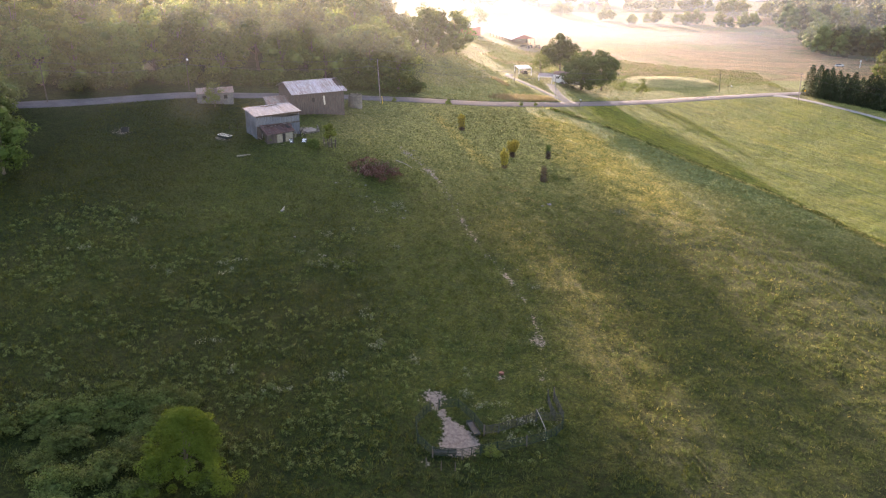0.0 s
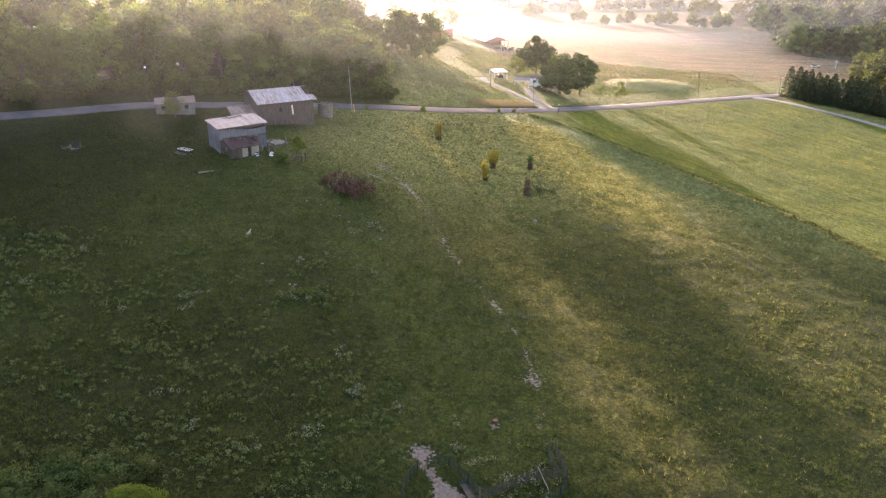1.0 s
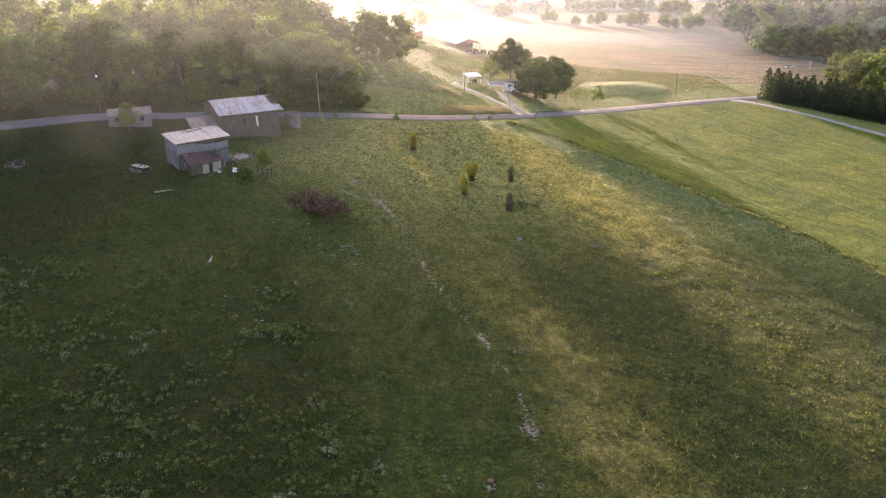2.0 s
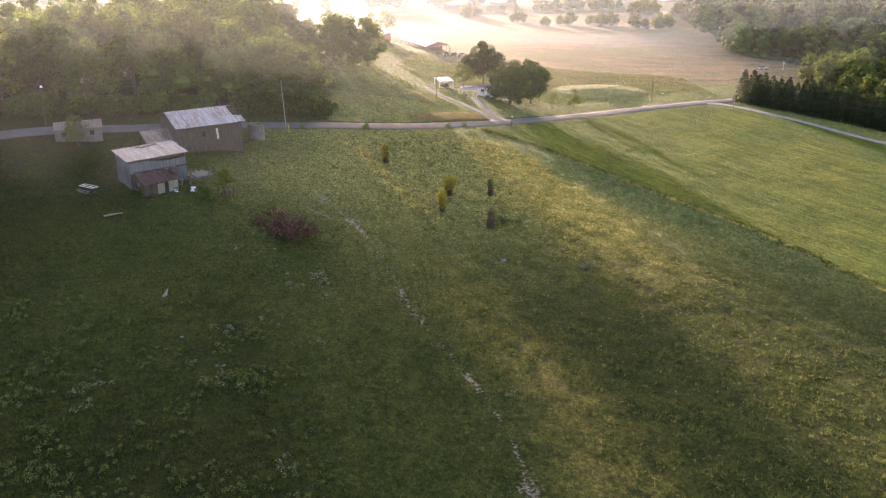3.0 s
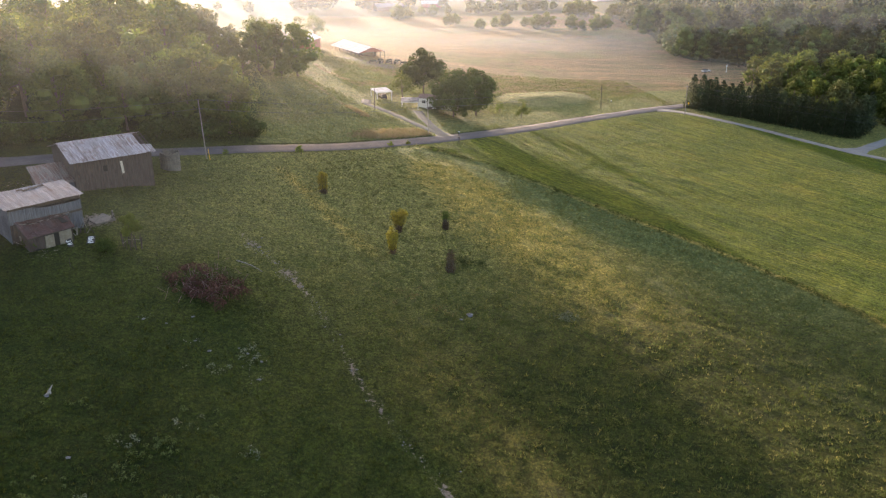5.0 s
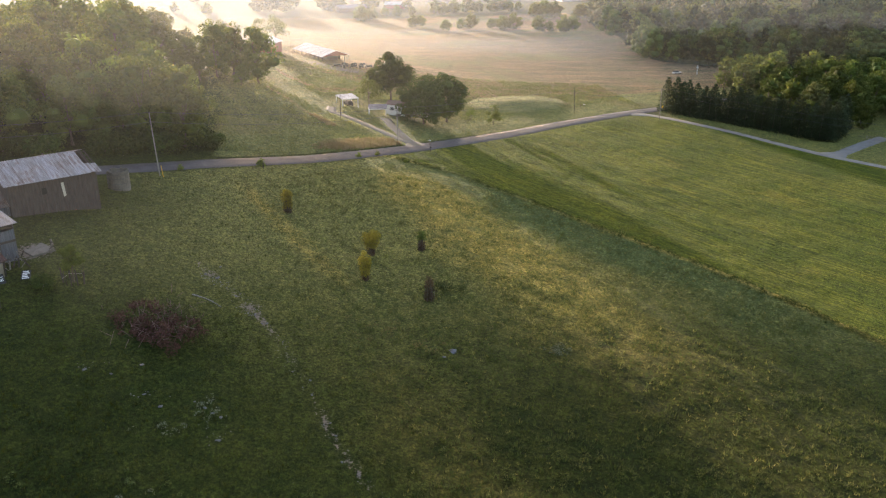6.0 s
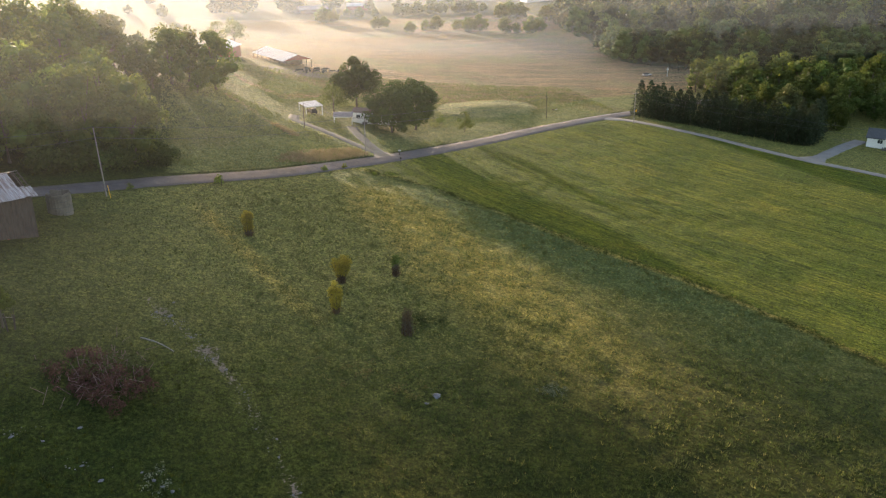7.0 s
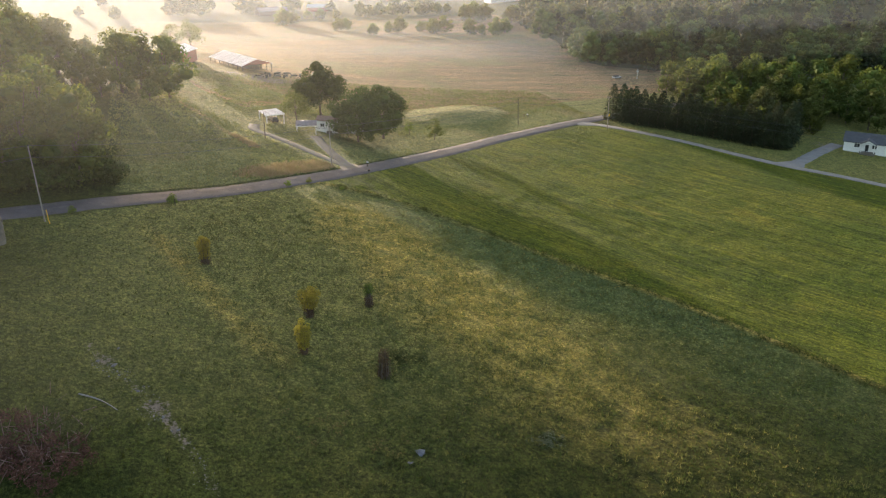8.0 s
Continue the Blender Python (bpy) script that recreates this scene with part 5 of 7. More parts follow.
def barn():
    L, D, E, R = 13.0, 13.4, 5.6, 7.5
    ob = thing("barn", pose(-36.7, 200.2, 18.6, 0, 0, 26.4), "old weathered wooden barn with a rusty tin gable roof", "barn")
    gable = lambda y: E + (R - E) * (1 - abs(y - D / 2) / (D / 2))
    part("front_wall", boarded(0, L, -1.2, E, 0, 1), MAT["boards"], ob, "grey-brown upright weathered boards")
    part("back_wall", boarded(0, L, -0.6, E, D - 0.05, 2), MAT["boards"], ob)
    for x, s in ((0.0, 3), (L, 4)):
        bm = boarded(0, D, -0.9, E, 0, s, top=gable)
        part("gable_wall", turned(bm, pose(x, 0, 0, 0, 0, 90)), MAT["boards"], ob)
    o = 0.7
    k = (R - E) / (D / 2)
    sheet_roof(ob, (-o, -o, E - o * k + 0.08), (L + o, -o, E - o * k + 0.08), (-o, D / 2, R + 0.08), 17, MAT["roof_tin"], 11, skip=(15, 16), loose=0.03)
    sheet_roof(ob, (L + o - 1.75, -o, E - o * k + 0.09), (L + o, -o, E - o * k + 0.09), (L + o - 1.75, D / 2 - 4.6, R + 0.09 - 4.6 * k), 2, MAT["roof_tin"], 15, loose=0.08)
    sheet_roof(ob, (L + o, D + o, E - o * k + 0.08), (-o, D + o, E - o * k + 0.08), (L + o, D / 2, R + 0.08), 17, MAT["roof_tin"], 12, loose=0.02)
    for i in range(6):
        t = (i + 0.5) / 6
        part("batten", bar(bmesh.new(), (L - 1.2, -o + (D / 2 + o) * t, E - o * k + (R - E + o * k) * t), (L + o, -o + (D / 2 + o) * t, E - o * k + (R - E + o * k) * t), 0.09, 0.06), MAT["dark_wood"], ob)
    for x in (L - 1.1, L - 0.3, L + 0.55):
        part("rafter", bar(bmesh.new(), (x, -o, E - o * k - 0.1), (x, D / 2, R - 0.1), 0.1, 0.14), MAT["dark_wood"], ob)
    part("ridge_cap", slab(bmesh.new(), [(-o, D / 2 - 0.22, R + 0.08), (L - 0.3, D / 2 - 0.22, R + 0.08), (L - 0.3, D / 2 + 0.22, R + 0.08), (-o, D / 2 + 0.22, R + 0.08)], 0.05), MAT["roof_tin"], ob)
    part("loose_board", slab(bmesh.new(), [(7.45, -0.13, 4.55), (7.85, -0.13, 4.6), (7.98, -0.2, 2.5), (7.62, -0.2, 2.3)], 0.05), MAT["pale_wood"], ob, "pale loose board hanging on the front wall")
    # no hole is cut: a near-black plate paints the shade of the gap
    part("loft_gap_shade", box(bmesh.new(), 4.6, 5.3, -0.035, 0.06, 3.2, 4.2), MAT["shade"], ob, "dark plate standing in for shade in a gap in the boards")
    part("low_patch", box(bmesh.new(), 6.8, 9.2, -0.06, -0.02, -1.1, -0.2), MAT["red_paint"], ob, "faded red strip along the foot of the wall")
    # side shed
    part("side_wall", boarded(-5.4, -0.06, -0.8, 2.1, 1.0, 5, 0.7), MAT["wall_tin"], ob, "grey sheet metal wall of the side shed")
    part("side_wall", turned(boarded(0, 6.0, -0.8, 2.0, 0, 6, top=lambda y: 2.0 + 0.3 * y), pose(-5.4, 1.0, 0, 0, 0, 90)), MAT["boards"], ob)
    part("side_wall", boarded(-5.4, -0.06, -0.6, 3.8, 7.0, 7), MAT["boards"], ob)
    # near-black plate on the wall paints the doorway's inner shade
    part("side_door_shade", box(bmesh.new(), -5.52, -5.46, 2.4, 3.6, -0.4, 1.7), MAT["shade"], ob, "dark plate standing in for shade in an open doorway")
    sheet_roof(ob, (-5.9, 0.5, 2.1), (-0.08, 0.5, 2.1), (-5.9, 7.4, 4.15), 7, MAT["roof_brown"], 13, loose=0.04, name="side_roof_sheet")


def shed():
    L, D, F, B = 10.4, 6.0, 4.95, 5.65
    z = 18.5
    ob = thing("tin_shed", pose(-41.4, 178.4, z, 0, 0, 34.7), "blue-grey tin shed with a pale sheet roof", "shed")
    slope = lambda y: F + (B - F) * y / D
    part("front_wall", boarded(0, L, 2.45, F - 0.62, 0, 21, 0.75, 0.01, 0.0, top=lambda x: F - 0.5 - 0.45 * min(1.0, max(0.0, (x - 3.2) / 1.5)) - 0.05 * math.sin(x)), MAT["wall_tin"], ob, "blue-grey sheet metal wall")
    part("lower_front_wall", boarded(6.2, L, -0.7, 2.4, 0.14, 26, 0.75, 0.01, 0.0), MAT["wall_tin"], ob, "blue-grey sheet metal below the ledge")
    part("lower_wall", boarded(0, 6.15, -0.7, 2.4, 0.12, 22, 0.4, 0.02, 0.1), MAT["boards"], ob, "weathered grey boards")
    part("ledge", bar(bmesh.new(), (0.6, -0.14, 2.46), (L, -0.1, 2.52), 0.12, 0.3), MAT["dark_wood"], ob, "weathered timber ledge across the front wall")
    # dark strip added to paint the shaded gap below the roof edge
    part("eave_shade", box(bmesh.new(), 0, L, 0.15, 0.3, F - 0.66, F - 0.1), MAT["dark_wood"], ob, "dark timber strip standing in for shade under the eave")
    part("back_wall", boarded(0, L, -0.2, B - 0.1, D - 0.05, 23, 0.75, 0.01, 0.0), MAT["wall_tin"], ob)
    for x, s in ((0.0, 24), (L, 25)):
        part("end_wall", turned(boarded(0, D, -0.6, F, 0, s, 0.75, 0.01, 0.0, top=lambda y: slope(y) - 0.1), pose(x, 0, 0, 0, 0, 90)), MAT["wall_tin"], ob)
    o = 0.45
    sheet_roof(ob, (-o, -o, slope(-o)), (L + o, -o, slope(-o)), (-o, D + o, slope(D + o)), 14, MAT["roof_pale"], 31, loose=0.035)
    for i, (x, y, a) in enumerate(((4.2, 4.7, 12), (5.0, 5.2, -20), (5.9, 4.9, 35), (6.6, 5.3, 5), (3.4, 5.3, -8))):
        part("torn_sheet", turned(slab(bmesh.new(), [(0, 0, 0), (1.0, 0, 0.05), (0.95, 0.5, 0.12), (0.1, 0.55, 0.02)], 0.02), pose(x, y, slope(y) + 0.08, 6, 0, a)), MAT["dark_wood"], ob, "torn dark roofing sheet")
    # fallen-in lean-to at the front
    sheet_roof(ob, (0.7, -4.1, 1.25), (7.6, -3.5, 1.35), (0.9, 0.05, 2.75), 9, MAT["roof_rust"], 33, loose=0.09, name="rusty_sheet")
    part("lean_to_beam", bar(bmesh.new(), (0.9, -3.8, 1.1), (7.5, -3.3, 1.2), 0.14, 0.14), MAT["dark_wood"], ob)
    for x, y, h in ((1.1, -3.7, 1.1), (2.9, -3.6, 1.1), (5.2, -3.45, 1.15), (7.2, -3.3, 1.2)):
        part("post", bar(bmesh.new(), (x, y, -0.9), (x, y, h), 0.14, 0.14), MAT["dark_wood"], ob)
    part("door", turned(box(bmesh.new(), 0, 1.8, -0.03, 0.03, -1.3, 1.15, 0.01), pose(5.15, -3.65, 0, 4, 0, 3)), MAT["dingy"], ob, "dingy brownish white door leaf")
    part("door", turned(box(bmesh.new(), 0, 1.3, -0.03, 0.03, -1.3, 1.05, 0.01), pose(3.1, -3.75, 0, 3, 0, 3)), MAT["dingy"], ob, "dingy white door leaf with a broken pane")
    # near-black plate between the door leaves paints the darkness behind them
    part("doorway", box(bmesh.new(), 4.4, 5.2, -3.5, -3.45, -1.3, 1.05), MAT["shade"], ob, "dark plate standing in for shade in the doorway")
    part("lean_to_wall", boarded(0.9, 3.1, -1.3, 1.1, -3.65, 27, 0.3, 0.03, 0.2), MAT["boards"], ob, "rotten dark boards under the rusty lean-to")
    part("lean_to_wall", turned(boarded(0, 3.6, -1.2, 1.6, 0, 28, 0.3, 0.06, 0.3, top=lambda y: 1.1 + 0.36 * y), pose(0.9, -3.65, 0, 0, 0, 90)), MAT["boards"], ob)
    for i, (x, z, a) in enumerate(((0.5, 2.5, 70), (0.9, 2.3, 60), (7.3, 2.6, 105), (7.8, 2.4, 112), (8.3, 2.2, 120))):
        part("broken_rafter", bar(bmesh.new(), (x, -0.1, z), (x + 1.3 * math.cos(radians(a)) - 0.4 * i * 0.2, -2.2 - 0.2 * i, z - 1.1), 0.09, 0.12), MAT["dark_wood"], ob)
    for i in (0, 3, 5):
        part("loose_sheet", turned(slab(bmesh.new(), [(0, 0, 0), (0.9, 0.05, 0.05), (0.85, 1.6, 0.14), (-0.05, 1.5, 0.0)], 0.02), pose(1.0 + 1.1 * i, -3.0 + 0.25 * (i % 3), 1.70 + 0.04 * (i % 2) + 0.04 * (i % 3), 20 + 4 * (i % 2), 3 * (i % 3) - 3, 14 * math.sin(i * 2.3))), MAT["roof_rust"], ob, "rusty sheet lying loose on the lean-to")
    clutter = random.Random(44)
    for i in range(16):
        x, w = 1.0 + 0.42 * i, clutter.uniform(0.5, 1.3)
        y = -0.75 + clutter.uniform(-0.35, 0.3)
        z0 = 2.62 + 0.33 * y + clutter.uniform(0.05, 0.22)
        part("broken_board", bar(bmesh.new(), (x, y, z0), (x + w, y + clutter.uniform(-0.5, 0.35), z0 + clutter.uniform(-0.1, 0.16)), clutter.uniform(0.1, 0.22), 0.03), MAT[("pole_wood", "boards", "gate_grey")[i % 3]], ob)
    # no sheet is cut: a near-black plate paints the hole's shade
    part("roof_hole_shade", slab(bmesh.new(), [(6.3, -2.6, 1.95), (7.5, -2.4, 1.95), (7.4, -0.9, 2.5), (6.2, -1.1, 2.45)], 0.03), MAT["shade"], ob, "dark plate standing in for shade in a hole of the lean-to roof")
    # added near-black panel paints the shade under the lean-to
    part("shade_panel", box(bmesh.new(), 1.3, 7.0, -0.12, -0.05, -0.8, 1.6), MAT["shade"], ob)
    rng = random.Random(8)
    for i in range(34):
        x, y = (rng.uniform(6.8, 10.6), rng.uniform(-3.0, -0.2)) if i < 26 else (rng.uniform(0.2, 1.4), rng.uniform(-2.2, -0.6))
        part("fallen_plank", bar(bmesh.new(), (x, y, rng.uniform(-0.7, 0.4)), (x + rng.uniform(-1, 1), y + rng.uniform(-0.8, 0.8), rng.uniform(-0.2, 1.3)), rng.uniform(0.1, 0.25), 0.04), MAT[("dark_wood", "pole_wood", "boards", "pole_wood")[i % 4]], ob)


def loose_sheet(x, y, turn, w, l, mat, label):
    ob = thing("scrap_sheet", on_ground(x, y, turn), label, "scrap")
    bm = slab(bmesh.new(), [(0, 0, 0.12), (w, 0, 0.22), (w, l, 0.5), (0, l, 0.35)], 0.04)
    sheet = part("panel", bm, mat, ob)
    for i in range(3):
        part("faded_bar", slab(bmesh.new(), [(w * 0.2, l * (0.2 + 0.25 * i), 0.25 + 0.06 * i), (w * 0.8, l * (0.2 + 0.25 * i), 0.3 + 0.06 * i), (w * 0.8, l * (0.3 + 0.25 * i), 0.34 + 0.06 * i), (w * 0.2, l * (0.3 + 0.25 * i), 0.29 + 0.06 * i)], 0.02), MAT["dark_wood"], sheet)


def silo():
    ob = thing("silo_stub", on_ground(-23.6, 218.4, 0, 0.3), "low round stub of an old stave silo", "silo")
    n, r, h = 26, 1.85, 3.6
    for i in range(n):
        a0, a1 = 6.2832 * i / n, 6.2832 * (i + 0.94) / n
        hh = h + 0.35 * math.sin(i * 1.7) * (i % 5 == 0) + 0.15 * math.sin(i * 0.9)
        bm = bmesh.new()
        c = [(r * math.cos(a0), r * math.sin(a0)), (r * math.cos(a1), r * math.sin(a1)), ((r - 0.16) * math.cos(a1), (r - 0.16) * math.sin(a1)), ((r - 0.16) * math.cos(a0), (r - 0.16) * math.sin(a0))]
        lo, hi = [bm.verts.new((*p, -0.4)) for p in c], [bm.verts.new((*p, hh)) for p in c]
        bm.faces.new(lo[::-1]), bm.faces.new(hi)
        for j in range(4):
            bm.faces.new((lo[j], lo[(j + 1) % 4], hi[(j + 1) % 4], hi[j]))
        part("stave", bm, MAT["concrete"], ob)
    for z in (0.7, 1.6, 2.5, 3.3):
        bm = bmesh.new()
        ring = [(r * 1.012 * math.cos(a * 6.2832 / 26), r * 1.012 * math.sin(a * 6.2832 / 26), z) for a in range(27)]
        part("hoop", rod_mesh(bm, ring, 0.03, 4), MAT["wire"], ob)


def block_shed():
    L, D, H = 9.0, 4.6, 2.6
    ob = thing("block_shed", on_ground(-61.3, 203.6, 17, 0.15) @ Matrix.Scale(0.96, 4), "small grey block shed with a broken tin roof", "shed")
    for y, nm in ((0, "front_wall"), (D - 0.2, "back_wall")):
        part(nm, box(bmesh.new(), 0, L, y, y + 0.2, -0.5, H + (0 if y == 0 else 0.6), 0.01), MAT["block"], ob)
    for x in (0, L - 0.2):
        part("end_wall", slab(bmesh.new(), [(x, 0.2, -0.5), (x, D - 0.2, -0.5), (x, D - 0.2, H + 0.55), (x, 0.2, H)], 0.2), MAT["block"], ob)
    for x in (1.2, 6.6):
        # wall is solid here; the near-black plate paints the opening's shade
        win = part("window", box(bmesh.new(), x, x + 0.9, -0.03, 0.02, 1.1, 2.0), MAT["shade"], ob, "dark plate standing in for shade in an empty window opening")
        part("frame", box(bmesh.new(), x - 0.08, x + 0.98, -0.05, 0.01, 2.0, 2.1), MAT["dark_wood"], win)
    sheet_roof(ob, (-0.3, -0.4, H + 0.02), (3.4, -0.4, H + 0.02), (-0.3, D + 0.3, H + 0.72), 4, MAT["roof_brown"], 41, loose=0.06)
    sheet_roof(ob, (5.2, -0.4, H + 0.02), (L + 0.3, -0.4, H + 0.02), (5.2, D + 0.3, H + 0.72), 5, MAT["roof_brown"], 42, loose=0.06)
    for x in (3.7, 4.4, 5.0):
        part("rafter", bar(bmesh.new(), (x, -0.3, H - 0.05), (x, D, H + 0.6), 0.08, 0.12), MAT["dark_wood"], ob)


def gabled(ob, L, D, E, R, wall, roof, over=0.4, floor=-0.5):
    """Four walls and a plain gable roof over them, ridge along x."""
    part("front_wall", box(bmesh.new(), 0, L, 0, 0.15, floor, E), wall, ob)
    part("back_wall", box(bmesh.new(), 0, L, D - 0.15, D, floor, E), wall, ob)
    for x in (0, L - 0.15):
        bm = bmesh.new()
        p = [(0.15, floor), (D - 0.15, floor), (D - 0.15, E), (D / 2, R - 0.05), (0.15, E)]
        a, b = [bm.verts.new((x, y, z)) for y, z in p], [bm.verts.new((x + 0.15, y, z)) for y, z in p]
        bm.faces.new(a[::-1]), bm.faces.new(b)
        for i in range(5):
            bm.faces.new((a[i], a[(i + 1) % 5], b[(i + 1) % 5], b[i]))
        part("gable_wall", bm, wall, ob)
    k = (R - E) / (D / 2)
    for s in (0, 1):
        lo = -over if s == 0 else D + over
        c = [(-over, lo, E - over * k + 0.1), (L + over, lo, E - over * k + 0.1), (L + over, D / 2, R + 0.1), (-over, D / 2, R + 0.1)]
        part("roof", slab(bmesh.new(), c if s == 0 else c[::-1], 0.12), roof, ob)


def window(ob, x, y, z, w, h):
    win = part("window", box(bmesh.new(), x, x + w, y - 0.02, y + 0.03, z, z + h), MAT["glass"], ob)
    for a, b, c, d in ((x - 0.08, x + w + 0.08, z + h, z + h + 0.1), (x - 0.08, x + w + 0.08, z - 0.1, z), (x - 0.08, x, z, z + h), (x + w, x + w + 0.08, z, z + h), (x + w / 2 - 0.03, x + w / 2 + 0.03, z, z + h)):
        part("frame", box(bmesh.new(), a, b, y - 0.06, y + 0.02, c, d), MAT["white_paint"], win)


def white_house():
    ob = thing("white_house", on_ground(212.4, 296.6, -50, -0.5), "new white single-storey house with a dark roof", "house")
    gabled(ob, 16, 8.5, 2.7, 5.0, MAT["white_paint"], MAT["shingle"], 0.5, -1.6)
    window(ob, 3.2, 0, 1.0, 1.5, 1.2)
    window(ob, 8.4, 0, 1.0, 1.3, 1.2)
    window(ob, 12.8, 0, 1.0, 1.3, 1.2)
    part("door", box(bmesh.new(), 6.4, 7.4, -0.05, 0.02, 0, 2.1), MAT["glass"], ob, "dark front door")
    for s in (0, 1):
        c = [(5.0 + 0 * s, -2.4, 2.7), (7.3, -2.4, 3.9), (7.3, 2.6, 3.9), (5.0, 2.6, 2.7)]
        if s:
            c = [(9.6, 2.6, 2.7), (7.3, 2.6, 3.9), (7.3, -2.4, 3.9), (9.6, -2.4, 2.7)]
        part("porch_roof", slab(bmesh.new(), c[::-1], 0.1), MAT["shingle"], ob)
    bm = bmesh.new()
    v = [bm.verts.new(p) for p in ((5.2, -2.2, 2.7), (9.4, -2.2, 2.7), (7.3, -2.2, 3.8), (5.2, -2.05, 2.7), (9.4, -2.05, 2.7), (7.3, -2.05, 3.8))]
    for f in ((0, 1, 2), (5, 4, 3), (0, 3, 4, 1), (1, 4, 5, 2), (2, 5, 3, 0)):
        bm.faces.new([v[i] for i in f])
    part("porch_gable", bm, MAT["white_paint"], ob)
    for x in (5.3, 9.1):
        part("porch_post", box(bmesh.new(), x, x + 0.2, -2.25, -2.05, -1.4, 2.7), MAT["white_paint"], ob)
    part("porch_floor", box(bmesh.new(), 5.0, 9.6, -2.4, -0.02, -1.5, -0.05), MAT["concrete"], ob)


def carport(x, y, turn, w, d, h, mat, label):
    ob = thing("carport", on_ground(x, y, turn), label, "carport")
    sheet_roof(ob, (-w / 2, -d / 2, h), (w / 2, -d / 2, h), (-w / 2, d / 2, h + 0.5), 6, mat, int(x), loose=0.005)
    for px, py in ((-w / 2 + 0.3, -d / 2 + 0.3), (w / 2 - 0.3, -d / 2 + 0.3), (-w / 2 + 0.3, d / 2 - 0.3), (w / 2 - 0.3, d / 2 - 0.3)):
        part("post", bar(bmesh.new(), (px, py, -0.5), (px, py, h + 0.5 * (py + d / 2) / d - 0.03), 0.16, 0.16), MAT["white_paint"], ob)
    part("beam", box(bmesh.new(), -w / 2, w / 2, -d / 2 + 0.2, -d / 2 + 0.4, h - 0.25, h - 0.02), MAT["white_paint"], ob)


def mobile_home():
    ob = thing("mobile_home", on_ground(42.0, 313.6, -30), "white mobile home with a brown roof under trees", "mobile home")
    gabled(ob, 12.5, 4.6, 2.9, 3.7, MAT["white_paint"], MAT["brown_shingle"], 0.3, -0.4)
    for x in (1.2, 5.4, 9.2):
        window(ob, x, 0, 1.2, 1.1, 0.9)
    part("door", box(bmesh.new(), 3.4, 4.3, -0.05, 0.02, 0.2, 2.2), MAT["off_white"], ob)
    part("step", box(bmesh.new(), 3.2, 4.5, -1.1, -0.06, -0.4, 0.2), MAT["concrete"], ob)


def pole_barn():
    L, W, E, R = 30.0, 12.0, 3.6, 5.6
    ob = thing("pole_barn", on_ground(45.3, 414.0, 107.7, 0.2), "long open pole barn with a bright tin roof", "barn")
    k = (R - E) / (W / 2)
    sheet_roof(ob, (L + 0.5, 0 - 0.5 + W + 1.0, E - 0.15), (-0.5, W + 0.5, E - 0.15), (L + 0.5, W / 2, R), 24, MAT["roof_new"], 51, loose=0.005, ribs=3)
    sheet_roof(ob, (-0.5, -0.5, E - 0.15), (L + 0.5, -0.5, E - 0.15), (-0.5, W / 2, R), 24, MAT["roof_new"], 52, loose=0.005, ribs=3)
    for i in range(8):
        for y in (0.1, W - 0.1):
            part("post", bar(bmesh.new(), (L * i / 7, y, -1), (L * i / 7, y, E), 0.22, 0.22), MAT["dark_wood"], ob)
    for x in (0.05, L - 0.05):
        bm = bmesh.new()
        v = [bm.verts.new((x + d, y, z)) for d in (-0.05, 0.05) for y, z in ((0, E - 0.05), (W, E - 0.05), (W / 2, R - 0.08))]
        for f in ((0, 2, 1), (3, 4, 5), (0, 1, 4, 3), (1, 2, 5, 4), (2, 0, 3, 5)):
            bm.faces.new([v[i] for i in f])
        part("gable_end", bm, MAT["red_paint"], ob, "red-brown gable end")
    part("back_wall", box(bmesh.new(), 8.3, L - 0.3, 0.25, 0.35, -0.5, E - 0.3), MAT["dark_wood"], ob)
    part("hay_stack", box(bmesh.new(), 6, 25, 2.0, 8.0, -0.4, 2.6, 0.3), MAT["implement"], ob, "dark stacked hay and machines inside")


def implement(x, y, turn, s):
    ob = thing("farm_implement", on_ground(x, y, turn) @ Matrix.Scale(s, 4), "low farm implement parked on the gravel yard", "implement", "parked implements")
    part("frame", bar(bar(bar(bmesh.new(), (-1.8, -0.6, 0.6), (1.8, -0.6, 0.6), 0.15, 0.15), (-1.8, 0.6, 0.6), (1.8, 0.6, 0.6), 0.15, 0.15), (0, -0.7, 0.6), (0, 2.2, 0.5), 0.15, 0.15), MAT["implement"], ob)
    part("hopper", box(bmesh.new(), -1.3, 1.3, -0.5, 0.5, 0.68, 1.3, 0.12), MAT["gate_grey"], ob)
    for px in (-1.7, 1.7):
        part("wheel", tube(bmesh.new(), (px - 0.12, 0, 0.42), (px + 0.12, 0, 0.42), 0.42, 0.42, 12), MAT["rubber"], ob)


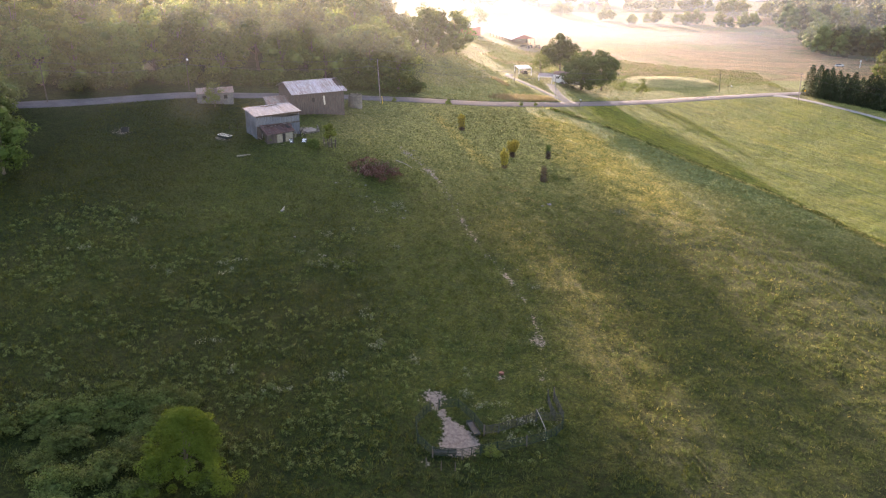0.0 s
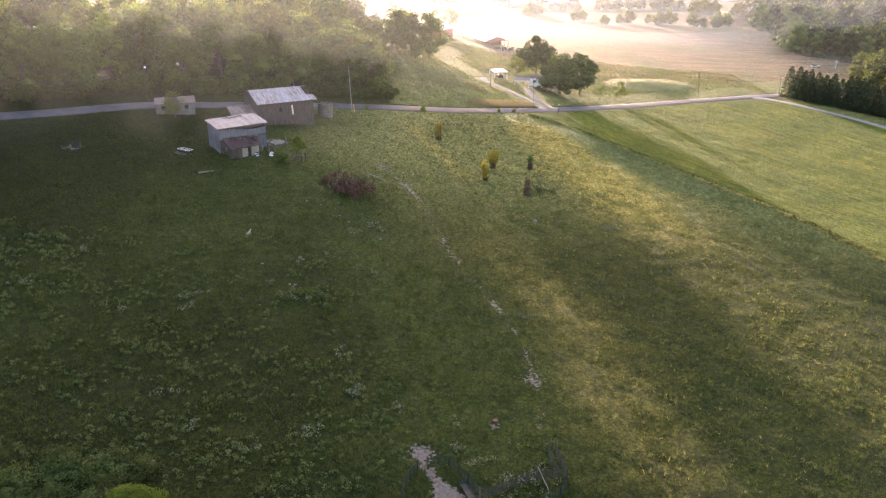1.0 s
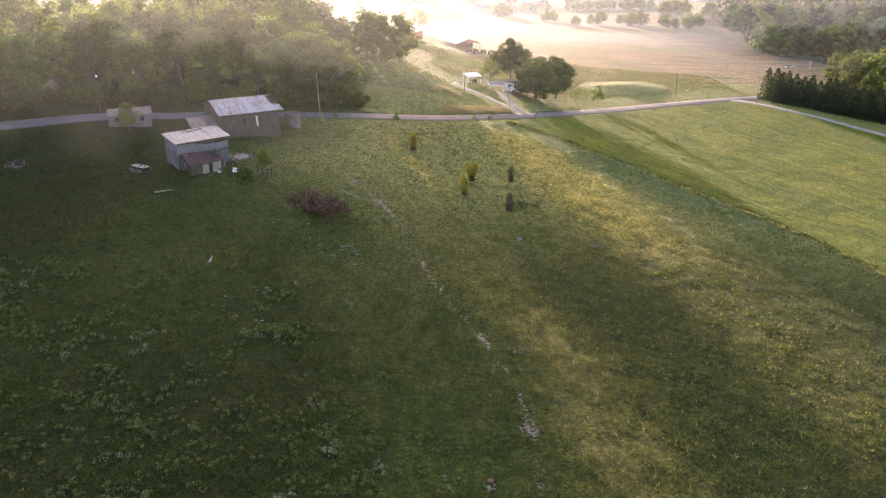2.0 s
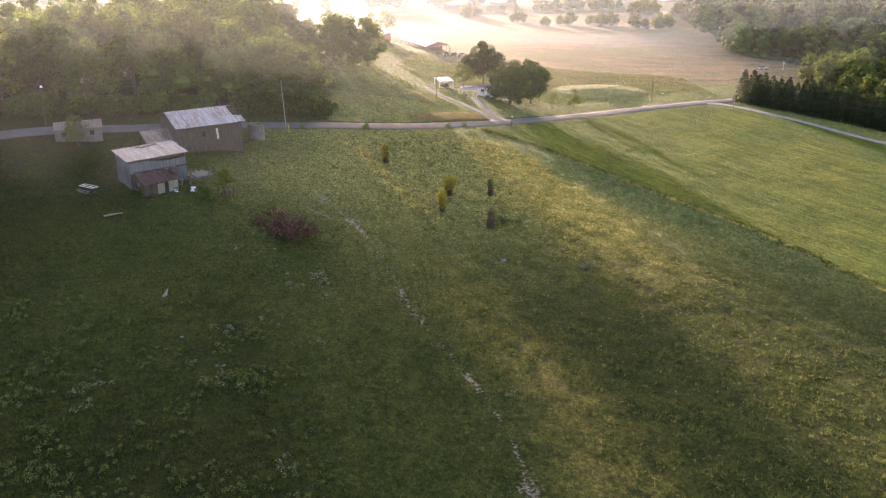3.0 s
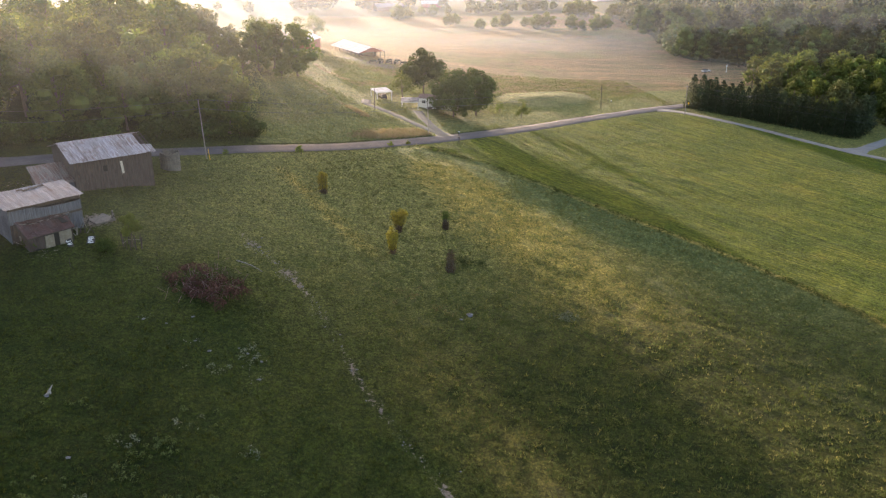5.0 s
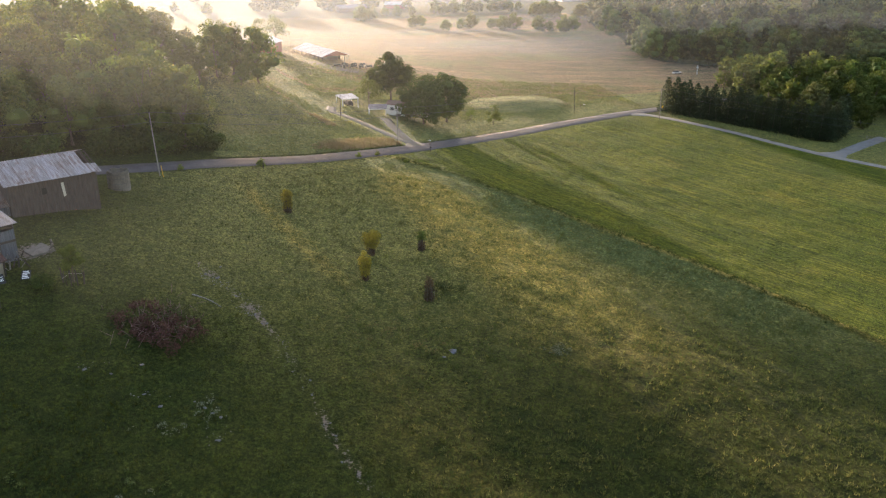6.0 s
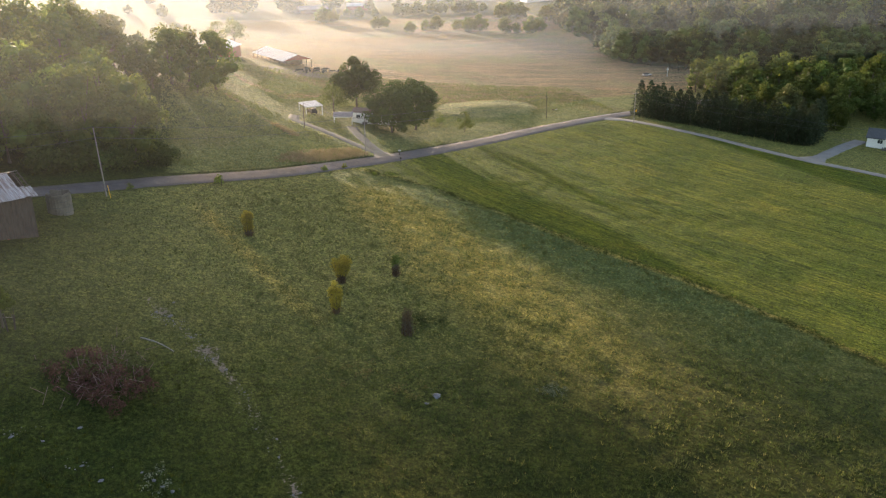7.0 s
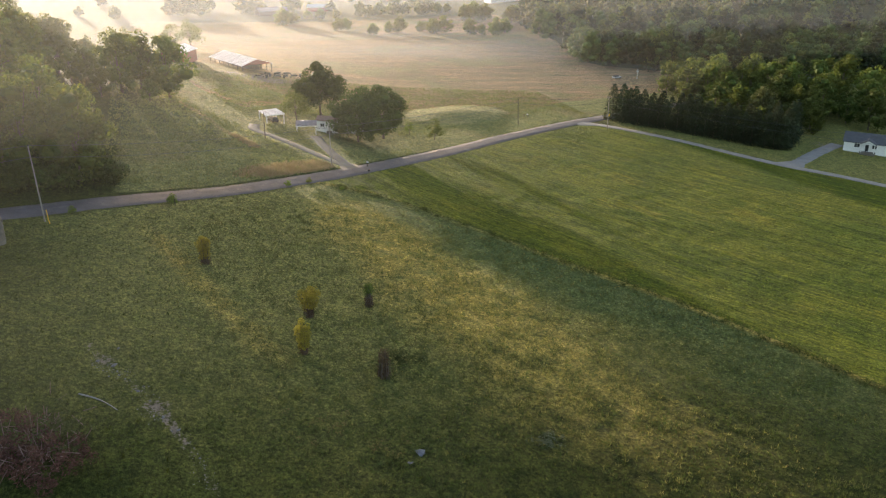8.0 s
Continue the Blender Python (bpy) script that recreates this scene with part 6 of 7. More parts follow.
def car(x, y, turn, paint, label):
    ob = thing("car", on_ground(x, y, turn), label, "car")
    bm = box(bmesh.new(), -2.2, 2.2, -0.85, 0.85, 0.35, 0.95, 0.15)
    part("body", bm, paint, ob)
    bm = bmesh.new()
    v = [bm.verts.new(p) for p in ((-1.9, -0.78, 0.95), (1.0, -0.78, 0.95), (1.0, 0.78, 0.95), (-1.9, 0.78, 0.95), (-1.5, -0.62, 1.5), (0.3, -0.62, 1.5), (0.3, 0.62, 1.5), (-1.5, 0.62, 1.5))]
    for f in ((3, 2, 1, 0), (4, 5, 6, 7), (0, 1, 5, 4), (1, 2, 6, 5), (2, 3, 7, 6), (3, 0, 4, 7)):
        bm.faces.new([v[i] for i in f])
    part("cabin", bm, MAT["rubber"], ob, "dark glazed cabin")
    for px in (-1.35, 1.4):
        for py in (-0.8, 0.8):
            part("wheel", tube(bmesh.new(), (px, py - 0.1, 0.33), (px, py + 0.1, 0.33), 0.33, 0.33, 14), MAT["rubber"], ob)


def small_building(name, x, y, turn, L, D, E, R, wall, roof, label):
    ob = thing(name, on_ground(x, y, turn, 0.1), label, "building")
    gabled(ob, L, D, E, R, wall, roof, 0.4, -1.0)


barn()
shed()
silo()
block_shed()
white_house()
mobile_home()
carport(38.8, 311.0, -12, 5.6, 4.6, 2.15, MAT["wall_tin"], "blue-grey tin carport beside the mobile home")
carport(31.0, 320.3, 15, 5.6, 5.6, 2.5, MAT["roof_new"], "open carport with a bright white roof")
car(31.5, 320.8, 100, MAT["car_dark"], "dark car parked under the white carport")
pole_barn()
small_building("red_shed", 13.8, 421.0, 65, 13, 9, 3.6, 5.4, MAT["red_paint"], MAT["roof_new"], "red shed with a bright tin roof")
for x, y, a, s in ((38, 396, 20, 1), (41, 398, 80, 1), (45, 400.5, 30, 0.9), (48.5, 402.5, 60, 1), (52, 404, 0, 0.9), (42, 403, 110, 1.1), (46, 406, 45, 1.0), (55, 408, 75, 0.8), (50, 409, 10, 0.9)):
    implement(x, y, a, s)
for x, y, a, L, D, E, R, w, r, text in ((82, 717, 10, 22, 10, 3.5, 5.5, "boards", "roof_tin", "long grey farm building in the mist"), (121, 738, -15, 16, 9, 3.2, 5.2, "red_paint", "roof_new", "red barn far off in the mist"),
                                       (234, 580, 5, 14, 6, 2.4, 3.2, "block", "roof_new", "low building with a pale roof beyond the trees"), (274, 584, -20, 6, 6, 4, 6.5, "white_paint", "roof_new", "small white shed on the far slope"),
                                       (-104, 640, 0, 24, 10, 3.5, 5.5, "white_paint", "roof_new", "pale building behind the misty wood"), (-82, 598, 15, 14, 9, 3.2, 5, "white_paint", "roof_new", "pale building behind the misty wood"),
                                       (258, 703, 4, 46, 12, 3.5, 5.0, "white_paint", "roof_new", "very long pale-roofed poultry house far off")):
    small_building("far_building", x, y, a, L, D, E, R, MAT[w], MAT[r], text)
car(202.5, 422.5, 12, MAT["car_white"], "white car parked at the foot of the wood")


# ---- utility poles and wires ----
def utility_pole(x, y, h, lean, label, arm=False, lamp=False, wood="pole_wood"):
    ob = thing("utility_pole", on_ground(x, y, 0, 0.1), label, "utility pole", "poles along the road")
    top = (h * math.tan(radians(lean)), 0, h)
    part("shaft", tube(bmesh.new(), (0, 0, -0.8), top, 0.13, 0.085, 9), MAT[wood], ob)
    part("insulator", tube(bmesh.new(), (top[0], 0, h), (top[0], 0, h + 0.28), 0.07, 0.05, 7), MAT["gate_grey"], ob)
    if arm:
        part("crossarm", bar(bmesh.new(), (top[0] - 1.1, 0, h - 0.5), (top[0] + 1.1, 0, h - 0.5), 0.1, 0.12), MAT["pole_wood"], ob)
    part("bracket", bar(bmesh.new(), (top[0] * 0.78 - 0.02, -0.16, h * 0.78), (top[0] * 0.78 + 0.4, -0.16, h * 0.78), 0.06, 0.06), MAT["gate_grey"], ob)
    if lamp:
        part("lamp_arm", bar(bmesh.new(), (top[0], 0, h - 0.7), (top[0] + 0.6, -0.9, h - 0.2), 0.06, 0.06), MAT["gate_grey"], ob)
        part("lamp_head", tube(bmesh.new(), (top[0] + 0.6, -0.9, h - 0.55), (top[0] + 0.6, -0.9, h - 0.1), 0.28, 0.14, 10), MAT["white_paint"], ob, "white lamp head, switched off")
    return Vector((x + top[0], y, gz(x, y) + h))


P_far_left = utility_pole(-93.2, 191.7, 9.2, -2, "leaning grey utility pole at the roadside", wood="dark_wood")
P_lamp = utility_pole(-66.6, 214.6, 8.6, 0, "dark utility pole with a white yard lamp", lamp=True, wood="dark_wood")
P_barn = utility_pole(-17.6, 228.7, 12.2, -2.5, "tall pale utility pole beside the old barn")
P_drive = utility_pole(38.0, 276.4, 9.3, -1.5, "grey utility pole at the mouth of the driveway")
P_carport = utility_pole(26.0, 298.0, 6.5, 0, "short dark service pole by the track", wood="dark_wood")
P_mid = utility_pole(114.4, 338.5, 9.2, -2.5, "dark utility pole on the roadside bank", wood="dark_wood")
P_lane = utility_pole(145.6, 333.6, 11.2, -1.5, "grey utility pole at the lane's mouth", arm=True)
guard = thing("pole_guard", on_ground(-16.9, 227.6), "yellow plastic guard on a guy wire", "guy guard")
part("sleeve", tube(bmesh.new(), (0, 0, -0.1), (-0.25, 0.4, 2.2), 0.06, 0.06, 7), MAT["yellow"], guard)
part("guy_wire", tube(bmesh.new(), (-0.25, 0.4, 2.2), (-1.2, 1.15, 9.6), 0.015, 0.015, 4), MAT["wire"], guard)


def wire(a, b, sag, drop=0.0):
    pts = []
    for i in range(15):
        t = i / 14
        p = a.lerp(b, t)
        pts.append((p.x, p.y, p.z - drop - sag * 4 * t * (1 - t)))
    ob = part("overhead_wire", rod_mesh(bmesh.new(), pts, 0.034, 4), MAT["wire"])
    tagged(ob, "thin dark overhead wire between two poles", "wire", "overhead wires")


P_out = Vector((-135, 168, gz(-135, 168) + 9))
P_east = Vector((215, 262, gz(215, 262) + 10))
for a, b in ((P_out, P_far_left), (P_far_left, P_lamp), (P_lamp, P_barn), (P_barn, P_drive), (P_drive, P_mid), (P_mid, P_lane), (P_lane, P_east)):
    wire(a, b, 1.0)
    wire(a, b, 1.3, 1.8)
wire(P_drive, P_carport, 0.4, 0.5)


# ---- corral ----
PANEL_MESHES = {}


def panel_pieces(length, mat):
    """Meshes of one pipe panel: its outer frame, a rail and the middle upright; alike panels share them."""
    key = (round(length, 1), mat)
    if key not in PANEL_MESHES:
        L, h = key[0], 1.25
        frame_bm = bar(bar(bar(bar(bmesh.new(), (0.03, 0, h), (L - 0.03, 0, h), 0.07, 0.06), (0.03, 0, 0.3), (L - 0.03, 0, 0.3), 0.07, 0.06), (0.03, 0, 0), (0.03, 0, h + 0.12), 0.08, 0.08), (L - 0.03, 0, 0), (L - 0.03, 0, h + 0.12), 0.08, 0.08)
        rail_bm = bar(bmesh.new(), (0.05, 0, 0), (L - 0.05, 0, 0), 0.04, 0.035)
        mid_bm = bar(bmesh.new(), (L / 2, -0.01, 0.3), (L / 2, -0.01, h), 0.07, 0.04)
        made = []
        for name, bm in (("panel", frame_bm), ("rail", rail_bm), ("upright", mid_bm)):
            me = bpy.data.meshes.new(name)
            bm.to_mesh(me)
            bm.free()
            me.materials.append(MAT[mat])
            made.append(me)
        PANEL_MESHES[key] = made
    return PANEL_MESHES[key]


def corral():
    ob = thing("cattle_corral", pose(0, 0, 0), "round cattle pen of green and grey pipe panels", "corral")
    runs = [([(-1.5, 82.9), (-2.3, 81.6), (-3.1, 79.8), (-2.8, 76.7), (-1.1, 74.5), (2.1, 74.6), (4.1, 75.4), (6.0, 76.1), (9.4, 77.4), (11.7, 78.6), (13.1, 79.8), (14.0, 81.1), (14.3, 82.8)], "gate_green"),
            ([(-0.5, 83.6), (1.8, 84.2), (3.7, 81.5), (4.7, 79.0)], "gate_green"), ([(4.7, 79.0), (6.4, 79.7), (8.6, 81.0), (11.0, 82.3), (14.2, 82.6)], "gate_grey"),
            ([(13.3, 82.8), (13.0, 84.4), (12.9, 86.5)], "gate_grey"), ([(14.3, 82.8), (14.0, 85.1), (13.7, 87.0)], "gate_grey")]
    for pts, mat in runs:
        for (ax, ay), (bx, by) in zip(pts[:-1], pts[1:]):
            a, b = Vector((ax, ay, land(ax, ay))), Vector((bx, by, land(bx, by)))
            d = b - a
            frame_me, rail_me, mid_me = panel_pieces(math.hypot(d.x, d.y), mat)
            p = part_mesh("panel", frame_me, ob)
            part_mesh("upright", mid_me, p)
            for k in range(1, 5):
                part_mesh("rail", rail_me, p).location = (0, 0, 0.3 + 0.19 * k)
            p.matrix_local = pose(a.x, a.y, a.z, 0, -math.degrees(math.atan2(d.z, math.hypot(d.x, d.y))), math.degrees(math.atan2(d.y, d.x)))
    for x, y, h in ((11.0, 82.35, 1.7), (4.7, 78.95, 1.5), (9.4, 77.4, 1.5), (-1.1, 74.45, 1.4), (2.1, 74.55, 1.4), (12.9, 86.6, 1.9), (13.7, 87.1, 1.9), (-0.5, 83.65, 1.5), (-1.5, 82.95, 1.5)):
        part("gate_post", tube(bmesh.new(), (x, y, land(x, y) - 0.4), (x, y, land(x, y) + h), 0.085, 0.075, 8), MAT["dark_wood"], ob)
    part("brace", tube(bmesh.new(), (11.05, 82.3, land(11, 82.3) + 1.65), (12.0, 80.7, land(12.0, 80.7) + 0.1), 0.035, 0.035, 6), MAT["pole_wood"], ob, "grey leaning brace pole")


def trough(x, y, turn, L, W, H, mat, label, legs=True, rim=None):
    ob = thing("feed_trough", on_ground(x, y, turn), label, "trough")
    bm = bmesh.new()
    outer = [(-L / 2, -W / 2), (L / 2, -W / 2), (L / 2, W / 2), (-L / 2, W / 2)]
    z0 = 0.22 if legs else -0.05
    rings = [[bm.verts.new((px * k, py * k, z)) for px, py in outer] for k, z in ((0.9, z0), (1.0, H), (0.95, H), (0.86, z0 + 0.08))]
    bm.faces.new(rings[0][::-1]), bm.faces.new(rings[3])
    for r0, r1 in zip(rings[:-1], rings[1:]):
        for i in range(4):
            bm.faces.new((r0[i], r0[(i + 1) % 4], r1[(i + 1) % 4], r1[i]))
    part("tub", bm, mat, ob)
    if rim:
        for a, b in zip(outer, outer[1:] + outer[:1]):
            part("rim", bar(bmesh.new(), (*a, H + 0.02), (*b, H + 0.02), 0.13, 0.06), rim, ob, "pale worn rim")
        part("divider", bar(bmesh.new(), (-L * 0.47, 0, H + 0.02), (L * 0.47, 0, H + 0.02), 0.1, 0.06), rim, ob, "pale rail down the middle")
    part("trough_bed", box(bmesh.new(), -L * 0.455, L * 0.455, -W * 0.44, W * 0.44, H * 0.62, H * 0.66), MAT["rubber"], ob, "dark plate inside the trough")
    for px, py in outer:
        if legs:
            part("leg", bar(bmesh.new(), (px * 0.85, py * 0.85, -0.15), (px * 0.85, py * 0.85, 0.4), 0.09, 0.09), MAT["dark_wood"], ob)


corral()
trough(3.5, 79.9, -72, 2.9, 0.8, 0.55, MAT["gate_grey"], "long grey metal feed trough inside the pen")
trough(0.3, 75.15, 1, 2.5, 0.6, 0.5, MAT["rubber"], "dark feed trough along the pen's front panels")
trough(-48.6, 178.2, -36, 3.4, 1.25, 0.6, MAT["gate_grey"], "dark feed trough with a pale rim on a worn dirt patch", False, MAT["off_white"])
trough(-69.8, 176.3, 10, 1.6, 1.3, 0.9, MAT["rubber"], "black rubber tub on bare ground", False)


def felled_log(x0, y0, x1, y1, r, mat, label, bend=0.0):
    ob = thing("log", on_ground((x0 + x1) / 2, (y0 + y1) / 2), label, "log")
    inv = ob.matrix_world.inverted()
    pts = []
    for i in range(7):
        t = i / 6
        x, y = x0 + (x1 - x0) * t, y0 + (y1 - y0) * t + bend * math.sin(math.pi * t)
        pts.append(inv @ Vector((x, y, land(x, y) + r * 0.8)))
    bm = bmesh.new()
    for i in range(6):
        tube(bm, pts[i], pts[i + 1], r * (1 - 0.08 * i), r * (1 - 0.08 * (i + 1)), 8)
    part("stem", bm, mat, ob)


felled_log(-43.3, 166.6, -40.7, 168.0, 0.19, MAT["dingy"], "short pale pipe lying in the grass")
felled_log(-10.6, 176.6, -6.9, 173.5, 0.10, MAT["pole_wood"], "bleached curved branch lying in the grass", 0.5)


def rock(x, y, s, seed, label="pale limestone rock in the grass"):
    rng = random.Random(seed)
    bm = bmesh.new()
    bmesh.ops.create_icosphere(bm, subdivisions=1, radius=s)
    for v in bm.verts:
        v.co *= rng.uniform(0.62, 1.15)
        v.co.z *= 0.38
        v.co.x *= rng.uniform(1.1, 1.6)
    ob = part("rock", bm, MAT["stone"])
    ob.matrix_world = on_ground(x, y, rng.uniform(0, 360)) @ Matrix.Translation((0, 0, s * 0.1))
    tagged(ob, label, "rock", "rocks in the pasture")


rock(22.3, 163.2, 0.62, 1, "blue-grey boulder among the weeds")
rock(20.6, 161.6, 0.3, 2)
for i, (x, y, s) in enumerate(((-15.7, 159.0, 0.4), (-13.3, 150.9, 0.45), (-15.1, 153.2, 0.4), (-7.5, 144.8, 0.45), (-21.6, 157.9, 0.4), (-18.8, 157.1, 0.3), (-8.8, 150.5, 0.4), (-8.0, 149.6, 0.35), (-7.2, 148.9, 0.4), (-9.9, 151.8, 0.3), (-19.5, 124.5, 0.4), (-16.3, 122.8, 0.35),
                               (-14.6, 123.6, 0.3), (-25.4, 131, 0.4), (-29.5, 141.4, 0.5), (-7.3, 182.6, 0.6), (-9.0, 183.6, 0.4), (-4.9, 177.4, 0.4), (-2.6, 172.4, 0.5), (-1.2, 170, 0.4), (-6.9, 186.4, 0.35), (12.6, 127, 0.25))):
    rock(x, y, s * 0.6, 10 + i)
path_rng = random.Random(12)
for i in range(34):
    k = path_rng.uniform(0.12, 0.75)
    n = len(COW_PATH) - 1
    j = int(k * n)
    a, b = Vector(COW_PATH[j]), Vector(COW_PATH[j + 1])
    p = a.lerp(b, k * n - j)
    rock(p.x + path_rng.gauss(0, 0.45), p.y + path_rng.gauss(0, 0.4), path_rng.uniform(0.07, 0.17), 100 + i, "small pale stone along the cattle path")



def path_gravel():
    """Loose pebbles trodden out along the cattle path and the worn scars, beyond counting: one mesh."""
    rng = np.random.default_rng(31)
    spots = []
    for a, b in zip(COW_PATH[:-1], COW_PATH[1:]):
        n = int(2.6 * math.hypot(b[0] - a[0], b[1] - a[1]))
        for t in rng.random(n):
            bend = 0.5 * math.sin(0.9 * (a[1] + (b[1] - a[1]) * t))
            spots.append((a[0] + (b[0] - a[0]) * t + bend + rng.normal() * 0.42, a[1] + (b[1] - a[1]) * t + rng.normal() * 0.3, rng.uniform(0.025, 0.085)))
    for cx, cy, w, d, n in ((-8.6, 182.4, 0.8, 0.5, 40), (-6.6, 181.2, 0.9, 0.4, 36), (-5.0, 178.0, 0.5, 1.2, 30), (-3.1, 173.2, 0.8, 1.0, 60), (0.4, 163.5, 0.4, 1.4, 40), (-20.5, 158.8, 1.2, 0.5, 12), (-15.2, 153.5, 1.6, 0.9, 16), (-7.8, 146.0, 1.0, 1.2, 20)):
        for _ in range(n):
            spots.append((cx + rng.normal() * w, cy + rng.normal() * d, rng.uniform(0.03, 0.11)))
    shape = np.array([(1, 0, 0), (0.3, 0.9, 0), (-0.8, 0.5, 0), (-0.7, -0.6, 0), (0.4, -0.9, 0), (0.1, 0.05, 0.7)])
    sides = np.array([(0, 1, 5), (1, 2, 5), (2, 3, 5), (3, 4, 5), (4, 0, 5)])
    V, T = [], []
    for i, (x, y, s) in enumerate(spots):
        a = rng.random() * 6.283
        p = shape * s * rng.uniform(0.7, 1.3, (6, 1))
        c, n = math.cos(a), math.sin(a)
        V.append(np.stack([p[:, 0] * c - p[:, 1] * n + x, p[:, 0] * n + p[:, 1] * c + y, p[:, 2] + land(x, y) - 0.01], 1))
        T.append(sides + 6 * i)
    tagged(new("path_gravel", mesh_from("path_gravel", np.concatenate(V), np.concatenate(T), MAT["pebble"], 3)), "pale loose pebbles along the trodden cattle path", "gravel", kind="stuff")


path_gravel()
bird_stump = thing("driftwood_stump", on_ground(-29.3, 141.8, 40), "grey weathered stump with a broken fork", "stump")
part("stump", tube(tube(tube(bmesh.new(), (0, 0, -0.2), (0.1, 0.1, 0.3), 0.25, 0.18, 8), (0.1, 0.1, 0.25), (0.8, 0.7, 0.45), 0.14, 0.05, 7), (0, 0, 0.15), (-0.6, -0.4, 0.3), 0.13, 0.05, 7), MAT["pole_wood"], bird_stump)
lick = thing("mineral_tub", on_ground(7.6, 92.6), "faded reddish mineral tub on bare soil", "tub")
part("tub", tube(bmesh.new(), (0, 0, -0.05), (0, 0, 0.28), 0.30, 0.34, 14), MAT["clay"], lick)
part("filling", tube(bmesh.new(), (0, 0, 0.26), (0, 0, 0.295), 0.29, 0.29, 14), MAT["clay"], lick)


# ---- bushes in the pasture ----
def sapling(x, y, h, spread, mat, seed, label, leafy=0.5, foot=0.4, leaves=46):
    """A bush of many upright stems that fan out from a narrow foot, brown below and leafy from the share leafy of its height."""
    rng, nr = random.Random(seed), np.random.default_rng(seed)
    ob = thing("bush", on_ground(x, y), label, "bush", "bushes in the pasture")
    bm, tops, low = bmesh.new(), [], []
    for i in range(34):
        a, r = rng.uniform(0, 6.28), math.sqrt(rng.random())
        tip = Vector((spread * r * math.cos(a), spread * r * math.sin(a), h * rng.uniform(0.8, 1.0) * (1 - 0.22 * r * r)))
        base = Vector((foot * r * math.cos(a), foot * r * math.sin(a), -0.1))
        mid = base.lerp(tip, min(0.55, leafy)) + Vector((-0.12 * tip.x, -0.12 * tip.y, 0))
        tube(bm, base, mid, 0.045, 0.03, 5)
        tube(bm, mid, tip * 0.96, 0.03, 0.012, 5)
        for k in (0.0, 0.35, 0.7):
            if rng.random() < 0.9:
                tops.append(mid.lerp(tip, max(0.0, (leafy - 0.5) * 2) + (1 - max(0.0, (leafy - 0.5) * 2)) * (k + rng.uniform(0, 0.3))))
        for k in (0.2, 0.5, 0.8):
            low.append(base.lerp(mid, k) + Vector((rng.gauss(0, 0.1), rng.gauss(0, 0.1), 0)))
    part("stem_cluster", bm, MAT["bark"], ob)
    v, f = leaf_cloud(nr, tops, [0.15 * spread + 0.2] * len(tops), leaves, 0.085, 1.0, 0.7)
    part_mesh("leafage", mesh_from("leafage", v, f, mat), ob)
    v, f = leaf_cloud(nr, low, [0.24] * len(low), 16, 0.07, 1.0, 0.8)
    part_mesh("twig_tangle", mesh_from("twig_tangle", v, f, MAT["twig"]), ob, "brown twigs low on the bush")


sapling(5.1, 214.2, 4.8, 1.15, MAT["leaf_gold"], 61, "upright bush with yellow-green leaves coloured as if sunlit", 0.3, 0.75, 64)
sapling(17.0, 195.8, 4.5, 1.7, MAT["leaf_gold"], 62, "round-topped yellow-green bush on brown stems", 0.45, 0.5, 64)
sapling(14.4, 185.5, 4.7, 0.95, MAT["leaf_gold"], 63, "narrow yellow-green bush in the grass", 0.3, 0.35, 64)
sapling(26.4, 199.3, 3.7, 0.7, MAT["leaf"], 64, "thin brown-stemmed bush with green tips", 0.75, 0.6, 14)
sapling(23.0, 179.2, 4.1, 0.65, MAT["twig"], 65, "sparse brown half-dead bush in the grass", 0.6, 0.9, 9)
weed_patch("dead_weeds", 26, [(13.2, 170.4), (14.2, 169.4), (15.0, 168.6), (19.0, 164.2), (20.2, 163.2), (20.8, 164.6), (18.2, 165.6), (12.4, 166.8), (16.4, 171.2), (9.8, 172.6)], MAT["dead_weed"], 0.07, 0.5, "reddish brown dead weed stalks in clumps", 67)
weed_patch("pale_weeds", 60, [(36.6, 163.2), (37.4, 162.4), (38.0, 163.4), (36.0, 162.2)], MAT["white_weed"], 0.07, 0.7, "pale cream flowering weed clump in the grass", 68)
weed_patch("bramble_mat", 60, [(25.2, 184.2), (26.5, 183.6), (27.6, 182.8), (26.0, 182.2), (28.4, 183.4)], MAT["weed"], 0.09, 0.6, "pale green bramble mat beside a bush", 66)

# caged tree and shrub by the shed
cage_tree = tree_kind(67, 5.4, 1.75, 1.7, MAT["leaf_bright"], 40, 190, 0.085, 0.14, jitter=0.3, core=0.45)
plant_tree(cage_tree, "broadleaf_tree", -25.3, 178.2, "small bright green tree inside a wooden guard", "")
guard_box = thing("tree_guard", on_ground(-25.3, 178.2, 15), "grey wooden slat guard round a small tree", "tree guard")
cage_rng = random.Random(66)
for i in range(10):
    a = 6.283 * i / 10 + cage_rng.uniform(-0.3, 0.3)
    r = cage_rng.uniform(1.0, 1.7)
    foot = (r * math.cos(a), r * 0.8 * math.sin(a), -0.2)
    part("slat", bar(bmesh.new(), foot, (foot[0] + cage_rng.uniform(-0.3, 0.3), foot[1] + cage_rng.uniform(-0.3, 0.3), cage_rng.uniform(1.3, 2.2)), cage_rng.uniform(0.08, 0.2), 0.05), MAT["boards"], guard_box)
for i in range(2):
    a = 6.283 * i / 4 + 0.5
    part("rail", bar(bmesh.new(), (1.4 * math.cos(a), 1.1 * math.sin(a), 0.75), (1.4 * math.cos(a + 1.4), 1.1 * math.sin(a + 1.4), 0.9), 0.06, 0.04), MAT["pole_wood"], guard_box)
plant_tree(SHRUB[0], "shrub", -28.7, 176.2, "round dark shrub near the tin shed", "", 0.72, squash=1.35, category="shrub")
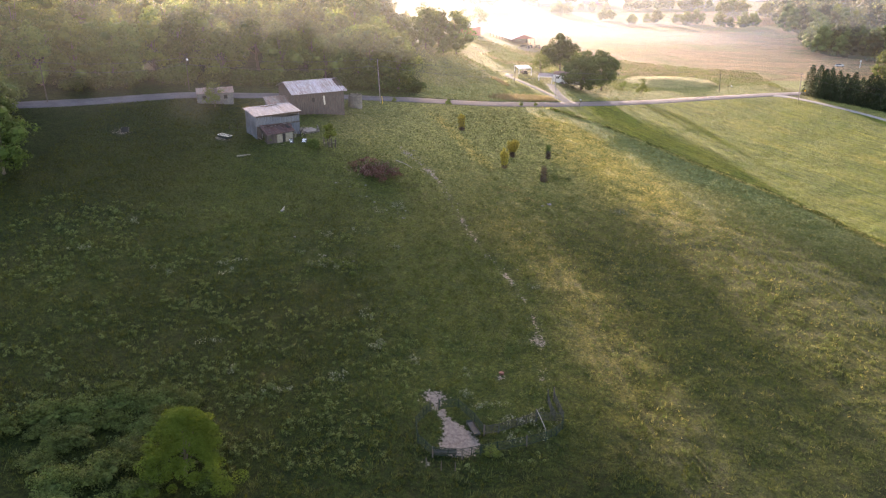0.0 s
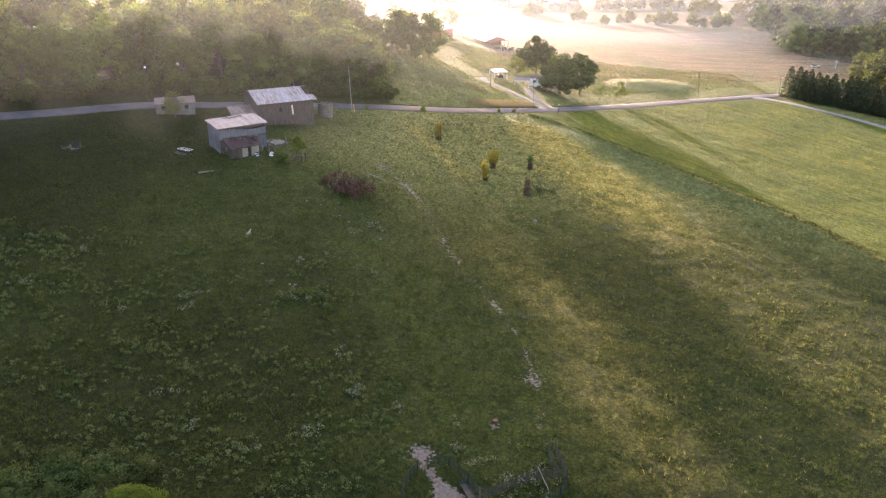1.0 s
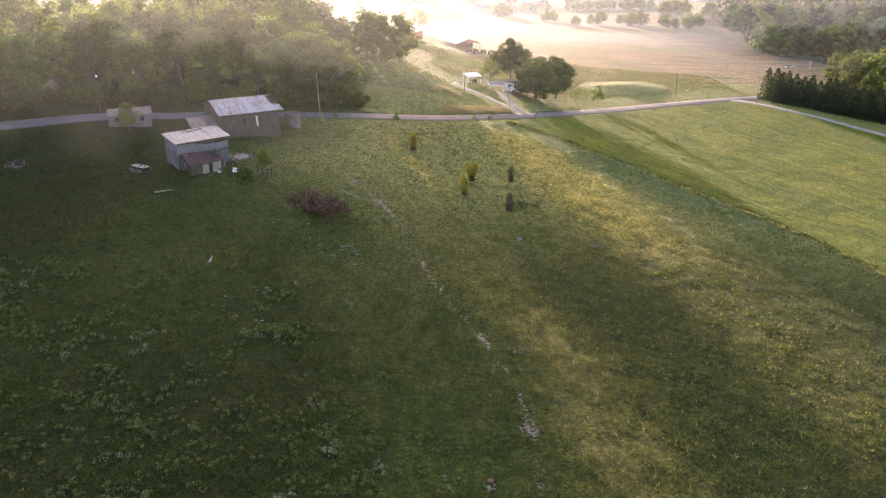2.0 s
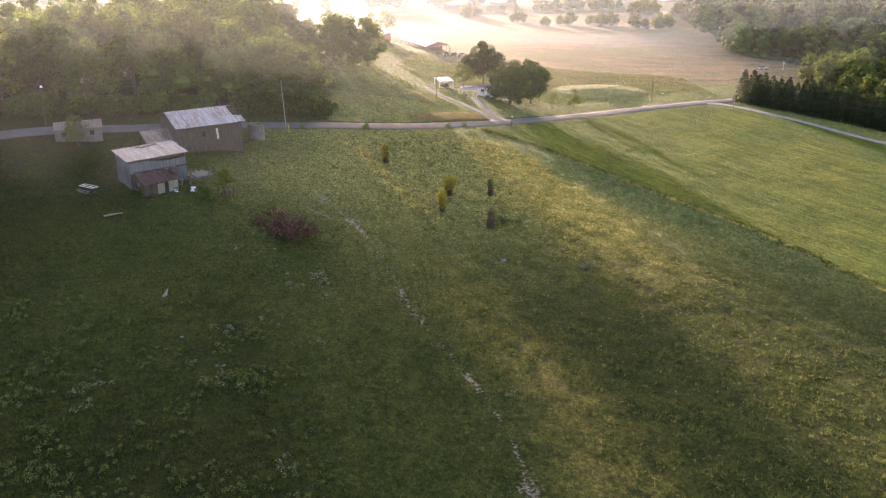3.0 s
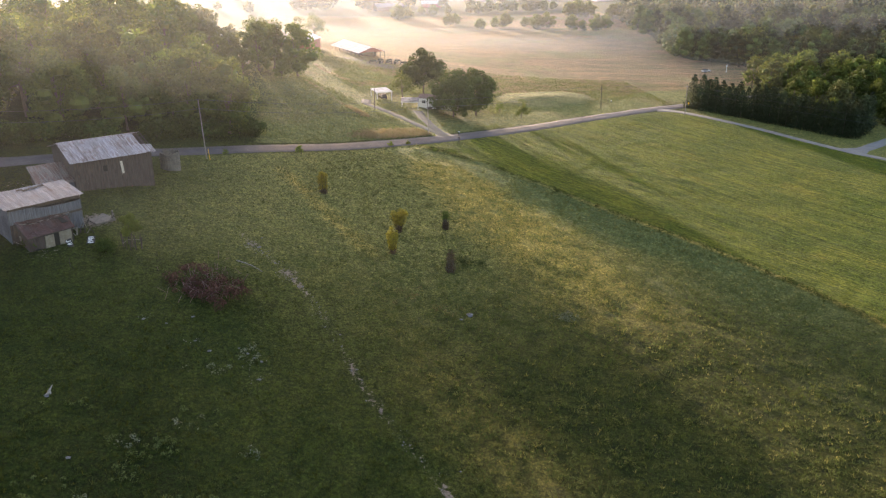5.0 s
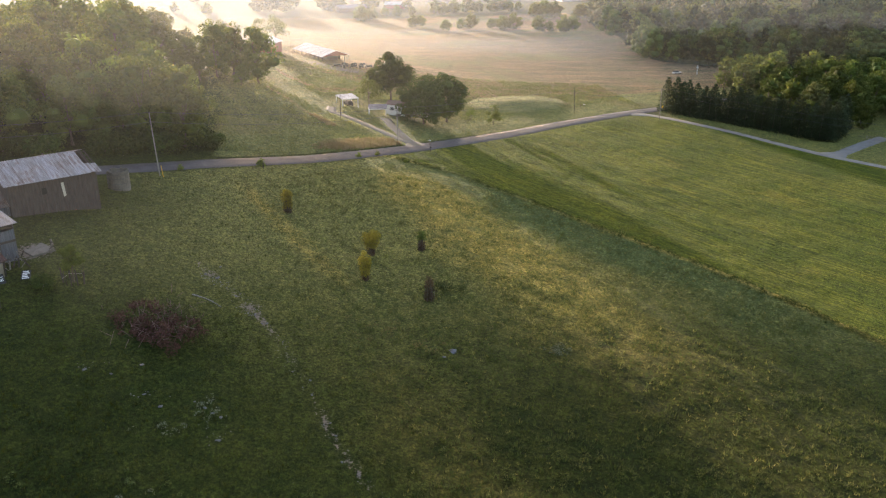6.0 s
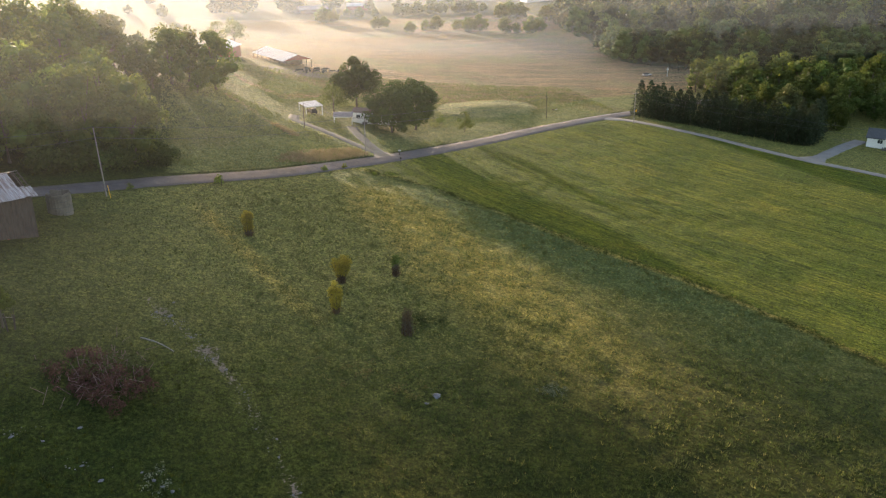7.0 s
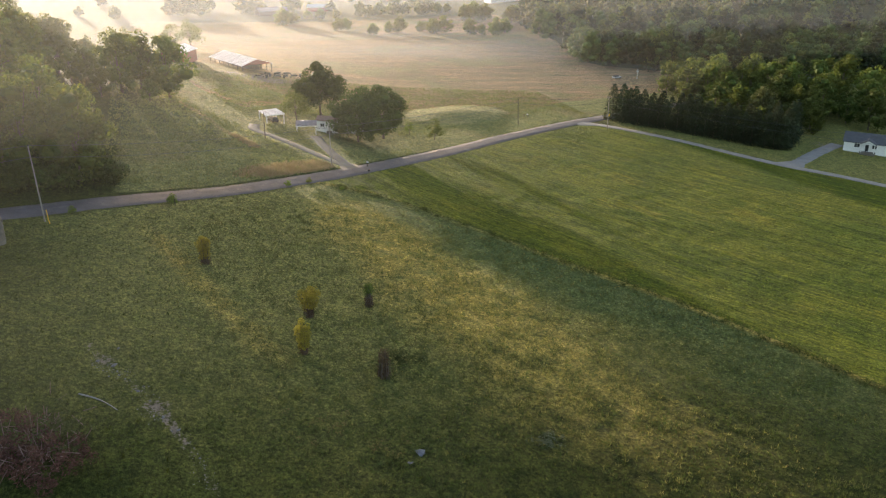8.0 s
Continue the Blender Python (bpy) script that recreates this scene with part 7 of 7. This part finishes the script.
plant_tree(SHRUB[1], "shrub", -38.6, 177.3, "dark shrub against the tin shed", "", 0.6, squash=1.1, category="shrub")
plant_tree(AIRY[1], "broadleaf_tree", -56.8, 202.2, "small dark tree before the block shed", "", 0.62)


def sign_board(x, y, turn, w, h, tilt, words, label):
    """A dark board with white lettering, thrown down on its side."""
    ob = thing("sign_board", on_ground(x, y, turn) @ pose(0, 0, 0.3, tilt), label, "sign")
    board = part("board", box(bmesh.new(), -w / 2, w / 2, -h / 2, h / 2, -0.02, 0.02, 0.008), MAT["rubber"], ob)
    if words:
        data = bpy.data.curves.new("lettering", "FONT")
        data.body, data.size, data.align_x, data.align_y, data.extrude = words, 0.9, "CENTER", "CENTER", 0.004
        data.materials.append(MAT["white_paint"])
        text = new("lettering", data)
        text.parent = board
        text.matrix_local = pose(0, 0, 0.026, 0, 0, 90)
    else:
        for i in range(5):
            part("lettering", box(bmesh.new(), -w * 0.36, w * 0.36 - 0.12 * (i % 3), h * (-0.42 + 0.18 * i), h * (-0.42 + 0.18 * i) + 0.09 * h, 0.022, 0.03), MAT["white_paint"], board)


sign_board(-33.9, 178.4, 24, 0.85, 2.0, 24, "RT", "black board with white letters, leaning on rubble")
sign_board(-31.2, 179.6, 4, 1.15, 2.0, 14, "", "black board with lines of white lettering, lying flat")
loose_sheet(-37.5, 176.2, 75, 0.7, 1.8, MAT["gate_grey"], "narrow grey scrap sheet before the shed")
slab_stone = thing("concrete_slab", on_ground(-31.2, 187.5, 36), "worn concrete slab with rubble beside the shed", "slab")
part("slab", box(bmesh.new(), -1.6, 1.6, -2.0, 2.0, -0.2, 0.12, 0.04), MAT["concrete"], slab_stone)
for i in range(9):
    part("rubble", bar(bmesh.new(), (0.6 + 0.2 * i, -2 + 0.25 * i, 0.05), (1.3 + 0.1 * i, -2.3 + 0.3 * i, 0.5 + 0.2 * (i % 3)), 0.25, 0.2), MAT["dark_wood" if i % 2 else "concrete"], slab_stone)


def fence_post(x, y, h, label="grey wooden fence post in the grass"):
    ob = tagged(part("fence_post", tube(bmesh.new(), (0, 0, -0.3), (0.03, 0.02, h), 0.06, 0.05, 7), MAT["dark_wood"]), label, "post", "fence posts")
    ob.matrix_world = on_ground(x, y)


for x, y, h in ((-49.1, 184.7, 1.5), (-47.2, 184.5, 1.6), (-32.6, 171.5, 1.3), (-1.8, 72.6, 1.2), (-0.2, 72.2, 1.2), (1.3, 72.3, 1.1), (2, 241, 1.4)):
    fence_post(x, y, h)


bank_rng = random.Random(52)
bank = [(-66 + 18 * i / 69 + bank_rng.gauss(0, 0.3), 182.4 + 5.6 * (i / 69) ** 2 + bank_rng.gauss(0, 0.25)) for i in range(70)]
weed_patch("bank_weeds", 14, bank[::2], MAT["weed"], 0.08, 0.3, "line of dark weeds along an old bank", 53)

edge_rng = random.Random(54)
edge_spots = []
for i in range(130):
    k = edge_rng.uniform(0, 7.6)
    a, b = Vector(FIELD_EDGE[1 + int(k)]), Vector(FIELD_EDGE[2 + int(k)])
    q = a.lerp(b, k - int(k))
    edge_spots.append((q.x - 0.6 + edge_rng.gauss(0, 0.3), q.y + edge_rng.gauss(0, 0.3)))
weed_patch("edge_weeds", 14, edge_spots, MAT["bramble"], 0.11, 0.32, "dark rank weeds along the field's edge", 55)

# ---- brush pile ----
def brush_pile():
    ob = thing("brush_pile", on_ground(-14.5, 167.4) @ Matrix.Diagonal((2.15, 3.2, 1.6, 1)), "heap of dead reddish brown brush with green shoots", "brush pile")
    rng, nr = random.Random(71), np.random.default_rng(71)
    cs, rs = [], []
    for i in range(150):
        cx, cy, reach, top = ((-1.1, 0.7, 1.9, 1.35), (0.9, -0.9, 1.7, 1.2), (-0.2, 0.0, 1.3, 0.8))[i % 3]
        a, r = rng.uniform(0, 6.28), math.sqrt(rng.random())
        x, y = cx + reach * r * math.cos(a) * rng.uniform(0.8, 1.15), cy + reach * 0.8 * r * math.sin(a)
        cs.append((x, y, 0.12 + top * (1 - r ** 1.8) * rng.uniform(0.4, 1.2)))
        rs.append(rng.uniform(0.16, 0.42))
    v, f = leaf_cloud(nr, cs, rs, 60, 0.06, 0.75, 0.8)
    part_mesh("dead_leafage", mesh_from("dead_leafage", v, f, MAT["brush"]), ob)
    green = [(0.2 + rng.gauss(0, 0.5) + 1.5 * k, 0.5 - 0.5 * k + rng.gauss(0, 0.4), rng.uniform(0.2, 1.1)) for k in np.linspace(0, 1.2, 40)]
    v, f = leaf_cloud(nr, green, [0.34] * 40, 46, 0.06)
    part_mesh("green_growth", mesh_from("green_growth", v, f, MAT["weed"]), ob, "green shoots growing through the heap")
    bm = bmesh.new()
    for i in range(150):
        a = rng.uniform(0, 6.28)
        x, y = rng.gauss(0, 1.1), rng.gauss(0, 0.8)
        k = rng.uniform(0.3, 0.7)
        tube(bm, (x, y, rng.uniform(0, 0.8)), (x + k * math.cos(a), y + k * math.sin(a), rng.uniform(0.3, 1.35)), rng.uniform(0.012, 0.03), 0.012, 4)
    tagged(part("dead_wood", bm, MAT["brush_stick"], ob), "tangle of dead grey-brown sticks", kind="stuff")


brush_pile()
weed_patch("thicket", 60, [(-18.5, 122.2), (-17, 121), (-16, 122.5), (-15, 120.8), (-13.8, 119.6), (-19.6, 120.6)], MAT["bramble"], 0.11, 0.75, "low dark thicket of brambles and old weed stalks", 72)


# ---- roadside ----
def mailbox(x, y, turn, mat):
    ob = thing("mailbox", on_ground(x, y, turn), "roadside mailbox on a wooden post", "mailbox", "mailboxes")
    part("post", bar(bmesh.new(), (0, 0, -0.3), (0, 0, 1.05), 0.11, 0.11), MAT["dark_wood"], ob)
    bm = box(bmesh.new(), -0.12, 0.12, -0.28, 0.28, 1.05, 1.2)
    tube(bm, (0, -0.28, 1.2), (0, 0.28, 1.2), 0.12, 0.12, 12)
    part("box", bm, mat, ob)
    part("flag", box(bmesh.new(), 0.125, 0.145, -0.1, 0.0, 1.15, 1.38), MAT["orange"], ob)


mailbox(45.4, 270.8, 35, MAT["rubber"])
mailbox(47.0, 278.3, 215, MAT["white_paint"])
mailbox(121.5, 349.0, 215, MAT["rubber"])
mailbox(123.0, 349.6, 215, MAT["white_paint"])
sign = thing("road_sign", on_ground(152.5, 344.5, 20), "yellow diamond warning sign on a thin post", "road sign")
part("post", bar(bmesh.new(), (0, 0, -0.3), (0, 0, 2.3), 0.06, 0.05), MAT["gate_grey"], sign)
part("plate", turned(box(bmesh.new(), -0.38, 0.38, -0.01, 0.01, -0.38, 0.38), pose(0, -0.05, 2.3, 0, 45, 0)), MAT["yellow"], sign)
marker = thing("white_post", on_ground(212.2, 420.7), "tall white post at the end of the hay field", "post")
part("post", tube(bmesh.new(), (0, 0, -0.3), (0, 0, 4.4), 0.16, 0.12, 8), MAT["off_white"], marker)
part("cap", box(bmesh.new(), -0.5, 0.5, -0.12, 0.12, 3.0, 3.6, 0.03), MAT["off_white"], marker)
PALE_SHRUB = tree_kind(29, 2.2, 1.3, 0.2, MAT["leaf_bright"], 18, 50, 0.12, 0.05, core=0.0)
for x, y, k in ((1.4, 242.0, 0.85), (24.6, 257.6, 0.6), (29.8, 261.2, 0.55), (-14, 233.5, 0.6), (36, 257.5, 0.4)):
    plant_tree(PALE_SHRUB, "shrub", x, y, "small pale green shrub on the road bank", "shrubs on the road bank", k, category="shrub")
